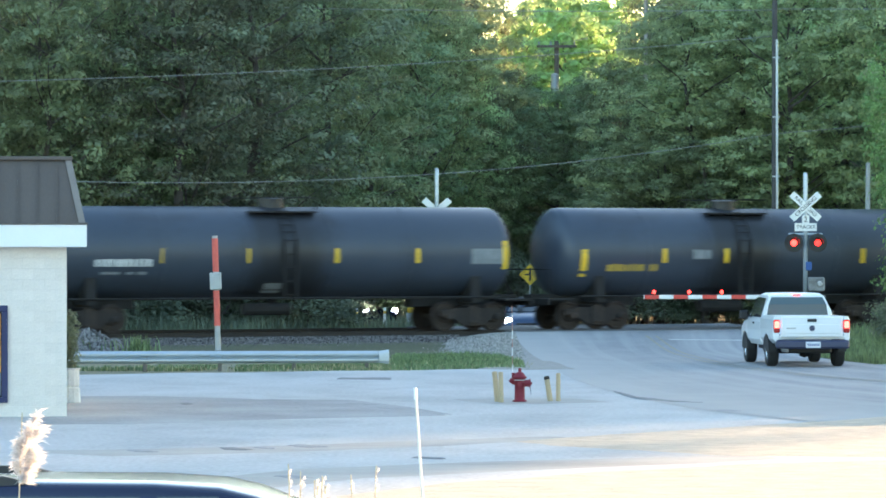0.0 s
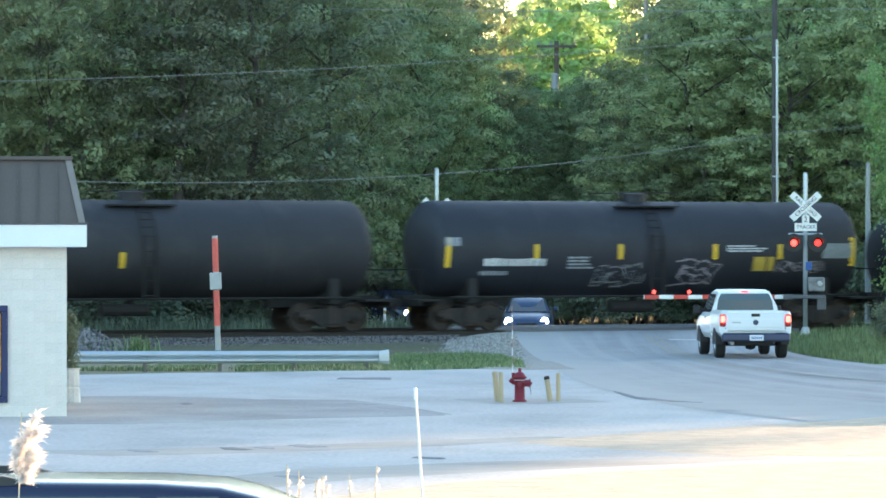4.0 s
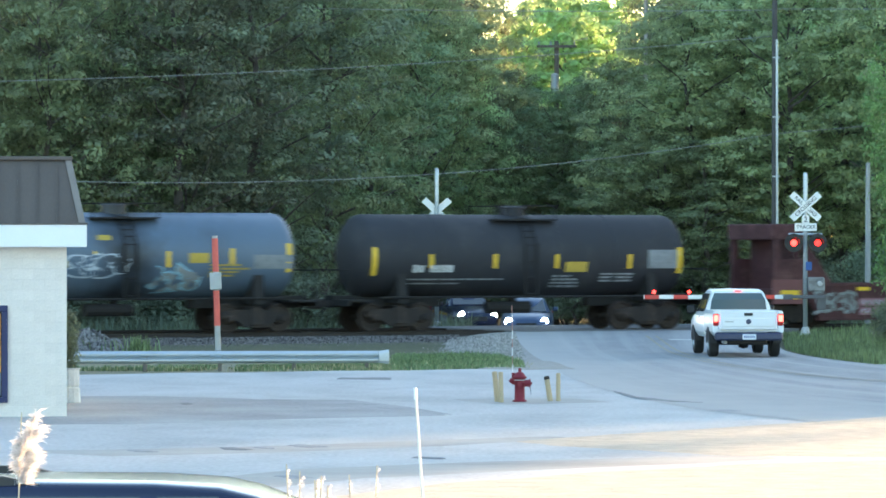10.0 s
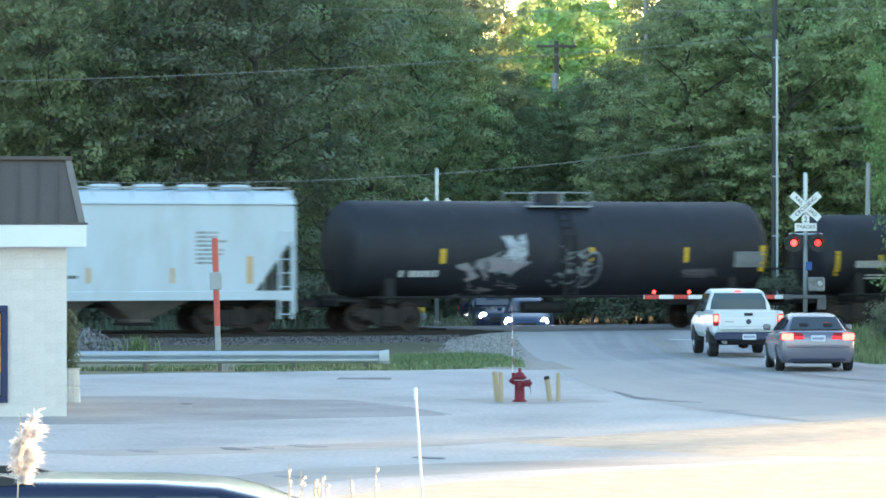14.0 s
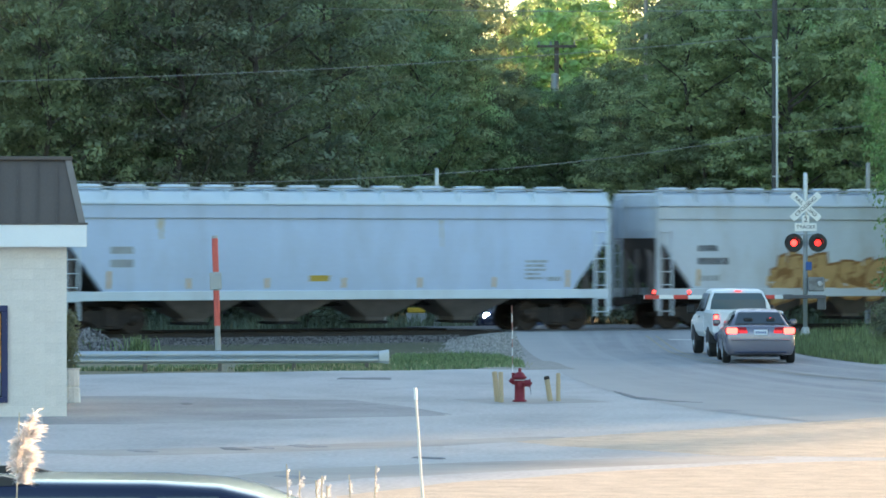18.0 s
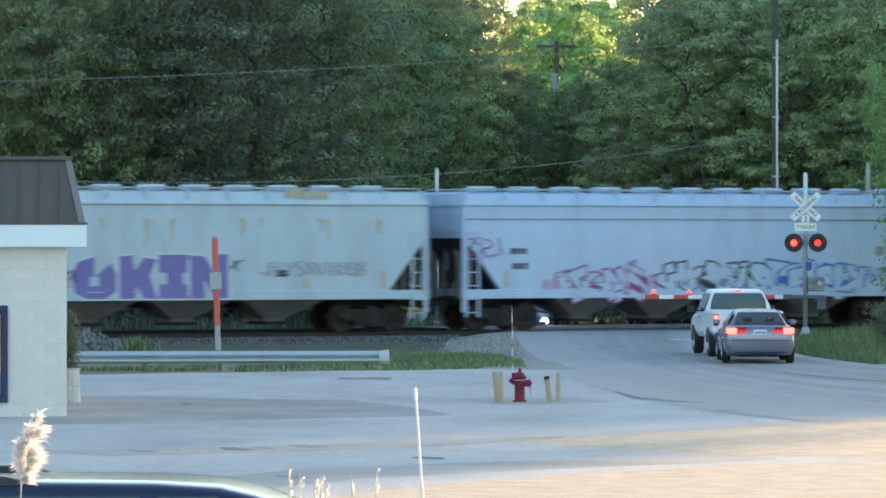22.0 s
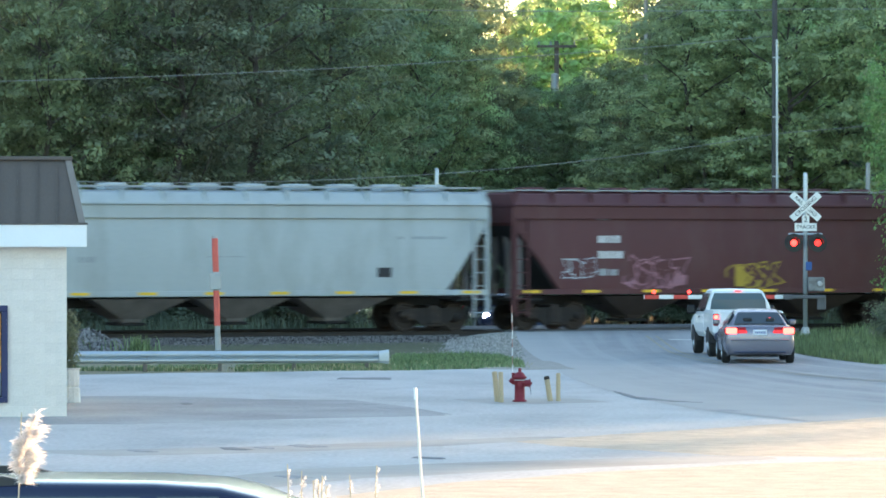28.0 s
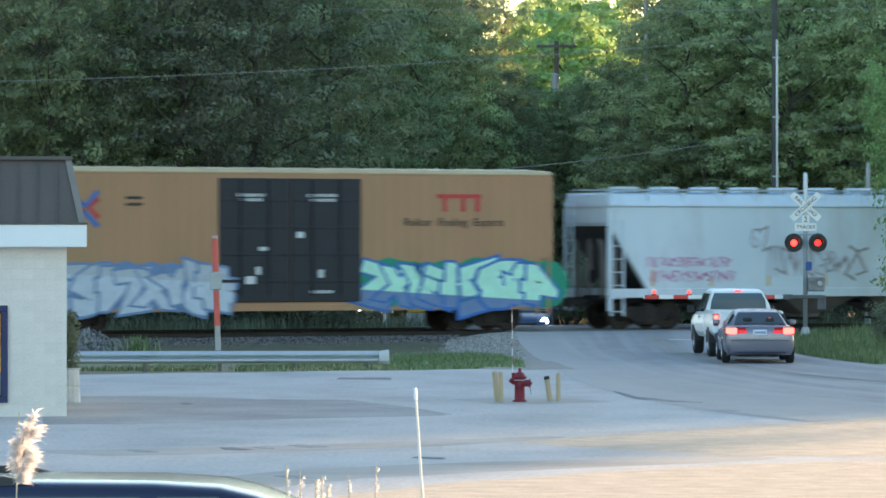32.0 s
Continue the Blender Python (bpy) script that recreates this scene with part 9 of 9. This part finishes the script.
for key, runs in (("blue", ([(-7.25, 4.20), (-6.90, 3.98), (-6.50, 4.45)], [(-7.0, 3.85), (-6.50, 3.35)])), ("red", ([(-6.48, 4.22), (-6.80, 3.95), (-6.48, 3.62)], [(-7.25, 3.92), (-6.98, 3.80)]))):
    bm = BM()
    for run in runs:
        stroke(bm, ty, run, 0.16, 0.008)
    tagged(part("emblem", bm, GR[key], TANBOX, "blue and red emblem"), kind="stuff")
text_mesh("Railcar  Pooling  Experts", 0.36, M_MARKB, TANBOX, pose(5.75, -1.585, 3.50, 90, 0, 0))


# ---- what moves ----
def ground_pose(x, y, heading, z=None):
    """A car with its rear axle at x, y, heading in degrees left of straight ahead, pitched with the road."""
    a = radians(90 + heading)
    z0 = max(road_z(x, y), 0.0) if z is None else z
    fx, fy = x + 3.2 * math.cos(a), y + 3.2 * math.sin(a)
    z1 = max(road_z(fx, fy), 0.0) if z is None else z
    return pose(x, y, z0, 0, 0, 90 + heading) @ pose(0, 0, 0, 0, -math.degrees(math.atan2(z1 - z0, 3.2)), 0)


def motions():
    times = [0, 4, 8, 12, 16, 20, 24, 28, 32]
    for car, u0, _ in TRAIN:
        rows = []
        for t in times:
            x, y = on_track(u0 + train_s(t), 0)
            rows.append((float(t), pose(x, y, RAIL, 0, 0, 26)))
        walk(car, rows)
    # the pickup rolls up to the gate and stops
    rows = []
    for t, k in ((0, 1.0), (0.5, 0.80), (1, 0.645), (1.5, 0.50), (2, 0.39), (2.5, 0.30), (3, 0.235), (3.5, 0.175), (4.5, 0.10), (5.5, 0.048), (6.3, 0.005), (7, 0.0), (10, 0.0), (32, 0.0)):
        rows.append((t, ground_pose(8.42 + 0.82 * k + 0.12 * k * k, 118.8 - 9.1 * k, 2.9 + 1.5 * k)))
    walk(PICKUP, rows)
    # the sedan comes up behind it
    rows = []
    for t, px, py in ((0, 2050, 719), (6, 2050, 719), (9.5, 2010, 714), (11, 1720, 690), (11.7, 1622, 679), (12, 1588, 675), (12.5, 1541, 670), (13, 1500, 665), (13.5, 1464, 661), (14, 1435, 657), (14.5, 1412, 653), (15.5, 1378, 648.5), (16.5, 1356, 645.5), (17, 1348, 644.5), (17.5, 1341, 643.5), (18, 1337, 643), (18.5, 1336, 643), (22, 1336, 643), (32, 1336, 643)):
        d = 24000 / (py - 430)
        x = (px + 5 - 784) / 7500 * d
        rows.append([t, x, d])
    out = []
    for i, (t, x, d) in enumerate(rows):
        j = min(i + 1, len(rows) - 1)
        while j > 0 and (rows[j][1], rows[j][2]) == (x, d) and j < len(rows) - 1:
            j += 1
        dx, dy = rows[j][1] - x, rows[j][2] - d
        head = -1.0 + 7 * (1 - smooth(90, 113, d)) + 25 * (1 - smooth(80, 96, d))
        out.append((t, ground_pose(x, d, head)))
    walk(SEDAN, out)
    # cars beyond the tracks, facing the crossing
    far = pose(3.05, 151.9, -0.2, 0, 0, -92)
    walk(FAR_CAR, [(0.0, far), (32.0, far)])
    rows = []
    for t, px, d, h in ((0, 672, 170, 28), (0.5, 686, 169.5, 28), (1, 697, 169, 27), (2, 713, 168.3, 26), (3.5, 737, 167, 24), (5.5, 776, 165, 21), (8, 815, 162.5, 16), (9.5, 838, 161.5, 13), (11, 858, 160.6, 11), (13.4, 880, 159.8, 9), (16, 889, 159.4, 8), (19, 890, 159.4, 8), (32, 890, 159.4, 8)):
        rows.append((float(t), pose((px - 784) / 7500 * d, d, -0.2, 0, 0, -90 + h) @ pose(-3.6, 0, 0)))
    walk(FAR_CAR_B, rows)
    rows = []
    for t, px, d in ((0, 380, 172), (4, 500, 171.5), (8, 640, 170.5), (10, 655, 170), (32, 655, 170)):
        rows.append((float(t), pose((px - 784) / 7500 * d, d, -0.2, 0, 0, -58) @ pose(-3.6, 0, 0)))
    walk(FAR_CAR_C, rows)
    # plume grasses sway
    for i, p in enumerate(PLUMES):
        m0 = p.matrix_basis.copy()
        rows = []
        for k in range(17):
            t = 2.0 * k
            a = (0.35 if i == 0 else 0.12) * math.sin(t * 0.9 + i) + (0.22 if i == 0 else 0.08) * math.sin(t * 1.7 + 2 * i)
            rows.append((t, m0 @ pose(0, 0, 0, 0, a, 0)))
        walk(p, rows)


motions()
